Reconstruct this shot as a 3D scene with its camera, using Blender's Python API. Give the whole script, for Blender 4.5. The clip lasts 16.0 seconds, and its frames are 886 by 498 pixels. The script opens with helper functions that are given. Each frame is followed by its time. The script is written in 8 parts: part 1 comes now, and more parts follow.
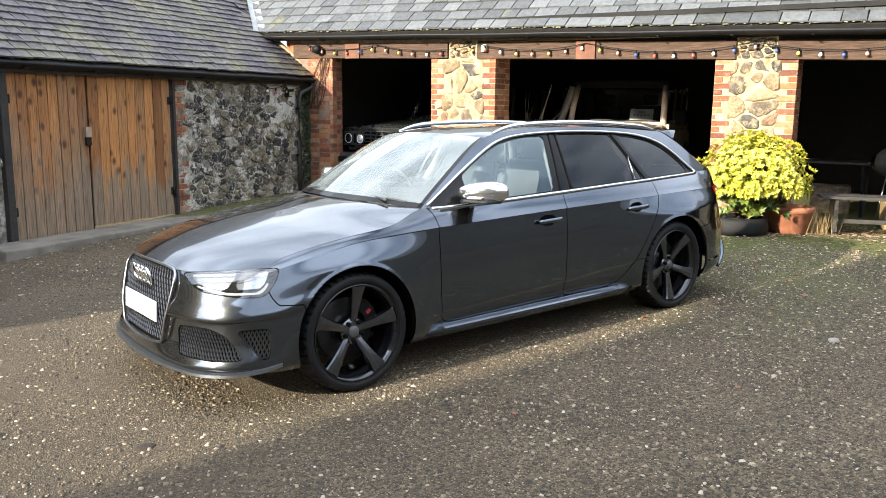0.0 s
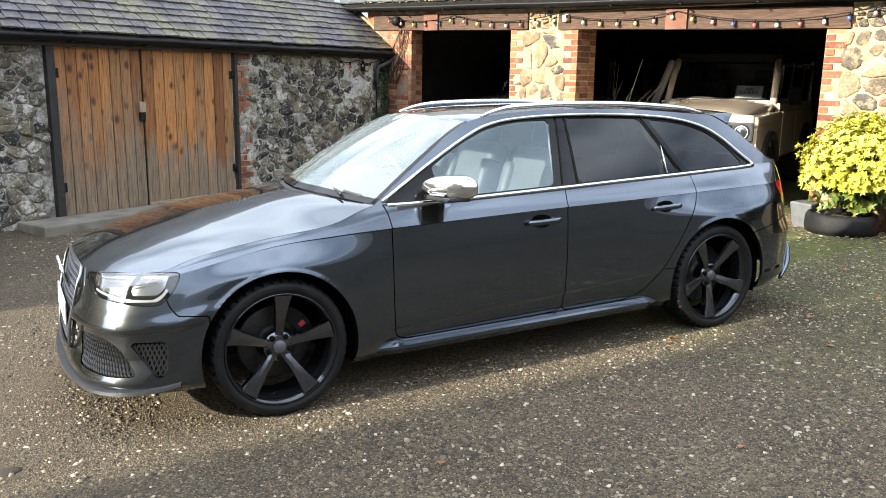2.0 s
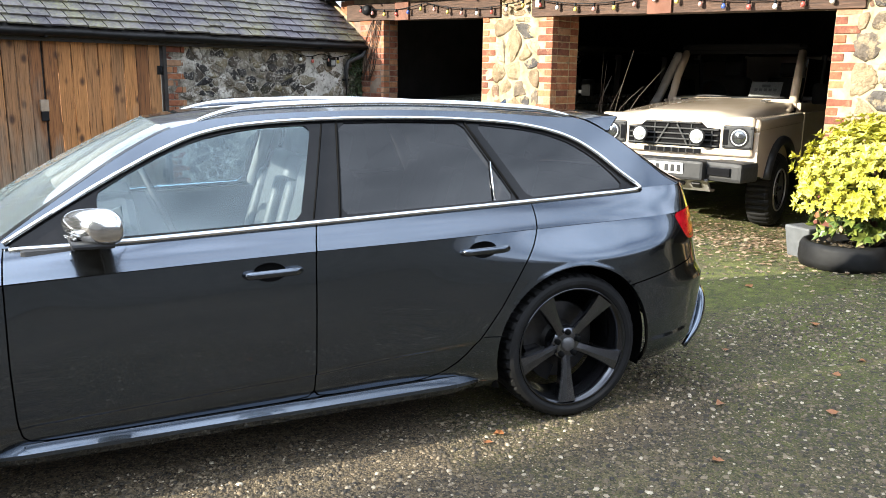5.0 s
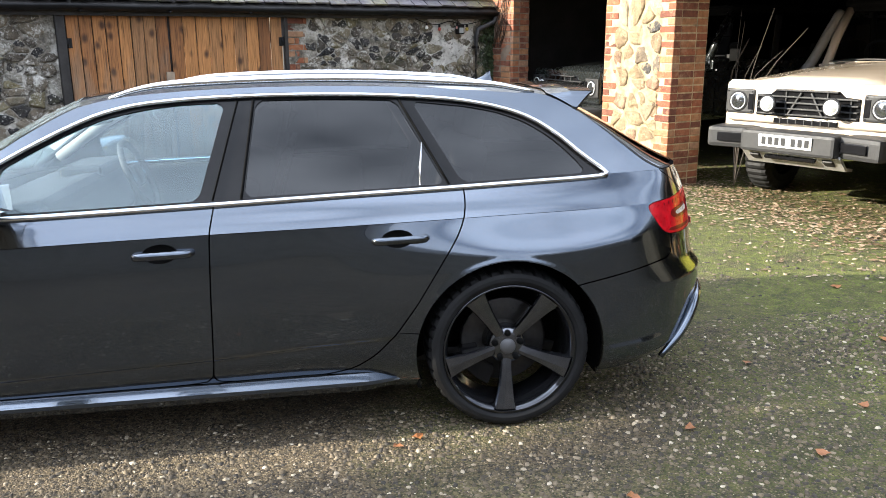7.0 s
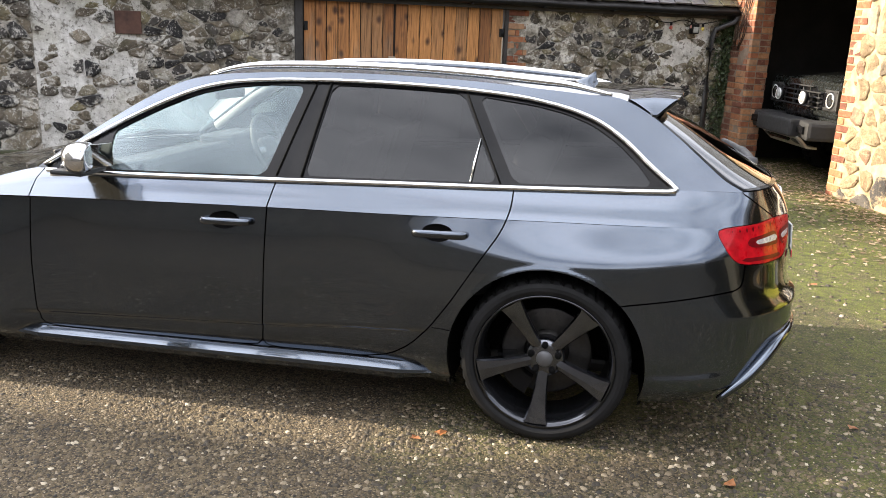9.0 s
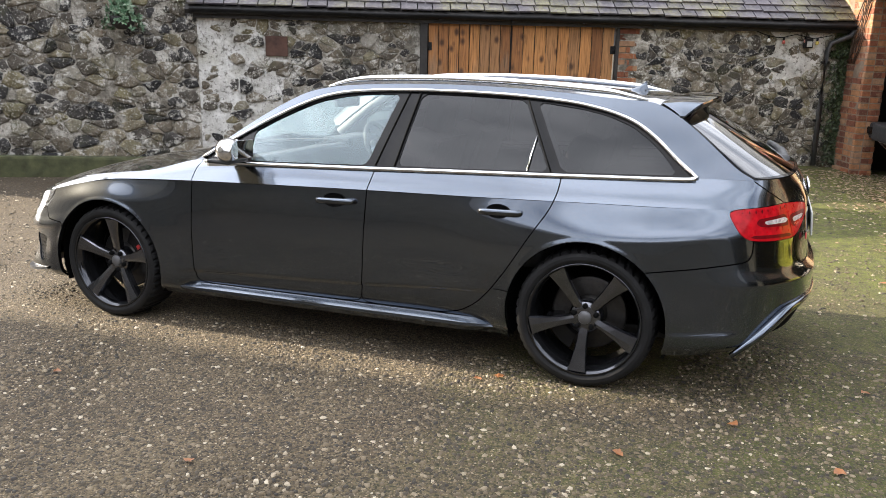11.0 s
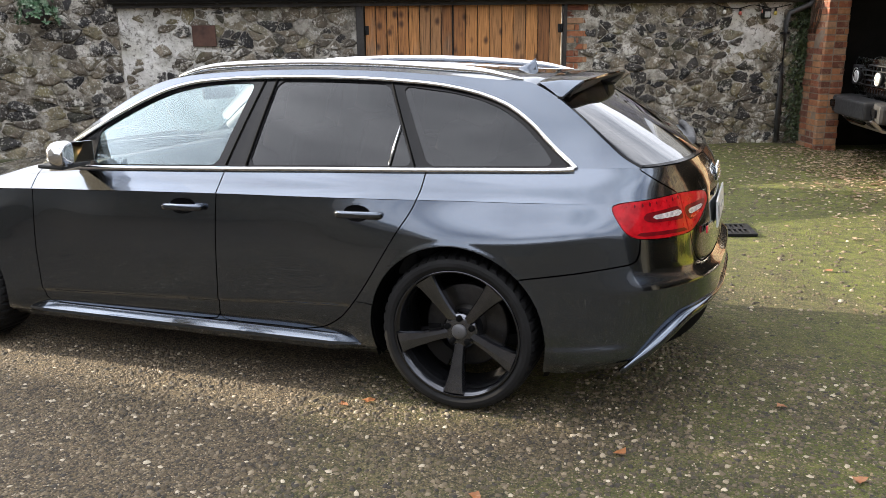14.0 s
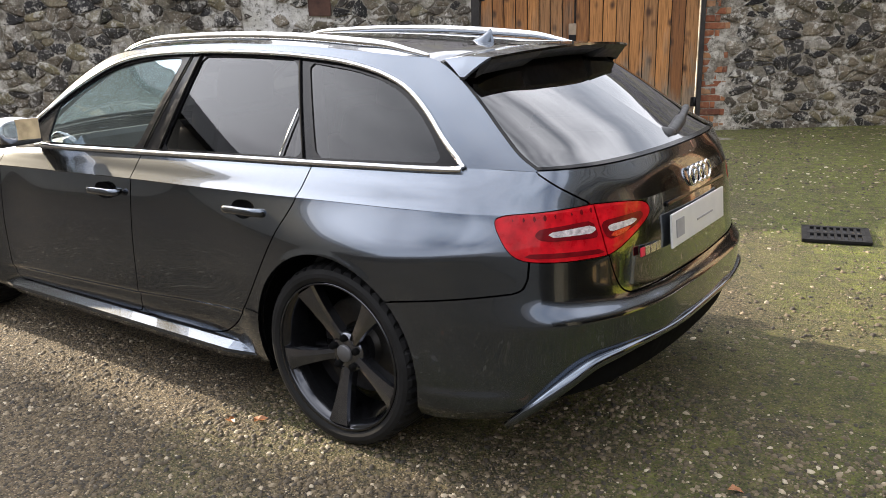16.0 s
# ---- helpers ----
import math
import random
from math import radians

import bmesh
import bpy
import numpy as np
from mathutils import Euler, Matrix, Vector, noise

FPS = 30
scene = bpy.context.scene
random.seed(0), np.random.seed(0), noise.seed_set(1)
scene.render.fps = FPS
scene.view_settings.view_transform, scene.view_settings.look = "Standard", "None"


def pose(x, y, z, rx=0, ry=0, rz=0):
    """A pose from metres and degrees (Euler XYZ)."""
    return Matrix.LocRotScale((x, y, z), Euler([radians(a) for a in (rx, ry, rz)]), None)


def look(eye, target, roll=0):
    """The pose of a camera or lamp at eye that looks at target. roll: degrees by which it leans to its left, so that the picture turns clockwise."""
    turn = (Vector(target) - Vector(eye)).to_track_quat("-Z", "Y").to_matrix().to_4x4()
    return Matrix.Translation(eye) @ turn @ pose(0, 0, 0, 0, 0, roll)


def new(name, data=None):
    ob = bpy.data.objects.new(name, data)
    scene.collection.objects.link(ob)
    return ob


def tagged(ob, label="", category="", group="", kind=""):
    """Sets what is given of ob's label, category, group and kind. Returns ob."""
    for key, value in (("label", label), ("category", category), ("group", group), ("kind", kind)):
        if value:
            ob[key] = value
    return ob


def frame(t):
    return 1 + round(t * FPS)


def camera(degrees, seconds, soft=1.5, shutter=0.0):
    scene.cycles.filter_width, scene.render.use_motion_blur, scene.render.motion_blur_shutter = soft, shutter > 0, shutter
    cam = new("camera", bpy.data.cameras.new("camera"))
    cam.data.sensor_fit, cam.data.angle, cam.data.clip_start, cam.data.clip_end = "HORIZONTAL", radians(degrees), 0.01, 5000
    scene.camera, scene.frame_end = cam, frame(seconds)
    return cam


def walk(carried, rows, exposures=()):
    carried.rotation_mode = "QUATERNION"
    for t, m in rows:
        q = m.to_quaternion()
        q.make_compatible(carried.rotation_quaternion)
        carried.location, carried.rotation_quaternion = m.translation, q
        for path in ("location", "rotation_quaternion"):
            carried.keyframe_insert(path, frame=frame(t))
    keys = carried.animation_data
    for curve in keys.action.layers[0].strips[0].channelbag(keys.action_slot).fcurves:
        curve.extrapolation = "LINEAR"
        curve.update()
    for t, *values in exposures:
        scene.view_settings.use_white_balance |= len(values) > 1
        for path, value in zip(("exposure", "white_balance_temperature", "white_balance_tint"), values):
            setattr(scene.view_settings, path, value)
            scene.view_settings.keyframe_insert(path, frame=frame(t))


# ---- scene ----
cam = camera(57.2, 16.0, soft=0.8)
PATH = [
    (0, (-2.306, -4.537, 1.584), (-1.088, -2.99, 1.235), 0.7),
    (0.5, (-1.999, -4.606, 1.603), (-0.859, -3.009, 1.216), 1.1),
    (1, (-1.697, -4.527, 1.599), (-0.656, -2.866, 1.202), 0.3),
    (1.5, (-1.43, -4.459, 1.6), (-0.46, -2.757, 1.199), 0.3),
    (2, (-1.081, -4.438, 1.618), (-0.151, -2.717, 1.203), 0.9),
    (2.5, (-0.726, -4.348, 1.607), (0.19, -2.621, 1.183), 1.1),
    (3, (-0.393, -4.198, 1.617), (0.544, -2.473, 1.237), 1.3),
    (3.5, (-0.06, -4.052, 1.607), (0.881, -2.324, 1.247), 0.9),
    (4, (0.215, -3.954, 1.605), (1.123, -2.212, 1.232), 1.2),
    (4.2, (0.363, -3.899, 1.595), (1.248, -2.146, 1.214), 1.1),
    (6.3, (1.696, -3.835, 1.609), (2.147, -1.949, 1.121), -0.2),
    (6.5, (1.803, -3.842, 1.614), (2.206, -1.947, 1.12), -0.5),
    (7, (2.134, -3.878, 1.628), (2.39, -1.959, 1.125), -0.3),
    (7.5, (2.425, -3.884, 1.638), (2.496, -1.955, 1.115), -0.3),
    (8, (2.626, -3.791, 1.631), (2.489, -1.865, 1.113), 1.0),
    (8.5, (2.791, -3.75, 1.643), (2.481, -1.844, 1.123), 1.4),
    (9, (2.986, -3.801, 1.643), (2.603, -1.91, 1.115), 2.3),
    (9.5, (3.133, -3.982, 1.647), (2.618, -2.122, 1.123), 1.7),
    (10, (3.271, -4.212, 1.648), (2.607, -2.398, 1.133), 1.6),
    (10.2, (3.325, -4.275, 1.655), (2.617, -2.476, 1.141), 1.7),
    (12.5, (3.744, -4.599, 1.654), (3.057, -2.779, 1.188), 0.6),
    (13, (3.807, -4.372, 1.639), (3.128, -2.552, 1.16), 1.0),
    (13.5, (3.828, -4.099, 1.621), (3.146, -2.291, 1.106), 0.5),
    (14, (3.876, -3.781, 1.618), (3.181, -1.981, 1.092), -0.7),
    (14.5, (4.074, -3.463, 1.597), (3.24, -1.722, 1.071), -1.3),
    (15, (4.244, -3.208, 1.589), (3.335, -1.522, 1.014), -1.5),
    (15.5, (4.406, -2.935, 1.583), (3.405, -1.309, 0.988), -2.2),
    (16, (4.643, -2.736, 1.591), (3.513, -1.194, 1.001), -1.8),
]
walk(cam, [(t, look(eye, target, roll)) for t, eye, target, roll in PATH],
     exposures=[(0, 1.46, 6050, 8), (2.5, 1.54, 5950, 7), (4, 1.52, 5850, 7), (6.5, 1.64, 5800, 9), (7.6, 1.62, 6050, 10), (9, 1.62, 6500, 12), (12.5, 1.56, 6400, 11), (16, 1.41, 6550, 12)])

# ---- daylight ----
SUN_ELEVATION, SUN_AZIMUTH = 20.0, -90.5     # degrees; azimuth from +y towards +x
world = bpy.data.worlds.new("world")
scene.world = world
world.use_nodes = True
wn, wl = world.node_tree.nodes, world.node_tree.links
wn.clear()
w_out, w_bg = wn.new("ShaderNodeOutputWorld"), wn.new("ShaderNodeBackground")
w_sky = wn.new("ShaderNodeTexSky")
w_sky.sky_type, w_sky.sun_disc = "NISHITA", False
w_sky.sun_elevation, w_sky.sun_rotation = radians(SUN_ELEVATION), radians(SUN_AZIMUTH)
w_sky.air_density, w_sky.dust_density = 1.0, 3.0
# broken cloud over the blue
w_co, w_map, w_noise, w_ramp, w_mix = (wn.new("ShaderNode" + k) for k in ("TexCoord", "Mapping", "TexNoise", "ValToRGB", "Mix"))
w_mix.data_type = "RGBA"
w_map.inputs["Scale"].default_value = (1.4, 1.4, 4.0)
w_noise.inputs["Scale"].default_value, w_noise.inputs["Detail"].default_value = 1.25, 6.0
w_ramp.color_ramp.elements[0].position, w_ramp.color_ramp.elements[1].position = 0.30, 0.58
wl.new(w_co.outputs["Generated"], w_map.inputs["Vector"])
wl.new(w_map.outputs["Vector"], w_noise.inputs["Vector"])
wl.new(w_noise.outputs["Fac"], w_ramp.inputs["Fac"])
wl.new(w_ramp.outputs["Color"], w_mix.inputs[0])
wl.new(w_sky.outputs["Color"], w_mix.inputs[6])
# cloud brightens towards the zenith
w_sep, w_lift, w_cloud = wn.new("ShaderNodeSeparateXYZ"), wn.new("ShaderNodeMath"), wn.new("ShaderNodeMix")
w_lift.operation, w_lift.inputs[1].default_value, w_lift.inputs[2].default_value = "MULTIPLY_ADD", 0.85, 0.56
w_cloud.data_type, w_cloud.blend_type, w_cloud.inputs[0].default_value, w_cloud.inputs[6].default_value = "RGBA", "MULTIPLY", 1.0, (13.0, 13.3, 14.0, 1.0)
wl.new(w_co.outputs["Generated"], w_sep.inputs[0])
wl.new(w_sep.outputs["Z"], w_lift.inputs[0])
w_dot, w_pow, w_glow, w_sum = wn.new("ShaderNodeVectorMath"), wn.new("ShaderNodeMath"), wn.new("ShaderNodeMath"), wn.new("ShaderNodeMath")
w_dot.operation = "DOT_PRODUCT"
w_dot.inputs[1].default_value = (math.sin(radians(SUN_AZIMUTH)) * math.cos(radians(SUN_ELEVATION)), math.cos(radians(SUN_AZIMUTH)) * math.cos(radians(SUN_ELEVATION)), math.sin(radians(SUN_ELEVATION)))
w_pow.operation, w_pow.use_clamp, w_pow.inputs[1].default_value = "POWER", True, 5.0
w_glow.operation, w_glow.inputs[1].default_value = "MULTIPLY", 1.6
wl.new(w_co.outputs["Generated"], w_dot.inputs[0])
wl.new(w_dot.outputs["Value"], w_pow.inputs[0])
wl.new(w_pow.outputs[0], w_glow.inputs[0])
wl.new(w_lift.outputs[0], w_sum.inputs[0])
wl.new(w_glow.outputs[0], w_sum.inputs[1])
wl.new(w_sum.outputs[0], w_cloud.inputs[7])
wl.new(w_cloud.outputs[2], w_mix.inputs[7])
wl.new(w_mix.outputs[2], w_bg.inputs["Color"])
w_bg.inputs["Strength"].default_value = 0.075
wl.new(w_bg.outputs["Background"], w_out.inputs["Surface"])

sun = new("sun", bpy.data.lights.new("sun", "SUN"))
sun.data.energy, sun.data.angle, sun.data.color = 5.0, radians(0.6), (1.0, 0.865, 0.65)
_a, _e = radians(SUN_AZIMUTH), radians(SUN_ELEVATION)
SUN_WAY = Vector((math.sin(_a) * math.cos(_e), math.cos(_a) * math.cos(_e), math.sin(_e)))
sun.matrix_world = look(SUN_WAY * 60, (0, 0, 0))

# ---- materials ----
class Mat:
    """A small builder for procedural node materials."""

    def __init__(self, name, rough=0.6, metal=0.0, color=(0.5, 0.5, 0.5)):
        self.m = bpy.data.materials.new(name)
        self.m.use_nodes = True
        self.n, self.l = self.m.node_tree.nodes, self.m.node_tree.links
        self.b = self.n["Principled BSDF"]
        self.b.inputs["Roughness"].default_value = rough
        self.b.inputs["Metallic"].default_value = metal
        self.b.inputs["Base Color"].default_value = (*color, 1)
        self.co = self.n.new("ShaderNodeTexCoord").outputs["Object"]

    def placed(self):
        """Patterns run on from piece to piece."""
        self.co = self.n.new("ShaderNodeNewGeometry").outputs["Position"]
        return self

    def add(self, kind, **values):
        node = self.n.new("ShaderNode" + kind)
        for key, value in values.items():
            node.inputs[key.replace("_", " ")].default_value = value
        return node

    def noise(self, scale, detail=4.0, rough=0.55, stretch=None, where=None):
        node = self.add("TexNoise", Scale=scale, Detail=detail, Roughness=rough)
        src = where or self.co
        if stretch:
            mp = self.add("Mapping")
            mp.inputs["Scale"].default_value = stretch
            self.l.new(src, mp.inputs["Vector"])
            src = mp.outputs["Vector"]
        self.l.new(src, node.inputs["Vector"])
        return node.outputs["Fac"]

    def voronoi(self, scale, feature="F1", out="Distance"):
        node = self.add("TexVoronoi", Scale=scale)
        node.feature = feature
        self.l.new(self.co, node.inputs["Vector"])
        return node.outputs[out]

    def ramp(self, fac, stops):
        node = self.n.new("ShaderNodeValToRGB")
        el = node.color_ramp.elements
        while len(el) < len(stops):
            el.new(0.5)
        for e, (p, c) in zip(el, stops):
            e.position, e.color = p, (*c, 1) if isinstance(c, tuple) else (c, c, c, 1)
        self.l.new(fac, node.inputs["Fac"])
        return node.outputs["Color"]

    def mix(self, fac, a, b, mode="MIX"):
        node = self.n.new("ShaderNodeMix")
        node.data_type, node.blend_type = "RGBA", mode
        for slot, v in ((0, fac), (6, a), (7, b)):
            if isinstance(v, (int, float)):
                node.inputs[slot].default_value = v if slot == 0 else (v, v, v, 1)
            elif isinstance(v, tuple):
                node.inputs[slot].default_value = (*v, 1)
            else:
                self.l.new(v, node.inputs[slot])
        return node.outputs[2]

    def math(self, op, a, b=0.0):
        node = self.n.new("ShaderNodeMath")
        node.operation = op
        for k, v in enumerate((a, b)):
            if isinstance(v, (int, float)):
                node.inputs[k].default_value = v
            else:
                self.l.new(v, node.inputs[k])
        return node.outputs[0]

    def island(self):
        return self.n.new("ShaderNodeNewGeometry").outputs["Random Per Island"]

    def one(self):
        return self.n.new("ShaderNodeObjectInfo").outputs["Random"]

    def either(self):
        """A random value that suits single pieces and joined ones alike."""
        return self.math("FRACT", self.math("ADD", self.island(), self.one()))

    def color(self, c):
        self.l.new(c, self.b.inputs["Base Color"])
        return self

    def rough(self, r):
        self.l.new(r, self.b.inputs["Roughness"])
        return self

    def bump(self, h, strength=0.4, distance=0.01):
        node = self.add("Bump", Strength=strength, Distance=distance)
        self.l.new(h, node.inputs["Height"])
        self.l.new(node.outputs["Normal"], self.b.inputs["Normal"])
        return self

    def set(self, **values):
        for key, value in values.items():
            self.b.inputs[key.replace("_", " ")].default_value = value
        return self


def plain(name, color, rough=0.5, metal=0.0, vary=0.12, scale=14.0, bump=0.0, **extra):
    """A surface of one colour with fine mottling and uneven gloss."""
    m = Mat(name, rough, metal, color)
    n = m.noise(scale, 5)
    dark, light = tuple(c * (1 - vary) for c in color), tuple(min(1, c * (1 + vary)) for c in color)
    m.color(m.ramp(n, [(0.3, dark), (0.7, light)]))
    if metal < 0.5:
        m.rough(m.ramp(m.noise(scale * 2.3, 3), [(0.3, max(0.02, rough - 0.06)), (0.7, min(1, rough + 0.08))]))
    if bump:
        m.bump(m.noise(scale * 6, 4), bump, 0.004)
    return m.set(**extra).m


def make_gravel():
    m = Mat("gravel_ground", 0.92)
    base = m.ramp(m.noise(0.9, 6, 0.6), [(0.28, (0.066, 0.047, 0.026)), (0.52, (0.134, 0.100, 0.055)), (0.75, (0.198, 0.152, 0.088))])
    dirt = m.mix(m.ramp(m.noise(55, 5, 0.65), [(0.42, 0.95), (0.58, 0.0)]), base, (0.016, 0.013, 0.009))
    cell, tone = m.voronoi(95), m.voronoi(95, out="Color")
    small = m.ramp(tone, [(0.15, (0.045, 0.036, 0.026)), (0.5, (0.155, 0.117, 0.070)), (0.85, (0.34, 0.270, 0.170))])
    c = m.mix(m.ramp(cell, [(0.30, 0.85), (0.48, 0.0)]), dirt, small)
    sep = m.n.new("ShaderNodeSeparateXYZ")
    m.l.new(m.co, sep.inputs[0])
    # soil darkened past x 2.2: moss, plus the car's deep shadow in the colour
    soil = m.math("MULTIPLY", m.math("MINIMUM", m.math("MAXIMUM", m.math("MULTIPLY", m.math("SUBTRACT", sep.outputs["X"], 2.2), 0.4), 0.0), 0.6), m.ramp(m.noise(3.1, 6, 0.7), [(0.3, 0.4), (0.6, 1.0)]))
    c = m.mix(soil, c, m.mix(1.0, c, (0.30, 0.32, 0.25), "MULTIPLY"))
    # bare brown earth towards low x, with partial shade put into its colour
    bare = m.math("ADD", m.math("MULTIPLY", m.math("ADD", sep.outputs["X"], 0.2), -0.5), m.math("MULTIPLY", m.math("SUBTRACT", m.noise(1.1, 5), 0.5), 1.6))
    c = m.mix(m.math("MULTIPLY", m.math("MINIMUM", m.math("MAXIMUM", bare, 0.0), 0.75), m.ramp(m.noise(48, 5, 0.7), [(0.32, 0.5), (0.6, 1.0)])), c, m.ramp(m.noise(34, 6, 0.7), [(0.3, (0.028, 0.020, 0.013)), (0.7, (0.080, 0.058, 0.038))]))
    # moss on the sheltered side
    side = m.math("ADD", m.math("MULTIPLY", m.math("SUBTRACT", sep.outputs["X"], 2.7), 0.5), m.math("ADD", m.math("MULTIPLY", m.math("SUBTRACT", m.noise(0.55, 4), 0.5), 2.6), m.math("MAXIMUM", m.math("MULTIPLY", m.math("SUBTRACT", sep.outputs["Y"], 1.6), 0.24), 0.0)))
    far = m.math("MULTIPLY", m.math("ADD", sep.outputs["Y"], 2.3), 0.55)
    near = m.math("MINIMUM", m.math("MAXIMUM", side, 0.0), m.math("MAXIMUM", far, 0.0))
    patch = m.math("MULTIPLY", m.math("MINIMUM", near, 0.95), m.ramp(m.noise(2.6, 7, 0.7), [(0.28, 0.0), (0.48, 1.0)]))
    tuft = m.math("MULTIPLY", patch, m.ramp(m.noise(70, 6, 0.75), [(0.37, 0.15), (0.52, 0.95)]))
    green = m.ramp(m.noise(14, 5), [(0.3, (0.030, 0.047, 0.005)), (0.7, (0.155, 0.178, 0.018))])
    bare_stone = m.ramp(cell, [(0.28, 0.85), (0.46, 0.0)])
    tuft = m.math("MULTIPLY", tuft, m.math("SUBTRACT", 1.0, bare_stone))
    m.color(m.mix(tuft, c, green))
    m.bump(m.math("ADD", m.math("MULTIPLY", m.ramp(cell, [(0.0, 1.0), (0.5, 0.0)]), 0.8), m.math("MULTIPLY", m.noise(90, 6, 0.65), 0.8)), 0.9, 0.016)
    return m.m


def make_pebbles():
    m = Mat("pebbles", 0.75)
    c = m.ramp(m.island(), [(0.0, (0.030, 0.026, 0.021)), (0.42, (0.082, 0.062, 0.037)), (0.78, (0.165, 0.126, 0.077)), (0.93, (0.29, 0.235, 0.158)), (1.0, (0.56, 0.49, 0.37))])
    m.color(m.mix(0.5, c, m.ramp(m.noise(90, 3), [(0.3, 0.45), (0.7, 1.0)]), "MULTIPLY"))
    return m.m


def make_stone():
    m = Mat("rubble_stone", 0.85).placed()
    c = m.ramp(m.either(), [(0.0, (0.018, 0.018, 0.020)), (0.22, (0.045, 0.042, 0.040)), (0.45, (0.125, 0.105, 0.078)), (0.72, (0.21, 0.18, 0.135)), (0.88, (0.20, 0.175, 0.10)), (1.0, (0.32, 0.30, 0.265))])
    c = m.mix(1.0, c, m.ramp(m.noise(9, 7, 0.72), [(0.28, 0.35), (0.5, 1.0), (0.75, 1.7)]), "MULTIPLY")
    moss = m.ramp(m.noise(2.4, 6, 0.7), [(0.54, 0.0), (0.72, 0.6)])
    c = m.mix(moss, c, (0.085, 0.085, 0.035))
    lime = m.math("MAXIMUM", m.ramp(m.noise(5.0, 9, 0.75), [(0.535, 0.0), (0.60, 0.92)]), m.ramp(m.noise(38, 5, 0.7), [(0.57, 0.0), (0.64, 0.85)]))
    c = m.mix(lime, c, m.ramp(m.noise(30, 4), [(0.3, (0.40, 0.38, 0.335)), (0.7, (0.76, 0.745, 0.70))]))
    m.color(c)
    m.bump(m.math("ADD", m.noise(20, 7, 0.68), m.math("MULTIPLY", m.noise(75, 4), 0.4)), 1.0, 0.03)
    return m.m


def make_pier_stone():
    m = Mat("pier_stone", 0.85).placed()
    c = m.ramp(m.either(), [(0.0, (0.06, 0.055, 0.053)), (0.17, (0.11, 0.097, 0.085)), (0.27, (0.25, 0.175, 0.10)), (0.6, (0.36, 0.27, 0.16)), (0.8, (0.27, 0.155, 0.10)), (1.0, (0.40, 0.33, 0.22))])
    c = m.mix(1.0, c, m.ramp(m.noise(9, 7, 0.7), [(0.28, 0.5), (0.72, 1.25)]), "MULTIPLY")
    c = m.mix(m.ramp(m.noise(8, 7, 0.7), [(0.50, 0.0), (0.60, 0.85)]), c, (0.35, 0.275, 0.17))
    m.color(c)
    m.bump(m.math("ADD", m.noise(14, 7, 0.7), m.math("MULTIPLY", m.noise(60, 4), 0.4)), 1.0, 0.04)
    return m.m


def make_mortar():
    m = Mat("lime_mortar", 0.95).placed()
    c = m.ramp(m.noise(4.5, 8, 0.72), [(0.30, (0.075, 0.067, 0.055)), (0.44, (0.22, 0.20, 0.165)), (0.55, (0.48, 0.455, 0.405)), (0.70, (0.76, 0.745, 0.71))])
    m.color(m.mix(m.ramp(m.noise(26, 6, 0.65), [(0.50, 0.0), (0.66, 0.8)]), c, (0.075, 0.068, 0.053)))
    m.bump(m.math("ADD", m.noise(16, 7, 0.68), m.math("MULTIPLY", m.noise(80, 4), 0.35)), 1.0, 0.035)
    return m.m


def make_limewash():
    m = Mat("flaking_limewash", 0.92).placed()
    c = m.ramp(m.noise(6, 8, 0.72), [(0.30, (0.16, 0.15, 0.13)), (0.42, (0.46, 0.45, 0.42)), (0.62, (0.70, 0.69, 0.665))])
    c = m.mix(m.ramp(m.noise(2.6, 5), [(0.5, 0.0), (0.8, 0.55)]), c, (0.36, 0.345, 0.25))
    m.color(m.mix(m.ramp(m.noise(21, 6, 0.7), [(0.53, 0.0), (0.62, 0.8)]), c, (0.12, 0.11, 0.09)))
    m.bump(m.noise(16, 7, 0.68), 0.9, 0.025)
    return m.m


def make_brick():
    m = Mat("red_brick", 0.88).placed()
    c = m.ramp(m.either(), [(0.0, (0.13, 0.048, 0.030)), (0.3, (0.23, 0.075, 0.038)), (0.6, (0.31, 0.115, 0.052)), (0.85, (0.37, 0.175, 0.078)), (1.0, (0.34, 0.20, 0.12))])
    c = m.mix(1.0, c, m.ramp(m.noise(18, 6, 0.65), [(0.25, 0.55), (0.6, 1.0), (0.85, 1.2)]), "MULTIPLY")
    m.color(m.mix(m.ramp(m.noise(11, 6, 0.7), [(0.53, 0.0), (0.68, 0.55)]), c, (0.36, 0.24, 0.14)))
    m.bump(m.noise(60, 5), 0.6, 0.006)
    return m.m


def make_slate(name, tone, mossy):
    m = Mat(name, 0.55).placed()
    v = m.either()
    c = m.ramp(v, [(0.0, tuple(t * 0.62 for t in tone)), (0.5, tone), (1.0, tuple(t * 1.35 for t in tone))])
    c = m.mix(1.0, c, m.ramp(m.noise(14, 5), [(0.3, 0.7), (0.7, 1.15)]), "MULTIPLY")
    spots = m.ramp(m.noise(26, 5, 0.7), [(0.66, 0.0), (0.72, 0.65)])
    c = m.mix(spots, c, (0.42, 0.42, 0.38))
    moss = m.ramp(m.noise(1.3, 5, 0.7), [(0.5 - mossy * 0.2, 0.0), (0.68 - mossy * 0.1, 0.75)])
    moss = m.math("MULTIPLY", moss, m.ramp(m.noise(30, 4), [(0.35, 0.2), (0.6, 1.0)]))
    m.color(m.mix(moss, c, (0.19, 0.18, 0.075)))
    m.rough(m.ramp(m.noise(20, 4), [(0.3, 0.4), (0.7, 0.75)]))
    m.bump(m.noise(45, 5), 0.4, 0.006)
    return m.m


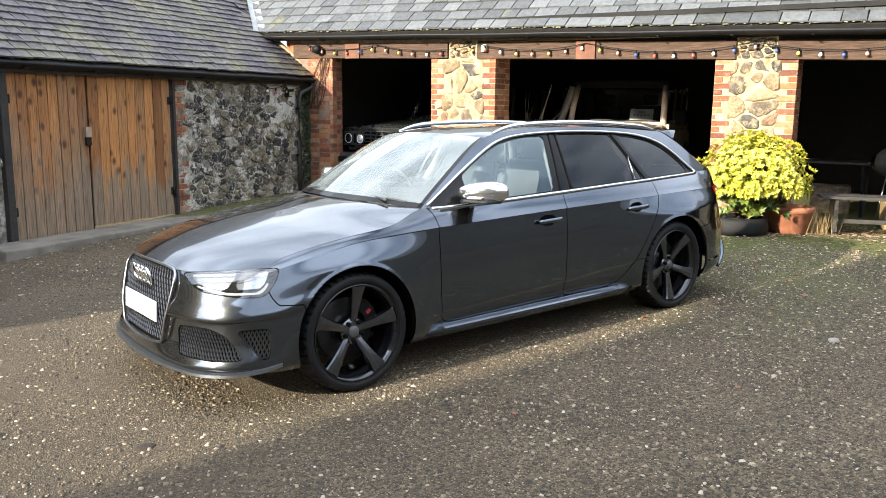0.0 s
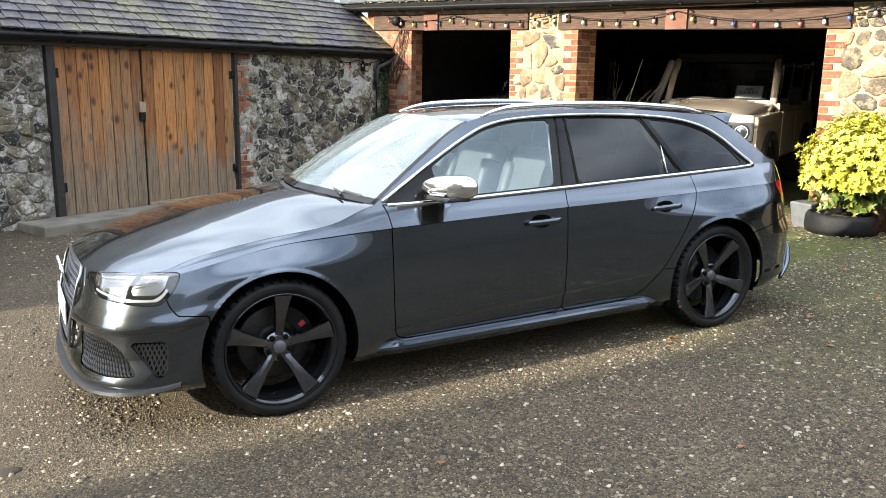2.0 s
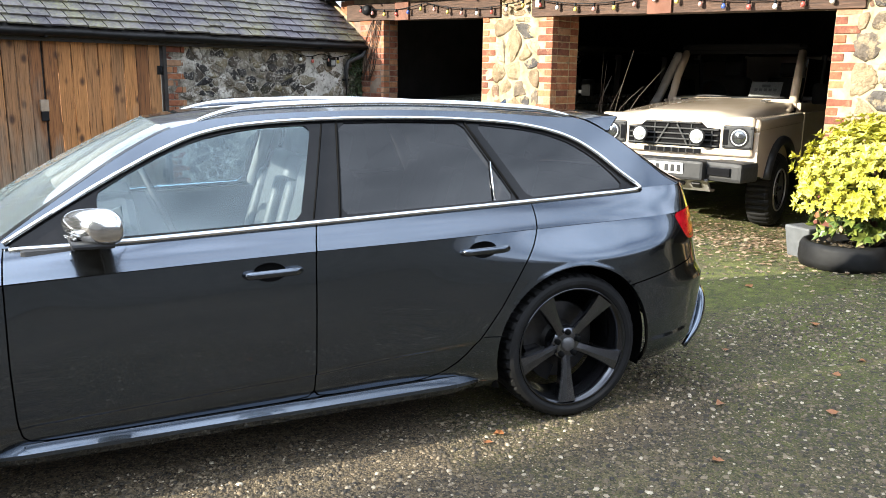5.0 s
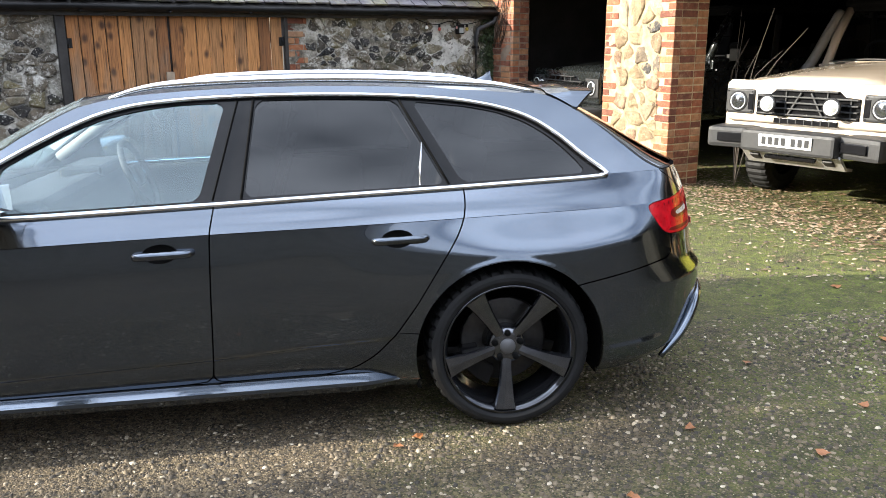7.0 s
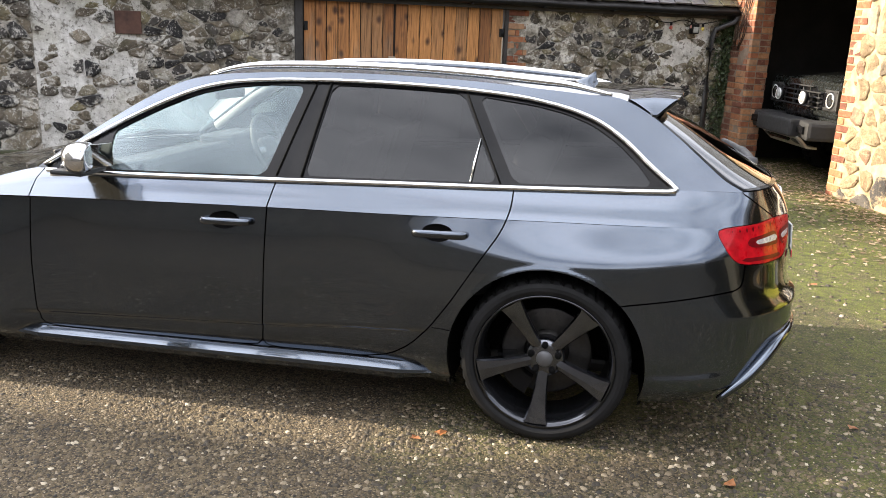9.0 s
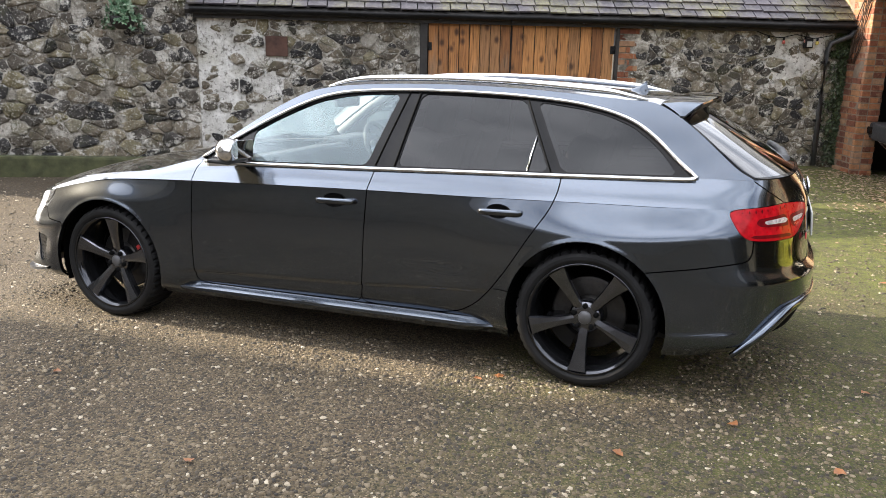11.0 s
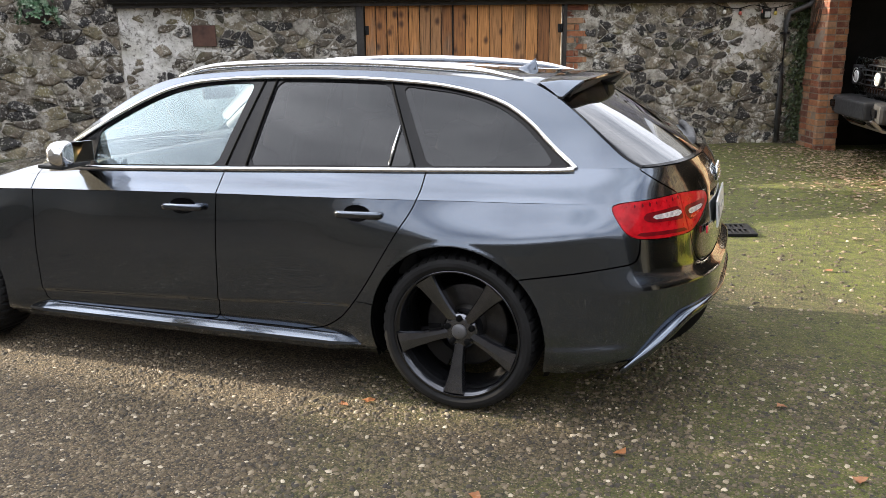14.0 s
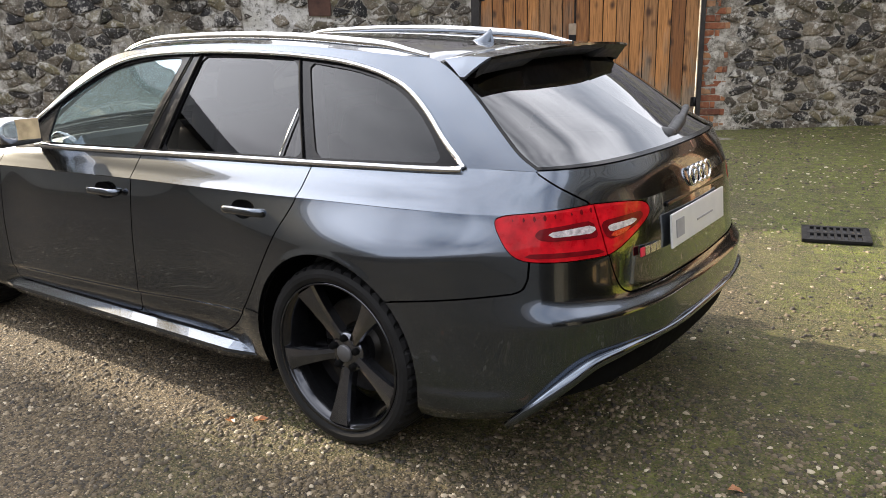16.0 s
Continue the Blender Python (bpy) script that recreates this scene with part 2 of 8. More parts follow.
def make_planks(name, weather):
    m = Mat(name, 0.72).placed()
    v = m.either()
    c = m.ramp(v, [(0.0, (0.16, 0.066, 0.022)), (0.35, (0.29, 0.123, 0.038)), (0.7, (0.41, 0.188, 0.060)), (1.0, (0.24, 0.125, 0.055))])
    grain = m.noise(7, 7, 0.62, (11.0, 11.0, 0.55))
    c = m.mix(1.0, c, m.ramp(grain, [(0.30, 0.25), (0.46, 0.92), (0.72, 1.45)]), "MULTIPLY")
    sep = m.n.new("ShaderNodeSeparateXYZ")
    m.l.new(m.co, sep.inputs[0])
    shift = m.add("CombineXYZ")
    m.l.new(m.math("MULTIPLY", v, 37.0), shift.inputs[2])
    moved = m.add("VectorMath")
    m.l.new(m.co, moved.inputs[0])
    m.l.new(shift.outputs[0], moved.inputs[1])
    mp = m.add("Mapping")
    mp.inputs["Scale"].default_value = (7.5, 0.0, 4.4)
    m.l.new(moved.outputs[0], mp.inputs["Vector"])
    knot = m.add("TexVoronoi", Scale=1.0)
    m.l.new(mp.outputs["Vector"], knot.inputs["Vector"])
    c = m.mix(m.ramp(knot.outputs["Distance"], [(0.10, 0.92), (0.15, 0.7), (0.28, 0.0)]), c, (0.045, 0.018, 0.008))
    # grey weathering with a ragged upper edge
    grey = m.math("ADD", m.math("MULTIPLY", m.noise(1.5, 5, 0.6, (4, 4, 0.8)), 1.5), m.math("MULTIPLY", m.math("SUBTRACT", sep.outputs["Z"], 0.98), -0.48))
    c = m.mix(m.ramp(grey, [(0.30 - weather, 0.0), (min(1.0, 0.78 - weather), 0.85)]), c, m.ramp(grain, [(0.25, (0.075, 0.057, 0.040)), (0.5, (0.20, 0.158, 0.112)), (0.75, (0.31, 0.255, 0.19))]))
    m.color(c)
    m.bump(grain, 0.6, 0.006)
    return m.m


def make_old_beam():
    m = Mat("old_oak_beam", 0.8)
    g = m.noise(6, 7, 0.65, (0.8, 0.8, 9.0))
    c = m.ramp(g, [(0.25, (0.026, 0.015, 0.010)), (0.5, (0.066, 0.035, 0.021)), (0.72, (0.12, 0.066, 0.040))])
    m.color(c)
    m.bump(g, 0.7, 0.012)
    return m.m


def make_paint(name, base):
    """Metallic car paint: broad flake gloss under a sharp clear coat, with faintly uneven gloss."""
    m = Mat(name, 0.4, 1.0, base)
    flake = m.add("TexVoronoi", Scale=900.0)
    m.l.new(m.co, flake.inputs["Vector"])
    c = m.ramp(m.noise(2.2, 4), [(0.3, tuple(c * 0.95 for c in base)), (0.7, tuple(c * 1.05 for c in base))])
    m.color(m.mix(0.5, c, m.ramp(flake.outputs["Color"], [(0.1, 0.7), (0.9, 1.3)]), "MULTIPLY"))
    m.rough(m.ramp(m.noise(3.5, 5, 0.6), [(0.35, 0.15), (0.75, 0.17)]))
    m.set(Coat_Weight=1.0, Coat_Roughness=0.012, Coat_IOR=1.6)
    # coarse flakes scatter more widely
    wide, mixer = m.n.new("ShaderNodeBsdfGlossy"), m.n.new("ShaderNodeMixShader")
    wide.inputs["Color"].default_value, wide.inputs["Roughness"].default_value = (base[0] * 4.6, base[1] * 3.4, base[2] * 2.1, 1), 0.42
    mixer.inputs[0].default_value = 0.05
    m.l.new(m.b.outputs[0], mixer.inputs[1])
    m.l.new(wide.outputs[0], mixer.inputs[2])
    m.l.new(mixer.outputs[0], m.n["Material Output"].inputs["Surface"])
    return m.m


def make_glass(name, tint, rough=0.0, shine=2.0, film=0.0, cast=(0.97, 0.98, 1.0)):
    """Thin glass that mirrors at a slant; film: the share of a pale blue layer standing in for mirrored sky."""
    m = bpy.data.materials.new(name)
    m.use_nodes = True
    n, l = m.node_tree.nodes, m.node_tree.links
    n.clear()
    out, mixer, clear, gloss, fres = (n.new("ShaderNode" + k) for k in ("OutputMaterial", "MixShader", "BsdfTransparent", "BsdfGlossy", "Fresnel"))
    clear.inputs["Color"].default_value = (*tint, 1)
    gloss.inputs["Roughness"].default_value = rough + 0.012
    gloss.inputs["Color"].default_value = (*cast, 1)
    fres.inputs["IOR"].default_value = 1.62
    gain = n.new("ShaderNodeMath")
    gain.operation, gain.inputs[1].default_value = "MULTIPLY", shine
    gain.use_clamp = True
    l.new(fres.outputs[0], gain.inputs[0])
    l.new(gain.outputs[0], mixer.inputs[0])
    l.new(clear.outputs[0], mixer.inputs[1])
    l.new(gloss.outputs[0], mixer.inputs[2])
    last = mixer
    # Pale diffuse layer paints the bright sky reflection onto the pane.
    if film:
        sky_veil, last = n.new("ShaderNodeBsdfTranslucent"), n.new("ShaderNodeMixShader")
        front, both = n.new("ShaderNodeBsdfDiffuse"), n.new("ShaderNodeMixShader")
        for d in (sky_veil, front):
            d.inputs["Color"].default_value = (0.66, 0.80, 0.84, 1)
        both.inputs[0].default_value = 0.5
        l.new(sky_veil.outputs[0], both.inputs[1])
        l.new(front.outputs[0], both.inputs[2])
        last.inputs[0].default_value = film
        l.new(mixer.outputs[0], last.inputs[1])
        l.new(both.outputs[0], last.inputs[2])
    l.new(last.outputs[0], out.inputs["Surface"])
    return m


def make_leaf(name, a, b, c):
    m = Mat(name, 0.45)
    m.color(m.mix(1.0, m.ramp(m.island(), [(0.0, a), (0.5, b), (1.0, c)]), m.ramp(m.noise(40, 3), [(0.3, 0.75), (0.7, 1.1)]), "MULTIPLY"))
    return m.set(Subsurface_Weight=0.0).m


GRAVEL, PEBBLE, STONE, PIER_STONE, MORTAR, LIMEWASH = make_gravel(), make_pebbles(), make_stone(), make_pier_stone(), make_mortar(), make_limewash()
PIER_MORTAR = plain("sandy_mortar", (0.36, 0.28, 0.165), 0.95, vary=0.45, scale=9, bump=0.7)
BRICK, BEAM = make_brick(), make_old_beam()
PLANKS = (make_planks("weathered_pine", -0.24), make_planks("oiled_pine", -0.50))
SLATE_BARN = make_slate("barn_slate", (0.066, 0.058, 0.068), 0.30)
SLATE_GARAGE = make_slate("cart_shed_slate", (0.088, 0.092, 0.095), -0.6)
BLACK_METAL = plain("black_painted_metal", (0.010, 0.010, 0.011), 0.5, vary=0.3, scale=8, Specular_IOR_Level=0.2)
BLACK_WOOD = plain("black_painted_wood", (0.022, 0.02, 0.019), 0.7, vary=0.35, scale=12, bump=0.3)
# Near-black wall colour: the shade inside the bays is put into it.
SHADED_INSIDE = plain("shade_toned_inside_wall", (0.014, 0.013, 0.012), 0.95, vary=0.4, scale=3, bump=0.5)
CONCRETE = plain("worn_concrete", (0.17, 0.155, 0.13), 0.9, vary=0.35, scale=4, bump=0.5)
RUST = plain("rusty_plate", (0.075, 0.038, 0.028), 0.85, vary=0.35, scale=10, bump=0.4)
LEAD = plain("grey_lead", (0.30, 0.31, 0.32), 0.6, vary=0.2, scale=7)
PAINT = make_paint("dark_grey_metallic_paint", (0.069, 0.089, 0.122))
GLASS_SIDE = make_glass("clear_side_glass", (0.60, 0.72, 0.77), shine=1.9, film=0.010, cast=(0.80, 0.94, 1.0))
GLASS_CLEAR = make_glass("clear_car_glass", (0.86, 0.93, 0.92), film=0.16)
GLASS_DARK = make_glass("privacy_glass", (0.06, 0.06, 0.065), shine=0.78)
GLASS_REAR = make_glass("rear_screen_glass", (0.08, 0.08, 0.09), shine=1.7)
GLASS_SHED = make_glass("dim_windscreen_glass", (0.5, 0.52, 0.52), shine=0.8)
GLOSS_BLACK = plain("gloss_black_trim", (0.008, 0.008, 0.009), 0.12, vary=0.2, Specular_IOR_Level=0.2)
TRIM_BLACK = plain("satin_black_plastic", (0.018, 0.018, 0.019), 0.5, vary=0.25, scale=20)
RUBBER = plain("tyre_rubber", (0.011, 0.011, 0.0115), 0.6, vary=0.35, scale=9, bump=0.15, Specular_IOR_Level=0.22)
CHROME = plain("satin_aluminium", (0.78, 0.79, 0.80), 0.22, 1.0, vary=0.05)
SILVER = plain("mirror_cap_silver", (0.74, 0.74, 0.74), 0.13, 0.95, vary=0.05)
RIM = plain("titanium_alloy", (0.15, 0.155, 0.172), 0.16, 0.95, vary=0.15, scale=20)
RIM_CUT = plain("rim_lip_alloy", (0.065, 0.067, 0.074), 0.12, 0.9, vary=0.1)
DISC = plain("brake_disc_steel", (0.06, 0.057, 0.055), 0.42, 0.9, vary=0.2, scale=30)
RED_LENS = plain("red_lamp_lens", (0.44, 0.006, 0.012), 0.3, vary=0.35, scale=24, Coat_Weight=0.3, Specular_IOR_Level=0.1)
RED_DARK = plain("dark_red_lens", (0.13, 0.003, 0.006), 0.35, vary=0.3, scale=40, Coat_Weight=0.2, Specular_IOR_Level=0.1)
AMBER = plain("amber_lens", (0.50, 0.035, 0.015), 0.25, vary=0.1, Coat_Weight=0.12)
LAMP_STRIP = plain("pale_lamp_strip", (0.46, 0.42, 0.42), 0.3, vary=0.45, scale=70)
CLEAR_LENS = plain("silver_lamp_reflector", (0.55, 0.56, 0.58), 0.14, 0.9, vary=0.05)
WHITE_PLATE = plain("white_plate", (0.56, 0.56, 0.55), 0.35, vary=0.04)
MATT_BLACK = plain("matt_black_backing", (0.006, 0.006, 0.006), 0.9, Specular_IOR_Level=0.05)
INK = plain("dark_ink", (0.02, 0.02, 0.022), 0.5)
GREY_INK = plain("grey_ink", (0.28, 0.28, 0.29), 0.5)
LEATHER = plain("silver_leather", (0.07, 0.073, 0.078), 0.55, vary=0.08, bump=0.1)
CABIN_DARK = plain("cabin_black", (0.022, 0.022, 0.024), 0.6, vary=0.2)
HEADLINER = plain("cabin_headliner", (0.16, 0.16, 0.16), 0.9, vary=0.1)

# ---- mesh helpers ----
def mesh_ob(name, verts, faces, material, parent=None, label="", smooth=True, category="", kind="", group=""):
    """One mesh object from vertices and faces."""
    me = bpy.data.meshes.new(name)
    me.from_pydata([tuple(map(float, v)) for v in verts], [], [tuple(int(i) for i in f) for f in faces])
    me.polygons.foreach_set("use_smooth", [smooth] * len(me.polygons))
    me.materials.append(material)
    me.update()
    ob = new(name, me)
    ob.parent = parent
    return tagged(ob, label, category, group, kind)


def part(name, bm, material, parent, label="", smooth=False):
    """Links a bmesh as one mesh object under a thing or a part."""
    me = bpy.data.meshes.new(name)
    bm.to_mesh(me)
    bm.free()
    me.materials.append(material)
    if smooth:
        me.polygons.foreach_set("use_smooth", [True] * len(me.polygons))
    ob = new(name, me)
    ob.parent = parent
    return tagged(ob, label)


def empty(name, m=None, label="", category="", group="", kind=""):
    ob = new(name)
    ob.empty_display_size = 0.1
    if m is not None:
        ob.matrix_basis = m
    return tagged(ob, label, category, group, kind)


def bm_box(bm, size, m, bevel=0.0, segments=2):
    """Adds a bevelled box to bm."""
    made = bmesh.ops.create_cube(bm, size=1.0, matrix=m @ Matrix.Diagonal((*size, 1)))
    if bevel:
        edges = {e for v in made["verts"] for e in v.link_edges}
        bmesh.ops.bevel(bm, geom=list(edges), offset=bevel, segments=segments, affect="EDGES", profile=0.6)
    return bm


def box(name, size, m, material, parent=None, bevel=0.0, label="", segments=2):
    return part(name, bm_box(bmesh.new(), size, m, bevel, segments), material, parent, label)


def rod(name, points, radius, material, parent=None, label="", sides=10, closed=False, flat=1.0):
    """A tube along points."""
    pts = [Vector(p) for p in points]
    verts, faces, n = [], [], len(pts)
    for i, p in enumerate(pts):
        a, b = (pts[(i - 1) % n], pts[(i + 1) % n]) if closed else (pts[max(i - 1, 0)], pts[min(i + 1, n - 1)])
        way = (b - a).normalized()
        side = way.cross(Vector((0, 0, 1)))
        side = side.normalized() if side.length > 1e-4 else Vector((1, 0, 0))
        up = side.cross(way)
        r = radius[i] if isinstance(radius, (list, tuple)) else radius
        for k in range(sides):
            t = 2 * math.pi * k / sides
            verts.append(p + side * (r * math.cos(t) * flat) + up * (r * math.sin(t)))
    for i in range(n if closed else n - 1):
        for k in range(sides):
            j = (i + 1) % n
            faces.append((i * sides + k, i * sides + (k + 1) % sides, j * sides + (k + 1) % sides, j * sides + k))
    if not closed:
        faces += [tuple(range(sides))[::-1], tuple(range((n - 1) * sides, n * sides))]
    return mesh_ob(name, verts, faces, material, parent, label)


def revolve(name, profile, material, parent=None, m=None, label="", steps=48, closed=False, smooth=True):
    """A surface of revolution about the local y axis from (radius, y) pairs."""
    verts, faces, n = [], [], len(profile)
    for i in range(steps):
        t = 2 * math.pi * i / steps
        verts += [(r * math.cos(t), y, r * math.sin(t)) for r, y in profile]
    for i in range(steps):
        j = (i + 1) % steps
        for k in range(n if closed else n - 1):
            q = (k + 1) % n
            faces.append((i * n + k, i * n + q, j * n + q, j * n + k))
    if m is not None:
        verts = [m @ Vector(v) for v in verts]
    return mesh_ob(name, verts, faces, material, parent, label, smooth)


def prism(bm, outline, depth, m):
    """Adds an outline in the local xz plane, extruded by depth along y."""
    n = len(outline)
    front = [bm.verts.new(m @ Vector((x, 0, z))) for x, z in outline]
    back = [bm.verts.new(m @ Vector((x, depth, z))) for x, z in outline]
    bm.faces.new(front)
    bm.faces.new(back[::-1])
    for i in range(n):
        bm.faces.new((front[(i + 1) % n], front[i], back[i], back[(i + 1) % n]))
    return bm


def along(o, d, up=(0, 0, 1)):
    """A frame at o whose x runs along d, z up, y away from the viewer."""
    x = Vector(d).normalized()
    z = Vector(up)
    y = z.cross(x).normalized()
    m = Matrix((x, y, z)).transposed().to_4x4()
    m.translation = o
    return m

# ---- the yard: ground ----
def ground_z(x, y):
    """The yard falls gently to the front of the car and rises again towards the old buildings; the cart shed's floor lies lower."""
    x0 = max(x, -1.5) if x > -1.5 else -1.5 + (x + 1.5) * 0.2
    x0 = min(x0, 9.0)
    y0 = min(max(y, -9.0), 2.6)
    rise = max(0.0, y - 2.4)
    inside = min(max(((x - 4.369) * 0.927 + (y - 7.626) * 0.374 + 1.0) / 2.2, 0.0), 1.0) if x > 2.5 else 0.0
    return 0.0218 * x0 - 0.0183 * y0 + 0.025 * min(rise, 7.0) * (1 - math.exp(-rise)) - 0.13 * inside * inside * (3 - 2 * inside)


def build_ground():
    near_x, near_y = [-9 + 0.25 * i for i in range(93)], [-7 + 0.25 * i for i in range(85)]
    xs = [-300, -120, -60, -30, -18, -12] + near_x + [17, 22, 35, 70, 150, 300]
    ys = [-300, -120, -60, -30, -18, -11] + near_y + [17, 22, 35, 70, 150, 300]
    rnd = random.Random(5)
    verts = [(x, y, ground_z(x, y) + (0.006 * noise.noise((x * 1.3, y * 1.3, 0)) if abs(x) < 14 and abs(y) < 14 else 0)) for y in ys for x in xs]
    n = len(xs)
    faces = [(j * n + i, j * n + i + 1, (j + 1) * n + i + 1, (j + 1) * n + i) for j in range(len(ys) - 1) for i in range(n - 1)]
    return mesh_ob("ground", verts, faces, GRAVEL, None, "compacted grey-brown gravel yard with mossy green patches", True, "ground", "structure")


def scatter(count, area, size, seed, dense=None):
    """Flattened eight-sided pebbles bedded in the ground."""
    rng = np.random.default_rng(seed)
    (x0, x1), (y0, y1) = area
    x, y = rng.uniform(x0, x1, count), rng.uniform(y0, y1, count)
    if dense is not None:
        keep = rng.random(count) < dense(x, y)
        x, y = x[keep], y[keep]
    n = len(x)
    r = size[0] + (size[1] - size[0]) * rng.random(n) ** 3.4
    gz = np.array([ground_z(a, b) for a, b in zip(x, y)])
    turn, flat = rng.uniform(0, 6.3, n), rng.uniform(0.35, 0.7, n)
    ring = 5
    ang = turn[:, None] + np.arange(ring) * 2 * np.pi / ring + rng.uniform(-0.25, 0.25, (n, ring))
    rad = r[:, None] * rng.uniform(0.75, 1.15, (n, ring)) * (1 + 0.25 * np.cos(2 * (ang - turn[:, None])))
    low = np.stack([x[:, None] + rad * np.cos(ang), y[:, None] + rad * np.sin(ang), gz[:, None] + 0 * rad - 0.002], -1)
    mid = np.stack([x[:, None] + 0.78 * rad * np.cos(ang), y[:, None] + 0.78 * rad * np.sin(ang), gz[:, None] + (r * flat * 0.75)[:, None] * rng.uniform(0.75, 1.1, (n, ring))], -1)
    top = np.stack([x, y, gz + r * flat], -1)[:, None]
    verts = np.concatenate([low, mid, top], 1).reshape(-1, 3)
    k = np.arange(ring)
    quads = np.stack([k, (k + 1) % ring, ring + (k + 1) % ring, ring + k], 1)
    tris = np.stack([ring + k, ring + (k + 1) % ring, 0 * k + 2 * ring], 1)
    base = np.arange(n)[:, None, None] * (2 * ring + 1)
    return verts, (quads + base).reshape(-1, 4), (tris + base).reshape(-1, 3)


def big_mesh(name, verts, quads, tris, material, label, category):
    """A mesh of very many small pieces, filled straight from arrays."""
    me = bpy.data.meshes.new(name)
    me.vertices.add(len(verts))
    me.vertices.foreach_set("co", verts.astype(np.float32).ravel())
    loops = np.r_[quads.ravel(), tris.ravel()].astype(np.int32)
    me.loops.add(len(loops))
    me.loops.foreach_set("vertex_index", loops)
    starts = np.r_[np.arange(len(quads)) * 4, len(quads) * 4 + np.arange(len(tris)) * 3].astype(np.int32)
    me.polygons.add(len(starts))
    me.polygons.foreach_set("loop_start", starts)
    me.polygons.foreach_set("use_smooth", np.ones(len(starts), bool))
    me.materials.append(material)
    me.update()
    me.validate()
    return tagged(new(name, me), label, category, kind="stuff")


def build_pebbles():
    big_mesh("loose_gravel", *scatter(112000, ((-3.6, 6.2), (-3.6, 0.2)), (0.004, 0.0145), 3, lambda x, y: np.clip(0.95 + 0.35 * (x - 0.2), 0.35, 1.0) * ~((y > -0.65) & (x > -0.5) & (x < 3.2))), PEBBLE, "loose pale and dark gravel stones pressed into the yard", "gravel")
    big_mesh("far_gravel", *scatter(50000, ((-6.0, 9.0), (0.2, 8.0)), (0.006, 0.018), 4, lambda x, y: np.clip(1.0 - 0.25 * (x - 3.0), 0.5, 1.0) * ((y < 5.6 + 0.48 * x - 0.2) & (x < 5.5 - 0.40 * (y - 5.0) + 2.5))), PEBBLE, "loose gravel stones in front of the old buildings", "gravel")


# ---- the old buildings ----
WALL = along((1.997, 6.478, 0), (0.898, 0.440, 0))      # barn front: x runs along it towards the corner
SHED = along((4.369, 7.626, 0), (0.374, -0.927, 0))     # cart-shed front: x runs from the corner
DOOR_S = (-2.95, -0.42)
EAVE = 1.90


def voronoi_cells(points, bounds, squash):
    """Cells round points in a rectangle, with heights stretched by squash."""
    (s0, s1), (z0, z1) = bounds
    pts = np.array(points) * (1, squash)
    out = []
    for i, p in enumerate(pts):
        d = ((pts - p) ** 2).sum(1)
        cell = [(s0, z0 * squash), (s1, z0 * squash), (s1, z1 * squash), (s0, z1 * squash)]
        for j in np.argsort(d)[1:14]:
            mid, nrm = (p + pts[j]) / 2, pts[j] - p
            new_cell = []
            for a, b in zip(cell, cell[1:] + cell[:1]):
                da, db = (a[0] - mid[0]) * nrm[0] + (a[1] - mid[1]) * nrm[1], (b[0] - mid[0]) * nrm[0] + (b[1] - mid[1]) * nrm[1]
                if da <= 0:
                    new_cell.append(a)
                if da * db < 0:
                    t = da / (da - db)
                    new_cell.append((a[0] + t * (b[0] - a[0]), a[1] + t * (b[1] - a[1])))
            cell = new_cell
            if len(cell) < 3:
                break
        out.append([(x, z / squash) for x, z in cell])
    return out


def stone_mesh(cell, rnd, gap, proud):
    """A rough, flat-faced rubble stone from a cell of the wall's face, about its own centre."""
    c = np.mean(cell, 0)
    poly = np.array(cell) - c
    for k in (0.22, 0.15):      # worn corners
        poly = np.concatenate([[(1 - k) * a + k * b, k * a + (1 - k) * b] for a, b in zip(poly, np.roll(poly, -1, 0))])
    size = np.abs(poly).max()
    k = max(0.4, 1 - gap * rnd.uniform(0.3, 1.5) / size)
    poly = poly * (k * (1.03 + np.array([[rnd.uniform(-0.11, 0.09)] for _ in poly])))
    n = len(poly)
    h = proud * rnd.uniform(0.2, 1.5)
    tx, tz = rnd.uniform(-0.10, 0.10), rnd.uniform(-0.12, 0.12)
    verts = [(x, 0.03, z) for x, z in poly] + [(x * 0.97, -h * 0.6 + rnd.uniform(-0.5, 0.3) * h + tx * x + tz * z, z * 0.97) for x, z in poly]
    verts += [(x * 0.72, -h + rnd.uniform(-0.5, 0.5) * h + tx * x + tz * z, z * 0.72) for x, z in poly] + [(0, -h * rnd.uniform(0.7, 1.3), 0)]
    faces = [(r * n + i, r * n + (i + 1) % n, (r + 1) * n + (i + 1) % n, (r + 1) * n + i) for r in range(2) for i in range(n)]
    faces += [(2 * n + i, 2 * n + (i + 1) % n, 3 * n) for i in range(n)]
    return c, verts, [f[::-1] for f in faces]


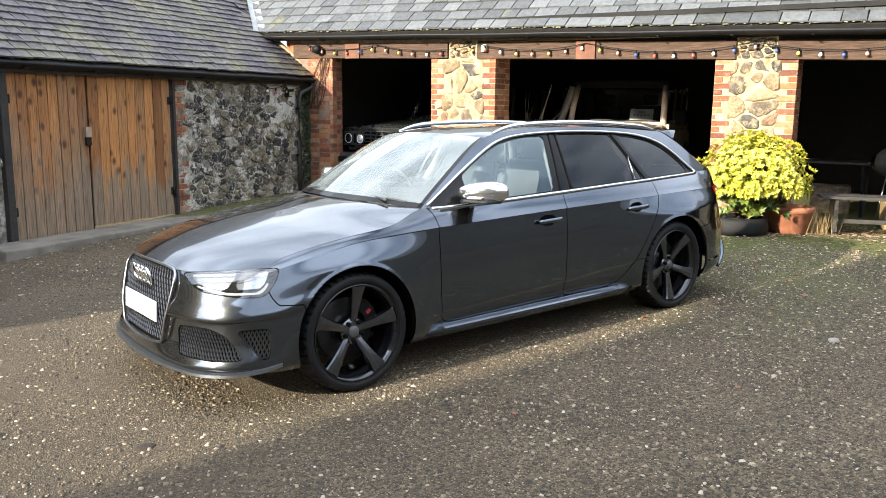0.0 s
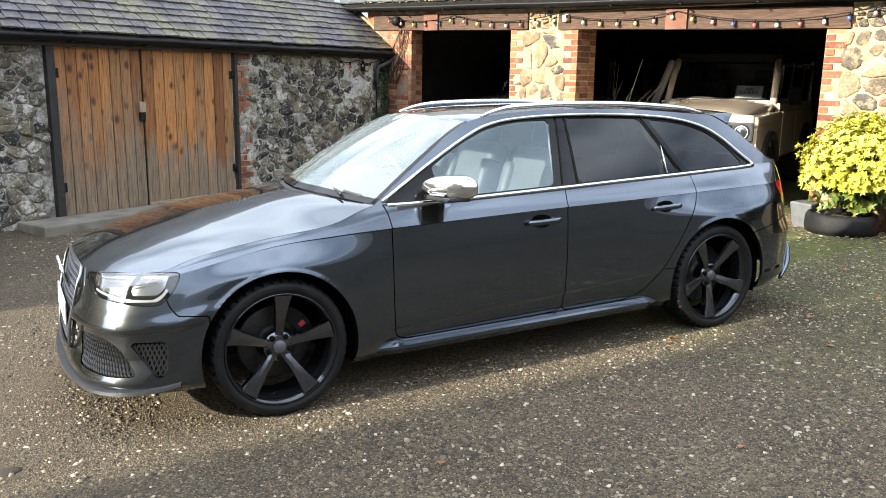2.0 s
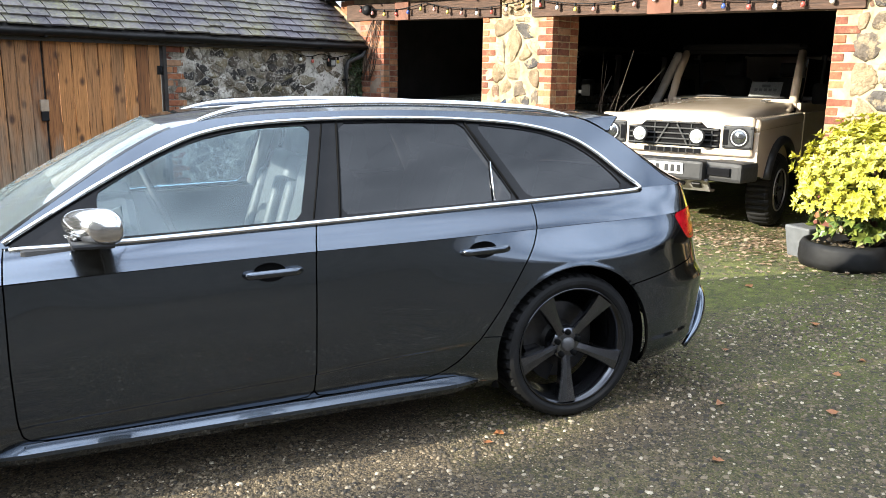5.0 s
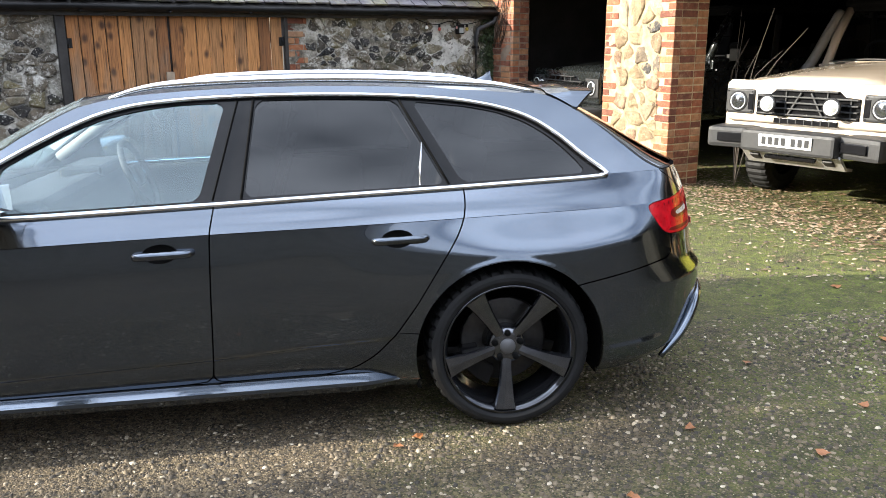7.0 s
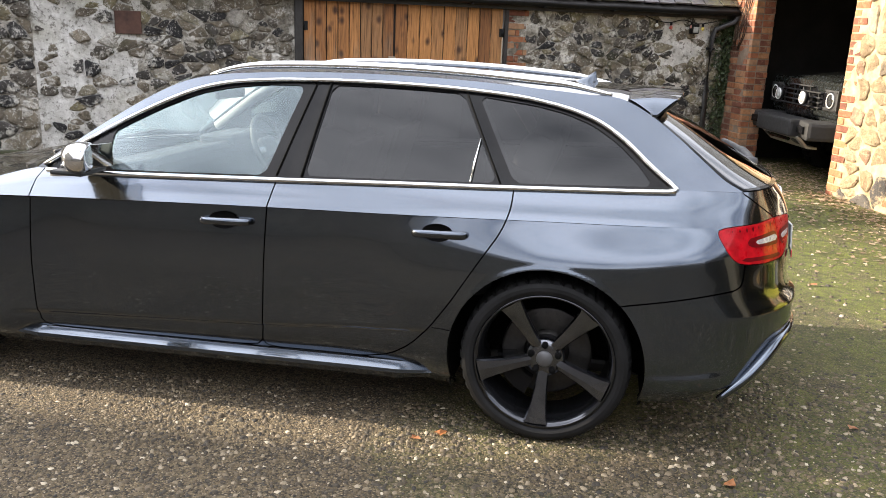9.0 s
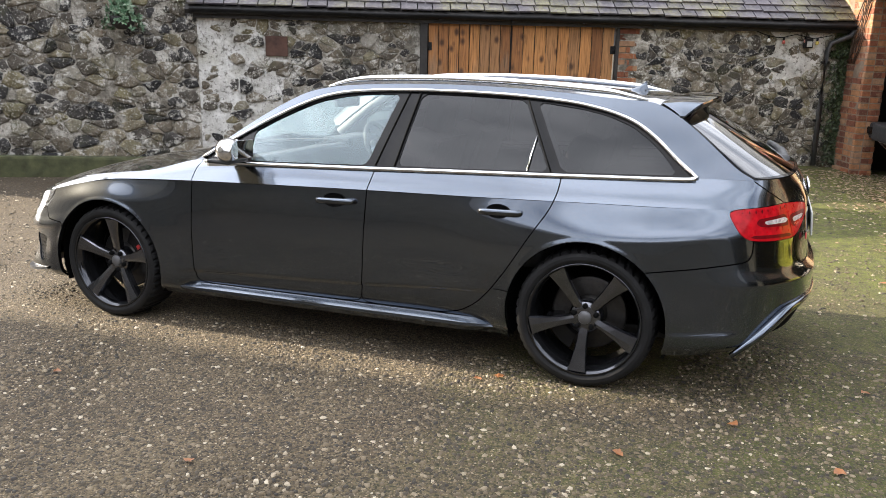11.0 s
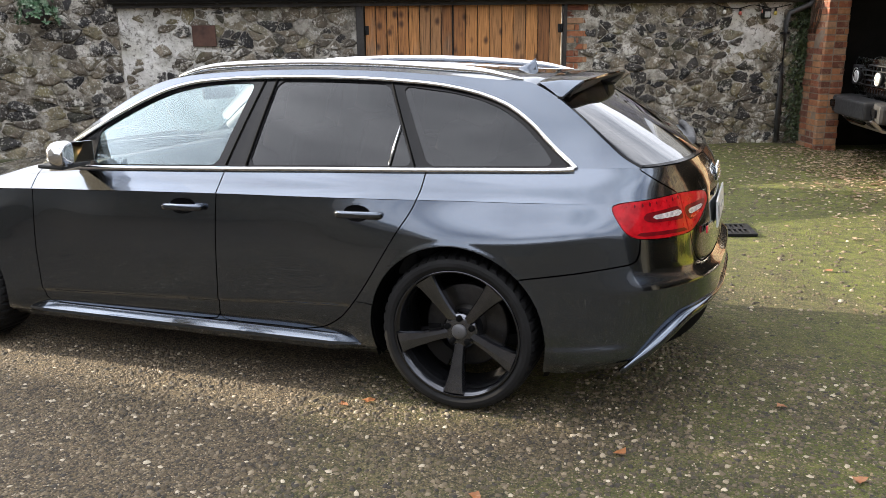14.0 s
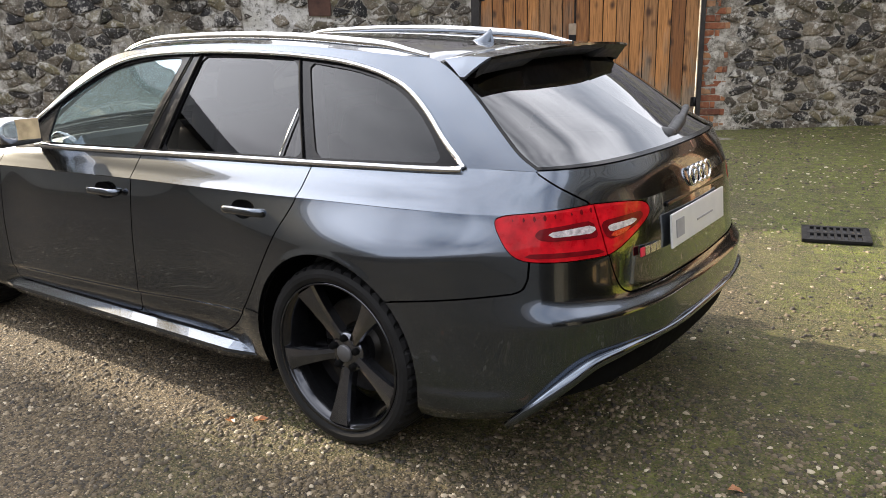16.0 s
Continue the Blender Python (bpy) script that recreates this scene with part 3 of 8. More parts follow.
def rubble(wall, m, spots, bounds, seed, material, pick, keep=lambda s, z: True, gap=0.018, proud=0.022, squash=1.45, spread=0.16):
    """Rubble stones on a wall's face; those that pick() chooses are single pieces, the rest are joined."""
    rnd = random.Random(seed)
    (s0, s1), (z0, z1) = bounds
    pts, tries = [], 0
    while len(pts) < spots and tries < spots * 40:
        tries += 1
        q = (rnd.uniform(s0, s1), rnd.uniform(z0, z1))
        need = spread * rnd.choice((0.3, 0.45, 0.7, 1.1, 1.7, 2.4))
        if all((q[0] - a) ** 2 + ((q[1] - b) * squash) ** 2 > need * need for a, b in pts[-400:]):
            pts.append(q)
    rest_v, rest_f, single = [], [], 0
    for p, cell in zip(pts, voronoi_cells(pts, bounds, squash)):
        if len(cell) < 3 or not keep(*p):
            continue
        c, v, f = stone_mesh(cell, rnd, gap, proud)
        if pick(c[0], c[1]) and single < 290:
            single += 1
            ob = mesh_ob("stone", v, f, material, wall)
            ob.matrix_basis = m @ Matrix.Translation((c[0], 0, c[1]))
        else:
            b = len(rest_v)
            rest_v += [m @ Vector((x + c[0], y, z + c[1])) for x, y, z in v]
            rest_f += [tuple(i + b for i in q) for q in f]
    if rest_v:
        mesh_ob("stones", rest_v, rest_f, material, wall, kind="stuff")


def wall_face(name, m, panels, depth, material, second=None, zone=None, step=0.06, lump=0.012, **tags):
    """A thick wall of rectangular panels (s0, s1, z0, z1) with a lumpy front; zone() picks the second material."""
    verts, faces, mats = [], [], []
    for s0, s1, z0, z1 in panels:
        ns, nz = max(1, round((s1 - s0) / step)), max(1, round((z1 - z0) / step))
        b = len(verts)
        for j in range(nz + 1):
            for i in range(ns + 1):
                s, z = s0 + (s1 - s0) * i / ns, z0 + (z1 - z0) * j / nz
                edge = i in (0, ns) or j in (0, nz)
                verts.append(m @ Vector((s, 0 if edge else lump * noise.noise((s * 5, z * 5, 1.7)) * 1.6, z)))
        for j in range(nz):
            for i in range(ns):
                q = b + j * (ns + 1) + i
                faces.append((q, q + 1, q + ns + 2, q + ns + 1))
                mats.append(1 if zone and zone(s0 + (s1 - s0) * (i + 0.5) / ns, z0 + (z1 - z0) * (j + 0.5) / nz) else 0)
        c = len(verts)
        verts += [m @ Vector((s, y, z)) for y in (0, depth) for s, z in ((s0, z0), (s1, z0), (s1, z1), (s0, z1))]
        faces += [(c + 5, c + 4, c + 7, c + 6)] + [(c + (i + 1) % 4, c + i, c + 4 + i, c + 4 + (i + 1) % 4) for i in range(4)]
        mats += [0] * 5
    ob = mesh_ob(name, verts, faces, material, smooth=False, **tags)
    if second:
        ob.data.materials.append(second)
        ob.data.polygons.foreach_set("material_index", mats)
    return ob


BRICK_SIZES = {}


def brick_data(length, height=0.066, depth=0.105, material=None):
    """Shared mesh data of a brick with worn edges."""
    key = (round(length, 2), round(depth, 2), material.name)
    if key not in BRICK_SIZES:
        bm = bmesh.new()
        bm_box(bm, (length, depth, height), Matrix(), 0.005, 1)
        me = bpy.data.meshes.new("brick")
        bm.to_mesh(me)
        bm.free()
        me.materials.append(material)
        BRICK_SIZES[key] = me
    return BRICK_SIZES[key]


def bricks(wall, m, s0, s1, z0, z1, rnd, toothed=0, proud=0.003, course=0.077):
    """Courses of bricks on a face; toothed: +1 or -1 leaves that side ragged."""
    z, k = z0, 0
    while z < z1 - 0.03:
        a, b = s0, s1
        if toothed > 0 and k % 2:
            b -= 0.10
        if toothed < 0 and k % 2:
            a += 0.1125
        s = a
        first = k % 2 == 0
        while s < b - 0.03:
            ln = 0.215 if (first or b - s > 0.3) else 0.1025
            first = True
            ln = min(ln, b - s - 0.004)
            ob = new("brick", brick_data(max(0.05, ln), material=BRICK))
            ob.parent = wall
            ob.matrix_basis = m @ pose(s + ln / 2, 0.05 - proud + rnd.uniform(-0.004, 0.004), z + 0.036, rnd.uniform(-1, 1), rnd.uniform(-0.7, 0.7), rnd.uniform(-1, 1))
            s += ln + 0.010
        z += course
        k += 1


def slates(roof, m, length, rows, width, exposure, material, rnd, singles, start=0.0):
    """Overlapping slates; m: x along the eaves, y up the slope, z out of it."""
    me = None
    rest_v, rest_f, count = [], [], 0

    def one(w, h):
        t = 0.016
        ch = 0.003
        v = [(0.004, 0, 0), (w - 0.004, 0, 0), (w - 0.004, h, 0), (0.004, h, 0), (0.006, ch, t), (w - 0.006, ch, t), (w - 0.006, h, t), (0.006, h, t)]
        f = [(0, 3, 2, 1), (4, 5, 6, 7), (0, 1, 5, 4), (1, 2, 6, 5), (2, 3, 7, 6), (3, 0, 4, 7)]
        return v, f

    shared = []
    for k in range(5):
        v, f = one(width * (0.84 + 0.08 * k), exposure * 2.15)
        me = bpy.data.meshes.new("slate")
        me.from_pydata(v, [], f)
        me.materials.append(material)
        shared.append((width * (0.84 + 0.08 * k), me, v, f))
    for r in range(rows):
        s = start - (width / 2 if r % 2 else 0) - rnd.uniform(0, 0.05)
        while s < start + length - 0.1:
            w, me, v, f = rnd.choice(shared)
            if s < start - 0.02:
                s += w
                continue
            local = m @ pose(s, r * exposure + rnd.uniform(-0.012, 0.012), 0.030, -math.degrees(math.atan(0.017 / exposure)) + rnd.uniform(-1.2, 0.8), rnd.uniform(-0.5, 0.5), rnd.uniform(-0.8, 0.8))
            if count < 295 and singles(s, r):
                count += 1
                ob = new("slate", me)
                ob.parent = roof
                ob.matrix_basis = local
            else:
                b = len(rest_v)
                rest_v += [local @ Vector(q) for q in v]
                rest_f += [tuple(i + b for i in q) for q in f]
            s += w + 0.003
    if rest_v:
        mesh_ob("slates", rest_v, rest_f, material, roof, smooth=False, kind="stuff")


def gutter(name, m, s0, s1, z, y, radius, drop, label):
    """A half-round gutter with brackets, falling by drop over its length."""
    ob = None
    n, k = 24, 9
    verts, faces = [], []
    for layer, r in ((0, radius), (1, radius - 0.006)):
        for i in range(n + 1):
            s = s0 + (s1 - s0) * i / n
            zz = z - drop * i / n + 0.004 * math.sin(i * 1.7)
            for j in range(k):
                t = math.pi * (1 + j / (k - 1))
                verts.append(m @ Vector((s, y + r * math.cos(t), zz + r * math.sin(t))))
    half = (n + 1) * k
    for i in range(n):
        for j in range(k - 1):
            a = i * k + j
            faces.append((a, a + 1, a + k + 1, a + k))
            faces.append((half + a, half + a + k, half + a + k + 1, half + a + 1))
        for j in (0, k - 1):
            a = i * k + j
            faces.append((a, a + k, half + a + k, half + a))
    for i in (0, n):
        for j in range(k - 1):
            a = i * k + j
            faces.append((a, a + 1, half + a + 1, half + a))
    ob = mesh_ob(name, verts, faces, BLACK_METAL, None, label, True, "gutter", "structure")
    i = s0 + 0.3
    while i < s1:
        box("gutter_bracket", (0.025, radius * 2 + 0.03, 0.012), m @ Matrix.Translation((i, y + 0.01, z - drop * (i - s0) / (s1 - s0) - radius - 0.004)), BLACK_METAL, ob, 0.003)
        i += 0.9
    return ob


def build_barn():
    rnd = random.Random(11)

    def white(s, z):
        n = noise.noise((s * 2.6, z * 2.6, 4)) * 0.28
        a = -5.68 < s + n * 0.4 < -4.62 + n and z > 0.2
        b = 1.50 < s + n < 2.22 and z + n > 1.15
        return a or b

    panels = [(-5.68, DOOR_S[0], -0.3, EAVE + 0.1), (DOOR_S[1], 2.9, -0.3, EAVE + 0.1)]
    wall = wall_face("wall_barn", WALL, panels, 0.5, MORTAR, LIMEWASH, white, label="old rubble stone barn wall with flaking white limewash patches", category="wall", kind="structure")
    in_door = lambda s, z: DOOR_S[0] - 0.06 < s < DOOR_S[1] + 0.30
    keep = lambda s, z: not in_door(s, z) and (not white(s, z) or rnd.random() < 0.45)
    rubble(wall, WALL, 900, ((-5.66, 2.85), (-0.12, EAVE)), 21, STONE, lambda s, z: True, keep, gap=0.013, proud=0.016, spread=0.17)
    bricks(wall, WALL, -0.42, -0.16, -0.05, EAVE - 0.02, rnd, toothed=1)
    # lintel over the doors, under the eaves
    box("lintel", (DOOR_S[1] - DOOR_S[0] + 0.3, 0.3, 0.16), WALL @ Matrix.Translation((sum(DOOR_S) / 2, 0.17, EAVE + 0.08)), BLACK_WOOD, wall, 0.01)
    # rusty plate let into the wall
    plate = box("wall_plate", (0.27, 0.03, 0.24), WALL @ Matrix.Translation((-4.72, -0.02, 1.555)), RUST, None, 0.008)
    tagged(plate, "rusty brown square iron plate fixed to the limewashed wall", "plate")
    # the taller boundary wall beyond the barn
    tall = wall_face("wall_tall", WALL, [(-10.4, -5.68, -0.4, 3.3)], 0.55, MORTAR, label="tall old boundary wall of dark rubble stone", category="wall", kind="structure", lump=0.02)
    rubble(tall, WALL, 560, ((-10.38, -5.68), (-0.2, 3.25)), 31, STONE, lambda s, z: z < 2.3, gap=0.011, proud=0.022, squash=1.6, spread=0.19)
    ledge = box("plinth", (4.6, 0.14, 0.34), WALL @ Matrix.Translation((-7.99, -0.07, 0.0)), plain("mossy_plinth", (0.06, 0.065, 0.03), 0.95, vary=0.5, scale=6, bump=0.8), tall, 0.03)
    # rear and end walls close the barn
    wall_face("wall_barn_back", WALL, [(-5.6, 2.6, -0.3, 2.2)], 0.3, SHADED_INSIDE, label="inner wall of the barn in the same shade-dark colour", category="wall", kind="structure", step=0.6).matrix_basis = Matrix.Translation(WALL.to_3x3() @ Vector((0, 4.4, 0)))
    # roof
    pitch = radians(36)
    slope = WALL @ Matrix.Translation((0, -0.14, EAVE + 0.10)) @ Matrix.Rotation(pitch, 4, "X")
    roof = box("roof_barn", (8.5, 5.0, 0.06), slope @ Matrix.Translation((-1.53, 2.45, -0.035)), BLACK_WOOD)
    tagged(roof, "old grey slate barn roof with moss and lichen", "roof", kind="structure")
    slates(roof, slope @ Matrix.Translation((-5.75, 0, 0)), 8.42, 33, 0.20, 0.15, SLATE_BARN, rnd, lambda s, r: r < 7 and s > 1.2)
    # the roof runs on behind the cart shed's eaves, up to the valley between them
    box("roof_end", (3.0, 3.8, 0.06), slope @ Matrix.Translation((4.22, 3.12, -0.035)), BLACK_WOOD, roof)
    slates(roof, slope @ Matrix.Translation((2.68, 1.2, 0)), 3.0, 25, 0.20, 0.15, SLATE_BARN, rnd, lambda s, r: False)
    # mortar fillet along the verge, lead flashing above it
    rod("verge_fillet", [slope @ Vector((2.68, 0.02 + 0.26 * i, 0.03)) for i in range(5)], 0.05, PIER_MORTAR, roof, "pale mortar fillet", 6)
    verts, faces = [], []
    for i in range(9):
        d = 0.80 + 0.36 * i
        zb = EAVE + 0.13 + math.tan(pitch) * (d + 0.14)
        y = (zb - 2.72 - 0.019 * d) / math.tan(radians(38)) - 0.20
        for dy, lift in ((-0.14, 0.035), (0.0, 0.02), (0.13, 0.13)):
            verts.append(SHED @ Vector((-d, y + dy, zb + lift)))
    for i in range(8):
        faces += [(i * 3 + k, i * 3 + k + 1, i * 3 + k + 4, i * 3 + k + 3) for k in (0, 1)]
    mesh_ob("flashing", verts, faces, LEAD, roof, "dull white lead valley flashing")
    gutter("gutter_barn", WALL, -5.72, 2.78, EAVE + 0.085, -0.15, 0.058, 0.02, "black half-round gutter along the barn eaves")
    box("fascia", (8.45, 0.03, 0.13), WALL @ Matrix.Translation((-1.48, -0.07, EAVE + 0.035)), BLACK_WOOD, roof, 0.004, "black fascia board")
    # downpipe
    pipe = rod("downpipe", [WALL @ Vector(p) for p in ((2.62, -0.15, EAVE + 0.03), (2.58, -0.13, EAVE - 0.06), (2.36, -0.07, EAVE - 0.16), (2.33, -0.06, EAVE - 0.26), (2.33, -0.06, 0.9), (2.34, -0.06, 0.16))], 0.033, plain("grey_black_downpipe", (0.05, 0.05, 0.052), 0.5, vary=0.3), None, "weathered dark grey downpipe on the stone wall", 12)
    tagged(pipe, category="downpipe")
    for z in (1.5, 0.75):
        box("pipe_clip", (0.10, 0.05, 0.03), WALL @ Matrix.Translation((2.33, -0.05, z)), BLACK_METAL, pipe, 0.004)


def build_barn_doors():
    rnd = random.Random(7)
    frame_m = WALL
    post_l = box("door_post", (0.09, 0.14, EAVE + 0.15), frame_m @ Matrix.Translation((DOOR_S[0] + 0.045, 0.0, EAVE / 2 - 0.05)), BLACK_WOOD, None, 0.008)
    tagged(post_l, "black painted timber door post", "door post", kind="structure", group="door posts")
    post_r = box("door_post", (0.045, 0.12, EAVE + 0.1), frame_m @ Matrix.Translation((DOOR_S[1] - 0.022, 0.0, EAVE / 2 - 0.05)), BLACK_WOOD, None, 0.006)
    tagged(post_r, "black painted timber door post", "door post", kind="structure", group="door posts")
    edges = (DOOR_S[0] + 0.095, -1.80, DOOR_S[1] - 0.05)
    for k in (0, 1):
        a, b = edges[k] + 0.008, edges[k + 1] - 0.008
        bottom = (0.055, 0.09)[k]
        door = empty("barn_door", frame_m @ Matrix.Translation((a, 0, bottom)), ("closed pine board barn door, greyed and weathered near the ground", "closed pine board barn door, warm orange brown with dark knots")[k], "door", "barn doors")
        n, h = (8, 9)[k], EAVE - bottom - 0.005
        w = (b - a) / n
        for i in range(n):
            cut = rnd.uniform(0.0, 0.012)
            board = box("plank", (w - 0.010, 0.024, h - cut), pose(w * (i + 0.5), 0.0 + rnd.uniform(-0.004, 0.004), h / 2 + cut / 2, 0, rnd.uniform(-0.12, 0.12), rnd.uniform(-0.5, 0.5)), PLANKS[k], door, 0.004)
        for z in (0.25, h / 2, h - 0.25):
            box("ledge", (b - a - 0.06, 0.03, 0.12), pose((b - a) / 2, 0.03, z), BLACK_WOOD, door, 0.004)
        x = 0.0 if k == 0 else b - a
        for z in (0.32, h - 0.30):
            hinge = rod("hinge", [(x, -0.022, z - 0.05), (x, -0.022, z + 0.05)], 0.016, BLACK_METAL, door, "black iron hinge")
            box("hinge_plate", (0.05, 0.008, 0.10), pose(x + (0.02 if k == 0 else -0.02), -0.016, z), BLACK_METAL, hinge, 0.002)
        if k == 0:
            hasp = box("latch_plate", (0.085, 0.03, 0.12), pose(b - a - 0.02, -0.03, 1.165, 0, 0, 4), plain("bleached_wood", (0.33, 0.26, 0.19), 0.8, vary=0.2), door, 0.004, "pale wooden latch block")
            box("padlock", (0.075, 0.03, 0.10), pose(b - a - 0.02, -0.028, 1.055), BLACK_METAL, door, 0.008, "black padlock")
        # Added strip: blocks light so the gap between the leaves stays dark.
        if k == 0:
            box("gap_blocker", (0.07, 0.02, h), pose(b - a + 0.008, 0.03, h / 2), BLACK_WOOD, door, 0.003, "dark strip added to keep the door gap in shade")
    # stone and concrete threshold
    sill = box("threshold", (3.3, 0.55, 0.16), WALL @ pose(-1.75, -0.32, 0.0, -1.5), CONCRETE, None, 0.02)
    tagged(sill, "worn concrete threshold slab before the barn doors", "threshold", kind="structure")


def build_shed():
    rnd = random.Random(23)
    fall = lambda s: -0.019 * s
    gz = lambda s, y: ground_z(*(SHED @ Vector((s, y, 0)))[:2])
    depth = 0.48
    piers = [(-0.3, 0.53, "brick"), (2.39, 3.46, "stone"), (6.53, 7.49, "stone"), (11.0, 12.0, "stone")]
    for s0, s1, kind in piers:
        base, top = gz((s0 + s1) / 2, 0) - 0.2, 2.31 + fall((s0 + s1) / 2)
        pier = wall_face("pier", SHED, [(s0, s1, base, top)], depth if kind == "stone" else 0.25, PIER_MORTAR if kind == "stone" else plain("brick_joint_mortar", (0.20, 0.15, 0.11), 0.95, vary=0.3, scale=9, bump=0.5), step=0.08, lump=0.006,
                         label="sunlit pier of sandy stone with red brick corners" if kind == "stone" else "red brick pier in the corner beside the barn", category="pier", kind="structure")
        z0 = base + 0.1
        if kind == "brick":
            bricks(pier, SHED, 0.02, s1 + 0.006, z0, top, rnd)
            bricks(pier, along(SHED @ Vector((s1, 0, 0)), SHED.to_3x3() @ Vector((0, 1, 0))), 0.105, 0.25, z0, top, rnd)
        elif s0 < 8:
            bricks(pier, SHED, s0, s0 + 0.225, z0, top, rnd, toothed=1)
            bricks(pier, SHED, s1 - 0.209, s1 + 0.012, z0, top, rnd, toothed=-1)
            rubble(pier, SHED, 40, ((s0 + 0.17, s1 - 0.17), (z0, top)), 41 + int(s0), PIER_STONE, lambda s, z: True, gap=0.020, proud=0.010, squash=1.25, spread=0.22)
            # return face of the pier
            face = along(SHED @ Vector((s1, 0, 0)), SHED.to_3x3() @ Vector((0, 1, 0)))
            bricks(pier, face, 0.103, depth, z0, top, rnd)
        # padstone above, between the beams
        if kind == "stone" and s0 < 8:
            mid = (s0 + s1) / 2
            cap = wall_face("pier_head", SHED, [(mid - 0.24, mid + 0.24, top, top + 0.27)], 0.4, PIER_MORTAR, step=0.08, lump=0.01, label="small stone head of a pier between oak beams", category="pier", kind="structure")
            rubble(cap, SHED, 10, ((mid - 0.22, mid + 0.22), (top + 0.01, top + 0.26)), 51 + int(s0), PIER_STONE, lambda s, z: True, spread=0.14)
    # beams
    heads = [(-0.25, 2.68), (3.17, 6.77), (7.25, 11.2), (11.9, 14.5)]
    for s0, s1 in heads:
        top = 2.54
        bm = bmesh.new()
        n = 14
        rows = []
        for i in range(n + 1):
            s = s0 + (s1 - s0) * i / n
            zz = fall(s) + 0.008 * noise.noise((s * 1.4, 0, 3))
            ring = [(-0.03, 2.315), (0.22, 2.315), (0.22, top), (-0.03, top)]
            rows.append([bm.verts.new(SHED @ Vector((s, y + 0.006 * noise.noise((s * 3, z * 9, y)), z + zz))) for y, z in ring])
        for a, b in zip(rows, rows[1:]):
            for k in range(4):
                bm.faces.new((a[k], a[(k + 1) % 4], b[(k + 1) % 4], b[k]))
        bm.faces.new(rows[0][::-1])
        bm.faces.new(rows[-1])
        bmesh.ops.recalc_face_normals(bm, faces=bm.faces[:])
        beam = part("beam", bm, BEAM, None, "dark weathered oak beam over the open bay")
        tagged(beam, category="beam", kind="structure")
    for s in (0.96, 4.83):
        t = box("repair_block", (0.27, 0.03, 0.235), SHED @ Matrix.Translation((s, -0.045, 2.425 + fall(s))), plain("red_board", (0.15, 0.064, 0.038), 0.8, vary=0.3, scale=6), None, 0.004)
        tagged(t, "reddish board patch fixed on the oak beam", "board", kind="structure")
    # wall plate of pale boards and brick above the beams
    band = wall_face("wall_shed_top", SHED, [(-0.3, 14.5, 2.50, 2.66)], 0.3, PIER_MORTAR, step=0.1, label="thin mortar course above the oak beams", category="wall", kind="structure")
    # gable end wall above the barn roof
    gable = wall_face("wall_gable", along(SHED @ Vector((-0.12, 0.0, 0)), SHED.to_3x3() @ Vector((0, 1, 0))), [(0, 6.5, 1.5, 2.6)], 0.3, BRICK, step=0.2, label="brick end wall of the cart shed", category="wall", kind="structure")
    # inside: back wall, end walls, ceiling, near-black to hold the bays' shade
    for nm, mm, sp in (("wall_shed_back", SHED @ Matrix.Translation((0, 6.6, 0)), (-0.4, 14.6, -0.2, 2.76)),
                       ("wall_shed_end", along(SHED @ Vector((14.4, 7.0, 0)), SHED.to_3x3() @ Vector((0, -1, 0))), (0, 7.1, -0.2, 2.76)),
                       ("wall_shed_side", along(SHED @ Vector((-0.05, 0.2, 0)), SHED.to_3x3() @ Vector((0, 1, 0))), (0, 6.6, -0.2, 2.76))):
        wall_face(nm, mm, [sp], 0.3, SHADED_INSIDE, step=0.4, label="inner wall of the cart shed with the bay's shade put into its colour", category="wall", kind="structure")
    top = box("ceiling", (15.2, 6.9, 0.06), SHED @ Matrix.Translation((7.0, 3.4, 2.78)), SHADED_INSIDE)
    tagged(top, "underside of the cart-shed roof with the bay's shade put into its colour", "ceiling", kind="structure")
    # roof
    pitch = radians(38)
    slope = SHED @ pose(0, -0.20, 2.70, 0, math.degrees(0.019), 0) @ Matrix.Rotation(pitch, 4, "X")
    roof = box("roof_shed", (19.3, 5.2, 0.06), slope @ Matrix.Translation((4.85, 2.6, -0.035)), BLACK_WOOD)
    tagged(roof, "grey slate cart-shed roof with mossy eaves", "roof", kind="structure")
    slates(roof, slope @ Matrix.Translation((-4.75, 0, 0)), 19.2, 22, 0.29, 0.235, SLATE_GARAGE, rnd, lambda s, r: r < 5 and 4.0 < s < 13.0)
    moss_v, moss_f = [], []
    for i in range(420):
        s = rnd.uniform(-0.75, 14)
        r = rnd.uniform(0.005, 0.014)
        b = len(moss_v)
        c = slope @ Vector((s, rnd.uniform(-0.01, 0.03), 0.015))
        moss_v += [c + Vector((r * math.cos(a) * 1.6, r * math.sin(a) * 1.6, z * r)) for z in (0, 1) for a in (0, 1.3, 2.5, 3.8, 5.0)]
        moss_f += [(b + k, b + (k + 1) % 5, b + 5 + (k + 1) % 5, b + 5 + k) for k in range(5)] + [tuple(b + 5 + k for k in range(5))]
    mesh_ob("eaves_moss", moss_v, moss_f, plain("yellow_moss", (0.21, 0.20, 0.10), 0.95, vary=0.3, bump=0.4), roof, "pale yellow-green moss cushions", kind="stuff")
    gutter("gutter_shed", SHED, -0.75, 14.4, 2.665, -0.19, 0.062, 0.019 * 15.15, "black half-round gutter along the cart-shed eaves")
    box("fascia", (15.1, 0.025, 0.14), SHED @ pose(6.85, -0.10, 2.655 + fall(6.85), 0, math.degrees(0.019)), BLACK_WOOD, roof, 0.004, "black fascia board")


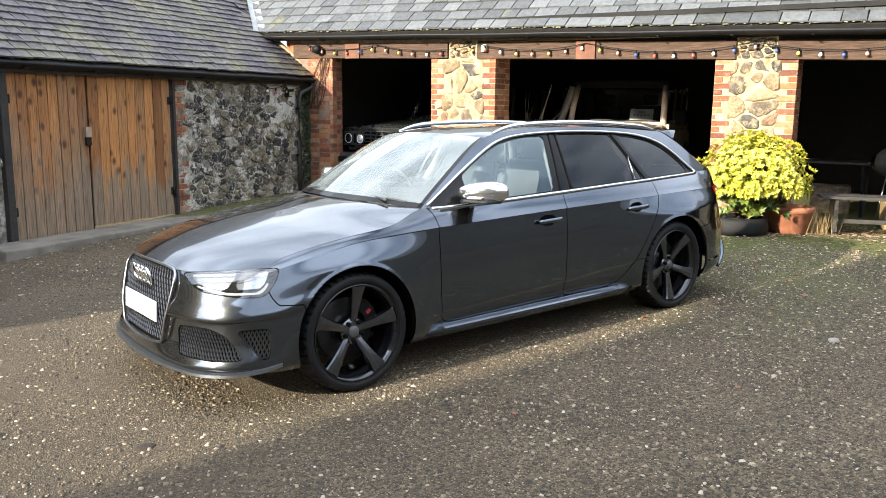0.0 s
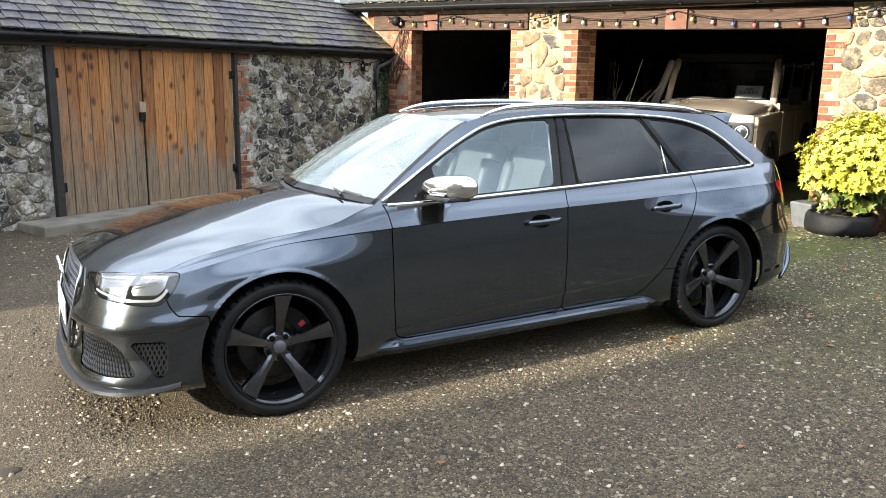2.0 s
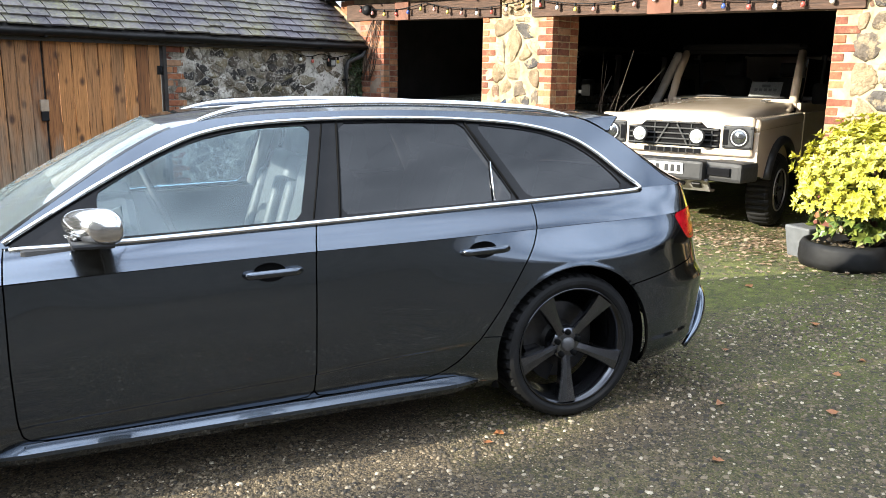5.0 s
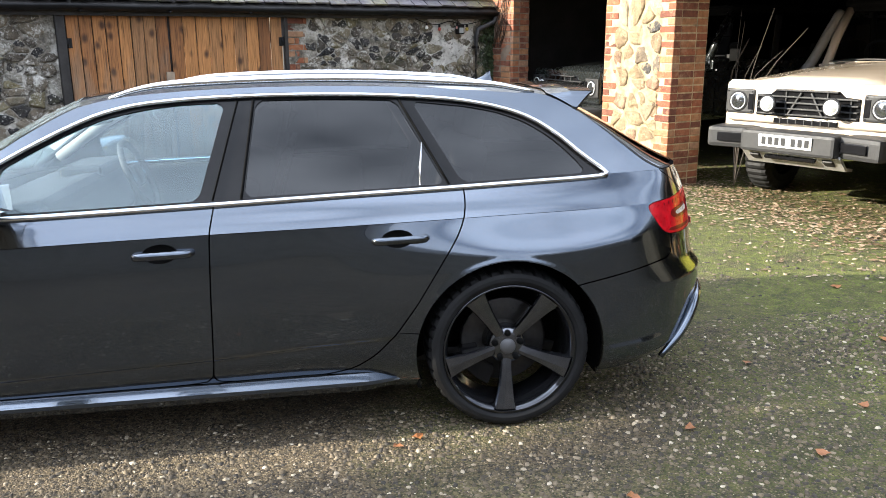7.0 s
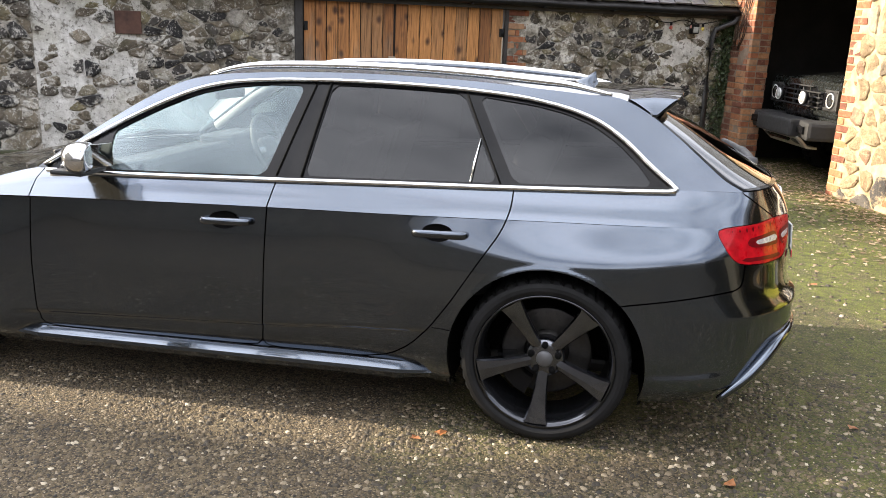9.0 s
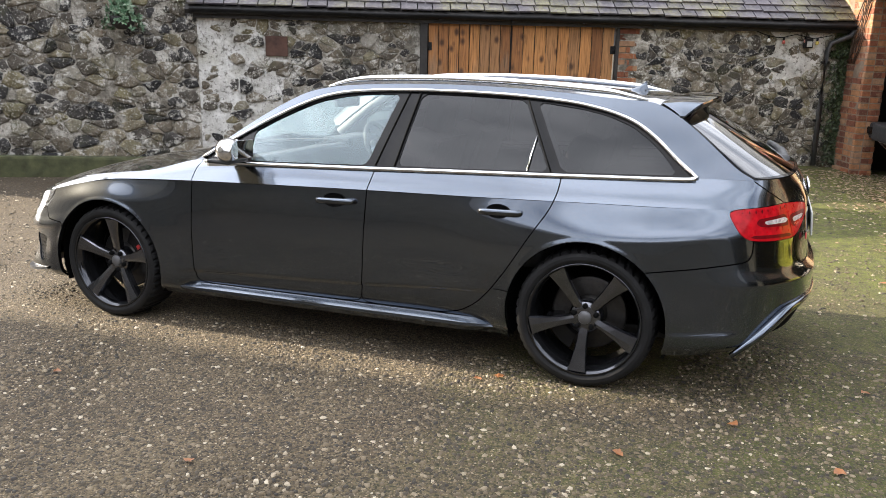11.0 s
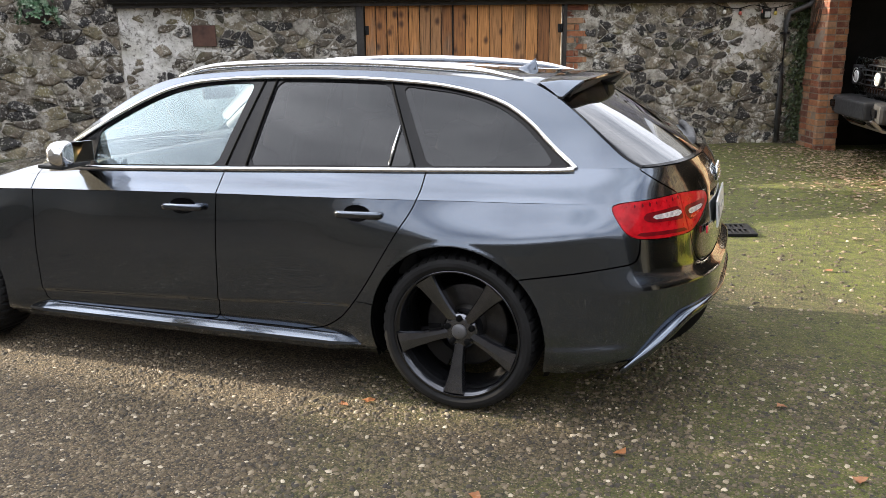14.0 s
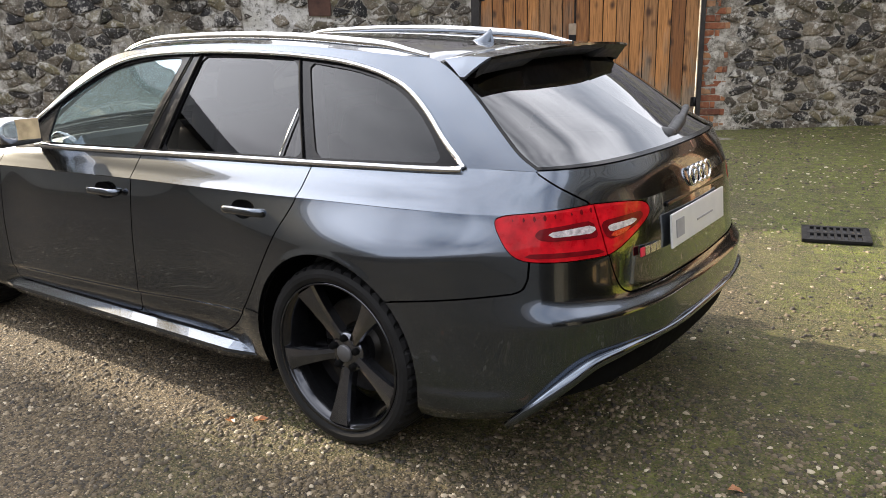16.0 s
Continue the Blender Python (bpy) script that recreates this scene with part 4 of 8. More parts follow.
def build_behind():
    """Unseen buildings behind the camera: an assumed house shades the foreground, an outbuilding helps close the place.
    """
    # Assumed block, out of view, placed to cast the yard's shadow edge.
    house = empty("shade_house", pose(-14, -11.3, -0.4), "unseen rendered house, assumed, that casts shade over the near yard", "house")
    cream = plain("cream_render", (0.30, 0.28, 0.24), 0.9, vary=0.15, scale=2, bump=0.3)
    box("wall", (8, 20.0, 8.2), pose(0, 0, 4.1), cream, house, 0.03)
    bm = prism(bmesh.new(), [(-4.3, 8.2), (4.3, 8.2), (0, 11.4)], 20.4, Matrix.Translation((0, -10.2, 0)))
    part("roof", bm, SLATE_GARAGE, house, "slate roof")
    low = empty("long_outbuilding", pose(6, -16, -0.3), "long slate-roofed outbuilding across the yard", "building")
    box("wall", (34, 6, 3.2), pose(0, 0, 1.6), CONCRETE, low, 0.03)
    bm = prism(bmesh.new(), [(-3.4, 3.2), (3.4, 3.2), (0, 5.6)], 34.6, Matrix.Translation((17.3, 0, 0)) @ Matrix.Rotation(radians(90), 4, "Z"))
    part("roof", bm, SLATE_BARN, low, "slate roof")


build_ground()
build_pebbles()
build_barn()
build_barn_doors()
build_shed()
build_behind()

# ---- the estate car ----
# Built in its own frame: x runs from nose to tail with the front axle at 0, y to its right side, z up from the tyres' contact.
CAR_FRAME = Matrix(((0.99976, 0.0004, -0.0218), (0.0, 0.99983, 0.0183), (0.0218, -0.0183, 0.9996))).to_4x4()
HUBS = ((0.0, 0.333), (2.813, 0.333))

# Body rows from the sill upwards, each from the middle of the nose round the flank to the middle of the tail: (x, half width, height)
ROW_BOTTOM = [(-.84, 0, .195), (-.835, .19, .195), (-.82, .37, .195), (-.77, .60, .20), (-.67, .77, .205), (-.47, .86, .21), (-.36, .87, .21), (0, .86, .2), (.42, .84, .19), (.6, .81, .185), (1.0, .80, .185),
              (1.68, .80, .185), (2.1, .80, .185), (2.4, .82, .19), (2.81, .86, .2), (3.2, .87, .215), (3.40, .82, .235), (3.52, .73, .25), (3.60, .58, .26), (3.64, .38, .265), (3.66, .19, .265), (3.66, 0, .265)]
ROW_SILL = [(-.90, 0, .245), (-.895, .19, .245), (-.88, .38, .245), (-.83, .62, .25), (-.715, .80, .255), (-.50, .893, .26), (-.36, .905, .25), (0, .90, .25), (.42, .885, .24), (.6, .845, .235), (1.0, .838, .235),
            (1.68, .835, .235), (2.1, .838, .235), (2.4, .865, .24), (2.81, .90, .25), (3.2, .905, .27), (3.42, .862, .29), (3.57, .775, .305), (3.69, .60, .315), (3.745, .40, .32), (3.765, .2, .32), (3.77, 0, .32)]
ROW_CREASE = [(-.885, 0, .35), (-.88, .19, .35), (-.842, .385, .35), (-.785, .615, .36), (-.68, .78, .37), (-.475, .885, .38), (-.34, .912, .37), (0, .915, .38), (.38, .9, .34), (.6, .872, .315), (1, .869, .325),
    (1.68, .866, .35), (2.1, .868, .372), (2.42, .888, .37), (2.81, .915, .38), (3.18, .915, .4), (3.405, .864, .43), (3.579, .773, .445), (3.719, .600, .455), (3.783, .4, .46), (3.798, .2, .46), (3.803, 0, .46)]
ROW_MID = [(-.878, 0, .46), (-.873, .19, .46), (-.86, .385, .49), (-.8, .628, .495), (-.69, .795, .5), (-.468, .888, .515), (-.25, .915, .56), (0, .92, .6), (.32, .905, .56), (.6, .872, .55), (1, .87, .55),
    (1.68, .867, .55), (2.15, .87, .55), (2.46, .9, .56), (2.81, .922, .6), (3.13, .915, .56), (3.388, .866, .545), (3.580, .778, .553), (3.726, .605, .560), (3.790, .4, .563), (3.806, .2, .563), (3.81, 0, .563)]
ROW_LEDGE = [(-.868, 0, .52), (-.863, .19, .52), (-.845, .388, .54), (-.788, .624, .545), (-.672, .787, .56), (-.452, .872, .585), (-.22, .908, .64), (0, .923, .65), (.31, .899, .635), (.6, .868, .64), (1, .868, .645),
    (1.68, .864, .648), (2.17, .868, .65), (2.48, .897, .65), (2.81, .926, .655), (3.11, .915, .655), (3.38, .857, .655), (3.557, .764, .640), (3.694, .591, .628), (3.750, .4, .620), (3.766, .2, .618), (3.77, 0, .618)]
ROW_FLARE = [(-.85, 0, .58), (-.845, .19, .58), (-.825, .39, .58), (-.77, .62, .59), (-.65, .775, .61), (-.44, .856, .655), (-.2, .902, .695), (0, .917, .712), (.3, .890, .712), (.6, .86, .74), (1, .861, .745),
    (1.68, .857, .75), (2.2, .861, .755), (2.5, .887, .745), (2.81, .920, .722), (3.1, .910, .728), (3.37, .852, .752), (3.545, .748, .765), (3.675, .585, .765), (3.74, .4, .76), (3.76, .2, .757), (3.765, 0, .755)]
ROW_TORNADO = [(-.828, 0, .66), (-.823, .19, .66), (-.803, .38, .66), (-.742, .6, .67), (-.615, .757, .695), (-.42, .832, .742), (-.2, .858, .79), (0, .862, .826), (.3, .854, .844), (.595, .848, .852), (1, .846, .859),
    (1.68, .843, .868), (2.2, .845, .872), (2.5, .846, .876), (2.81, .84, .88), (3.1, .826, .881), (3.37, .793, .882), (3.525, .728, .885), (3.645, .582, .888), (3.722, .4, .89), (3.743, .2, .89), (3.748, 0, .89)]
ROW_SHOULDER = [(-.815, 0, .695), (-.81, .19, .695), (-.79, .378, .69), (-.7, .6, .703), (-.555, .755, .728), (-.385, .815, .772), (-.2, .832, .812), (0, .843, .845), (.3, .837, .868), (.58, .808, .91), (1, .812, .92),
    (1.68, .81, .928), (2.2, .808, .934), (2.5, .803, .938), (2.81, .795, .942), (3.1, .78, .945), (3.34, .752, .948), (3.51, .708, .95), (3.625, .572, .95), (3.695, .4, .95), (3.72, .2, .948), (3.726, 0, .947)]
ROW_BELT = [(-.795, 0, .725), (-.79, .19, .722), (-.772, .375, .716), (-.67, .585, .729), (-.51, .765, .747), (-.36, .785, .793), (-.2, .803, .828), (0, .816, .858), (.3, .812, .892), (.56, .735, .955), (1, .779, .962),
    (1.68, .777, .976), (2.2, .768, .986), (2.5, .76, .99), (2.81, .746, .996), (3.1, .728, 1), (3.32, .708, 1.003), (3.5, .682, 1.004), (3.608, .56, 1.004), (3.66, .4, 1.004), (3.685, .2, 1.004), (3.69, 0, 1.004)]


def hermite(knots, values, at, firm=False):
    """A smooth curve through values at the knots, evaluated at many places; firm: it never overshoots them."""
    knots, values, at = np.asarray(knots, float), np.asarray(values, float), np.asarray(at, float)
    d = np.diff(values, axis=0) / np.diff(knots)[:, None]
    h = np.diff(knots)[:, None]
    tan = np.zeros_like(values)
    tan[1:-1] = (d[:-1] * h[1:] + d[1:] * h[:-1]) / (h[:-1] + h[1:])
    tan[0], tan[-1] = d[0], d[-1]
    if firm:
        with np.errstate(divide="ignore", invalid="ignore"):
            mean = 2 * d[:-1] * d[1:] / (d[:-1] + d[1:])
        tan[1:-1] = np.where(d[:-1] * d[1:] > 0, mean, 0.0)
    i = np.clip(np.searchsorted(knots, at, "right") - 1, 0, len(knots) - 2)
    w = (knots[i + 1] - knots[i])[:, None]
    t = ((at - knots[i]))[:, None] / w
    return (2 * t**3 - 3 * t**2 + 1) * values[i] + (t**3 - 2 * t**2 + t) * w * tan[i] + (3 * t**2 - 2 * t**3) * values[i + 1] + (t**3 - t**2) * w * tan[i + 1]


def chord(points):
    p = np.asarray(points, float)
    return np.r_[0, np.cumsum(np.linalg.norm(np.diff(p, axis=0), axis=1))]


def curve(points, n):
    """n points along a smooth curve through points."""
    k = chord(points)
    return hermite(k, points, np.linspace(0, k[-1], n))


def wrap(row, knots, at):
    """A body row, mirrored past the middle of nose and tail so that it crosses them squarely."""
    p = np.array(row)
    flip = np.array([1, -1, 1])
    k = np.r_[2 * knots[0] - knots[2], 2 * knots[0] - knots[1], knots, 2 * knots[-1] - knots[-2], 2 * knots[-1] - knots[-3]]
    return hermite(k, np.r_[[p[2] * flip, p[1] * flip], p, [p[-2] * flip, p[-3] * flip]], at)


def loft(rows, nu, nv):
    """The skin through body rows: nu places along, nv between the first and last row. Left side, y negative."""
    ref = chord(np.mean([np.array(r) for r in (ROW_MID, ROW_TORNADO)], 0))
    at = np.linspace(0, ref[-1], nu)
    lines = np.array([wrap(r, ref, at) for r in rows])
    gaps = np.linalg.norm(np.diff(lines, axis=0), axis=2).mean(1)
    knots = np.r_[0, np.cumsum(gaps)]
    out = hermite(knots, lines.reshape(len(rows), -1), np.linspace(0, knots[-1], nv), True).reshape(nv, nu, 3)
    out[..., 1] *= -1
    return out


def coons(c0, c1, d0, d1):
    """A patch between four border curves: c0, c1 (n points) and d0, d1 (m points), which meet at the corners."""
    n, m = len(c0), len(d0)
    u, v = np.linspace(0, 1, n)[None, :, None], np.linspace(0, 1, m)[:, None, None]
    ruled = (1 - v) * c0[None] + v * c1[None] + (1 - u) * d0[:, None] + u * d1[:, None]
    return ruled - ((1 - u) * (1 - v) * c0[0] + u * (1 - v) * c0[-1] + (1 - u) * v * c1[0] + u * v * c1[-1])


class Skin:
    """A piece of sheet: vertices and faces that can be cut along fields, mirrored and given edges."""

    def __init__(self, verts, faces):
        self.v, self.f = np.asarray(verts, float).reshape(-1, 3), faces

    @classmethod
    def grid(cls, g, flip=False):
        nv, nu = g.shape[:2]
        faces = [(j * nu + i, j * nu + i + 1, (j + 1) * nu + i + 1, (j + 1) * nu + i) for j in range(nv - 1) for i in range(nu - 1)]
        return cls(g.reshape(-1, 3), [f[::-1] for f in faces] if flip else faces)

    def keep(self, d):
        """The part where the field d is below zero."""
        verts, faces, seen = [], [], {}
        old = {}

        def vert(i):
            if i not in old:
                old[i] = len(verts)
                verts.append(self.v[i])
            return old[i]

        def cut(i, j):
            key = (min(i, j), max(i, j))
            if key not in seen:
                t = d[i] / (d[i] - d[j])
                seen[key] = len(verts)
                verts.append(self.v[i] + t * (self.v[j] - self.v[i]))
            return seen[key]

        for f in self.f:
            inside = [d[i] < 0 for i in f]
            if all(inside):
                faces.append(tuple(vert(i) for i in f))
            elif any(inside):
                poly = []
                for i, j in zip(f, f[1:] + f[:1]):
                    if d[i] < 0:
                        poly.append(vert(i))
                    if (d[i] < 0) != (d[j] < 0):
                        poly.append(cut(i, j))
                if len(poly) > 2:
                    faces.append(tuple(poly))
        return Skin(np.array(verts).reshape(-1, 3), faces)

    def split(self, field, gap=0.0028):
        """Inside and outside of a field of signed distance, with a gap between them."""
        d = field(self.v)
        return self.keep(d + gap), self.keep(-d + gap)

    def mirrored(self):
        return Skin(self.v * (1, -1, 1), [f[::-1] for f in self.f])

    def plus(self, other):
        n = len(self.v)
        return Skin(np.r_[self.v, other.v], list(self.f) + [tuple(i + n for i in f) for f in other.f])

    def normals(self):
        out = np.zeros_like(self.v)
        for f in self.f:
            a, b, c = self.v[f[0]], self.v[f[1]], self.v[f[-1]]
            nrm = np.cross(b - a, c - a)
            for i in f:
                out[i] += nrm
        return out / (np.linalg.norm(out, axis=1)[:, None] + 1e-12)

    def pushed(self, depth):
        return Skin(self.v + self.normals() * depth, self.f)

    def flanged(self, depth=0.012):
        """With its open edges turned inwards."""
        edges = {}
        for f in self.f:
            for i, j in zip(f, f[1:] + f[:1]):
                edges[(i, j)] = 1
        rim = [(i, j) for i, j in edges if (j, i) not in edges]
        nrm = self.normals()
        ids = sorted({i for e in rim for i in e})
        top, low = {i: len(self.v) + k for k, i in enumerate(ids)}, {i: len(self.v) + len(ids) + k for k, i in enumerate(ids)}
        verts = np.r_[self.v, self.v[ids], self.v[ids] - nrm[ids] * depth]
        return Skin(verts, list(self.f) + [(top[j], top[i], low[i], low[j]) for i, j in rim])

    def loose(self):
        """The separate pieces."""
        lead = list(range(len(self.v)))

        def root(i):
            while lead[i] != i:
                lead[i] = lead[lead[i]]
                i = lead[i]
            return i

        for f in self.f:
            for i in f[1:]:
                lead[root(i)] = root(f[0])
        sets = {}
        for f in self.f:
            sets.setdefault(root(f[0]), []).append(f)
        out = []
        for fs in sets.values():
            ids = sorted({i for f in fs for i in f})
            at = {i: k for k, i in enumerate(ids)}
            out.append(Skin(self.v[ids], [tuple(at[i] for i in f) for f in fs]))
        return out

    def make(self, name, material, parent, label="", flange=0.012):
        s = self.flanged(flange) if flange else self
        return mesh_ob(name, s.v, s.f, material, parent, label)


def rounded(poly, times=2, most=0.022):
    """A polygon with its corners cut back by at most the given length, several times."""
    p = np.array(poly, float)
    for _ in range(times):
        q = np.roll(p, -1, 0)
        d = q - p
        far = np.linalg.norm(d, axis=1)[:, None] + 1e-9
        c = np.minimum(0.25, most / far)
        p = np.stack([p + c * d, q - c * d], 1).reshape(-1, 2)
        most *= 0.4
    return p


def inside_of(poly, pick, smooth=2):
    """The field of signed distance to a polygon in the two coordinates that pick() takes from vertices: negative inside."""
    p = rounded(poly, smooth) if smooth else np.array(poly, float)
    q = np.roll(p, -1, 0)

    def field(v):
        a = np.stack(pick(v), 1)
        best, odd = np.full(len(a), 1e9), np.zeros(len(a), bool)
        for s, e in zip(p, q):
            w = e - s
            t = np.clip(((a - s) @ w) / (w @ w + 1e-12), 0, 1)
            best = np.minimum(best, np.linalg.norm(a - s - t[:, None] * w, axis=1))
            with np.errstate(divide="ignore", invalid="ignore"):
                cross = s[0] + (a[:, 1] - s[1]) / (e[1] - s[1] if e[1] != s[1] else 1e-9) * (e[0] - s[0])
            odd ^= ((s[1] > a[:, 1]) != (e[1] > a[:, 1])) & (a[:, 0] < cross)
        return np.where(odd, -best, best)

    return field


SIDE = lambda v: (v[:, 0], v[:, 2])
FRONT = lambda v: (np.abs(v[:, 1]), v[:, 2])
NOSE = lambda v: (np.abs(v[:, 1]) + v[:, 0], v[:, 2])      # unrolls the front corner
TAIL = lambda v: (v[:, 0] - np.abs(v[:, 1]), v[:, 2])      # unrolls the rear corner
PLAN = lambda v: (v[:, 0], np.abs(v[:, 1]))

# Outlines of panels
FRONT_DOOR = [(.600, 1.1), (.597, .85), (.590, .55), (.592, .36), (.605, .283), (.70, .272), (1.55, .272), (1.640, .283), (1.652, .40), (1.662, .60), (1.676, .868), (1.722, 1.1)]
REAR_DOOR = [(1.722, 1.1), (1.676, .868), (1.662, .60), (1.652, .40), (1.640, .283), (1.70, .272), (2.08, .272), (2.19, .295), (2.28, .35), (2.36, .435), (2.44, .545), (2.545, .71), (2.625, .83), (2.652, .90), (2.658, .96), (2.65, 1.1)]
HEADLIGHT = [(-.37, .706), (-.288, .714), (.005, .733), (.20, .744), (.395, .747), (.405, .73), (.388, .678), (.338, .622), (.30, .610), (.18, .613), (-.132, .633), (-.244, .657)]
TAIL_LIGHT = [(2.618, .868), (2.66, .882), (2.72, .887), (3.05, .901), (3.20, .896), (3.319, .885), (3.354, .862), (3.350, .836), (3.26, .793), (3.164, .757), (3.105, .744), (2.90, .742), (2.76, .748), (2.70, .758), (2.655, .79)]
GRILLE = [(-.30, .722), (.30, .722), (.352, .712), (.387, .672), (.380, .58), (.335, .385), (.318, .34), (.29, .322), (-.29, .322)]
DLO_TOP = [(.60, .970), (.76, 1.062), (.92, 1.150), (1.03, 1.206), (1.15, 1.262), (1.27, 1.308), (1.39, 1.335), (1.55, 1.350), (1.80, 1.357), (2.16, 1.352), (2.44, 1.337), (2.73, 1.303), (2.85, 1.275), (2.96, 1.234), (3.07, 1.163), (3.16, 1.085), (3.245, 1.018)]
ROOF_EDGE = [(.556, .957), (.72, 1.068), (.88, 1.172), (1.04, 1.268), (1.18, 1.335), (1.32, 1.366), (1.50, 1.381), (1.80, 1.390), (2.16, 1.386), (2.44, 1.373), (2.73, 1.350), (2.90, 1.335), (3.05, 1.318), (3.155, 1.263), (3.262, 1.185), (3.363, 1.100), (3.435, 1.042), (3.50, 1.006)]


def belt_at(x):
    b = np.array(ROW_BELT[9:18])
    return hermite(b[:, 0], b[:, 1:], np.atleast_1d(x))


def flank(x, z):
    """A point of the glasshouse's left side: it leans inwards above the belt."""
    w, zb = belt_at(x)[0]
    h = z - zb
    return (x, -(w - 0.545 * h - 0.16 * h * h), z)


def edge_at(x):
    e = np.array(ROOF_EDGE)
    return float(hermite(e[:, 0], e[:, 1:], np.array([x]))[0, 0])


def build_car():
    car = empty("estate_car", CAR_FRAME, "parked dark grey metallic estate car with black alloy wheels", "car")
    # a step under the ledge of the front bumper
    step = []
    for i, (m, c) in enumerate(zip(ROW_MID, ROW_CREASE)):
        t = (.03, .03, 1, 1, 1, .7)[i] if i < 6 else 0
        step.append((m[0] + .024 * t, m[1] - .014 * t, m[2] - .020) if i < 6 else tuple(a + .12 * (b - a) for a, b in zip(m, c)))
    lower = Skin.grid(loft([ROW_BOTTOM, ROW_SILL, ROW_CREASE, step, ROW_MID, ROW_LEDGE, ROW_FLARE, ROW_TORNADO], 330, 84))
    # a crease low along the doors
    x, z = lower.v[:, 0], lower.v[:, 2]
    tuck = np.clip((.345 + .033 * (x - .56) + .03 * np.clip(x - 1.64, 0, 1) - z) / .014, 0, 1) * np.clip((x - .45) / .15, 0, 1) * np.clip((2.40 - x) / .10, 0, 1)
    lower.v[:, 1] += .012 * tuck
    # and a narrow ledge low on the rear bumper
    tuck = np.clip((.330 + .06 * (x - 3.2) - z) / .012, 0, 1) * np.clip((x - 3.17) / .06, 0, 1) * np.clip((3.52 - x) / .08, 0, 1)
    lower.v[:, 1] -= .006 * tuck
    # wheel arches swell outwards in a firm lip
    for hx, hz in HUBS:
        r, ang = np.hypot(lower.v[:, 0] - hx, lower.v[:, 2] - hz), np.degrees(np.arctan2(lower.v[:, 2] - hz, np.abs(lower.v[:, 0] - hx)))
        t = np.clip((.397 - r) / .014, 0, 1)
        fade = np.clip((ang + 12) / 30, 0, 1) * (lower.v[:, 1] < -.6)
        lower.v[:, 1] -= .0035 * t * t * (3 - 2 * t) * fade
    upper = Skin.grid(loft([ROW_TORNADO, ROW_SHOULDER, ROW_BELT], 330, 12))
    # the shoulder overhangs the flank by a few millimetres along the doors
    x = upper.v[:, 0]
    fade = np.clip((x + 0.2) / 0.5, 0, 1) * np.clip((3.4 - x) / 0.3, 0, 1)
    low = np.clip(1 - (upper.v[:, 2] - 0.84) / 0.06, 0, 1)
    upper.v[:, 1] -= 0.011 * fade * low
    # wheel arches
    for hx, hz in HUBS:
        arch = lambda v, hx=hx, hz=hz: np.where(np.abs(v[:, 1]) > 0.55, np.hypot(v[:, 0] - hx, v[:, 2] - hz) - 0.379, 1.0)
        lower = lower.keep(-arch(lower.v))

    # Added black sheet behind the skin: gives panel gaps their shade.
    dark = lower.plus(upper).pushed(-0.022)
    dark.plus(dark.mirrored()).make("body_shell", MATT_BLACK, car, "black sheet added behind the panels to darken their gaps", 0)

    made = {}

    def panel(name, skin, label="", material=PAINT):
        for s in (skin, skin.mirrored()):
            ob = s.make(name, material, car, label)
            made.setdefault(name, []).append(ob)

    def both(skin):
        return skin.plus(skin.mirrored())

    # doors
    fd_l, lower = lower.split(inside_of(FRONT_DOOR, SIDE, 1))
    fd_u, upper = upper.split(inside_of(FRONT_DOOR, SIDE, 1))
    rd_l, lower = lower.split(inside_of(REAR_DOOR, SIDE, 1))
    rd_u, upper = upper.split(inside_of(REAR_DOOR, SIDE, 1))
    for hx, hz in ((1.493, .806), (2.381, .813)):       # hollows behind the handles
        oval = [(hx + .060 * math.cos(t), hz + .034 * math.sin(t)) for t in np.linspace(0, 2 * math.pi, 29)[:-1]]
        fd_l, rd_l = fd_l.split(inside_of(oval, SIDE, 0), 0.0)[1], rd_l.split(inside_of(oval, SIDE, 0), 0.0)[1]
    panel("front_door", fd_l.plus(fd_u))
    panel("rear_door", rd_l.plus(rd_u))
    # lamps
    hl_l, lower = lower.split(inside_of(HEADLIGHT, NOSE), 0.0015)
    hl_u, upper = upper.split(inside_of(HEADLIGHT, NOSE), 0.0015)
    tl_l, lower = lower.split(inside_of(TAIL_LIGHT, TAIL), 0.0015)
    tl_u, upper = upper.split(inside_of(TAIL_LIGHT, TAIL), 0.0015)
    # grille opening
    gr_l, lower = lower.split(inside_of(GRILLE, FRONT, 1), 0.0)
    gr_u, upper = upper.split(inside_of(GRILLE, FRONT, 1), 0.0)
    back = gr_l.keep(gr_l.v[:, 0] - 0.2)
    back_u = gr_u.keep(gr_u.v[:, 0] - 0.2) if len(gr_u.f) else gr_u
    lower = lower.plus(gr_l.keep(0.2 - gr_l.v[:, 0]))
    upper = upper.plus(gr_u.keep(0.2 - gr_u.v[:, 0])) if len(gr_u.f) else upper
    # lower intakes in the front bumper
    intake_a, lower = lower.split(inside_of([(-.40, .438), (-.22, .452), (-.08, .450), (.05, .420), (.178, .318), (.165, .298), (-.02, .290), (-.39, .295)], NOSE, 1), 0.0)
    intake_b, lower = lower.split(inside_of([(.120, .447), (.335, .450), (.358, .43), (.358, .31), (.338, .292), (.300, .292)], NOSE, 1), 0.0)
    intake_a2 = intake_a.keep(intake_a.v[:, 0] - 0.3)
    lower = lower.plus(intake_a.keep(0.3 - intake_a.v[:, 0]))
    intake_b2 = intake_b.keep(intake_b.v[:, 0] - 0.3)
    lower = lower.plus(intake_b.keep(0.3 - intake_b.v[:, 0]))
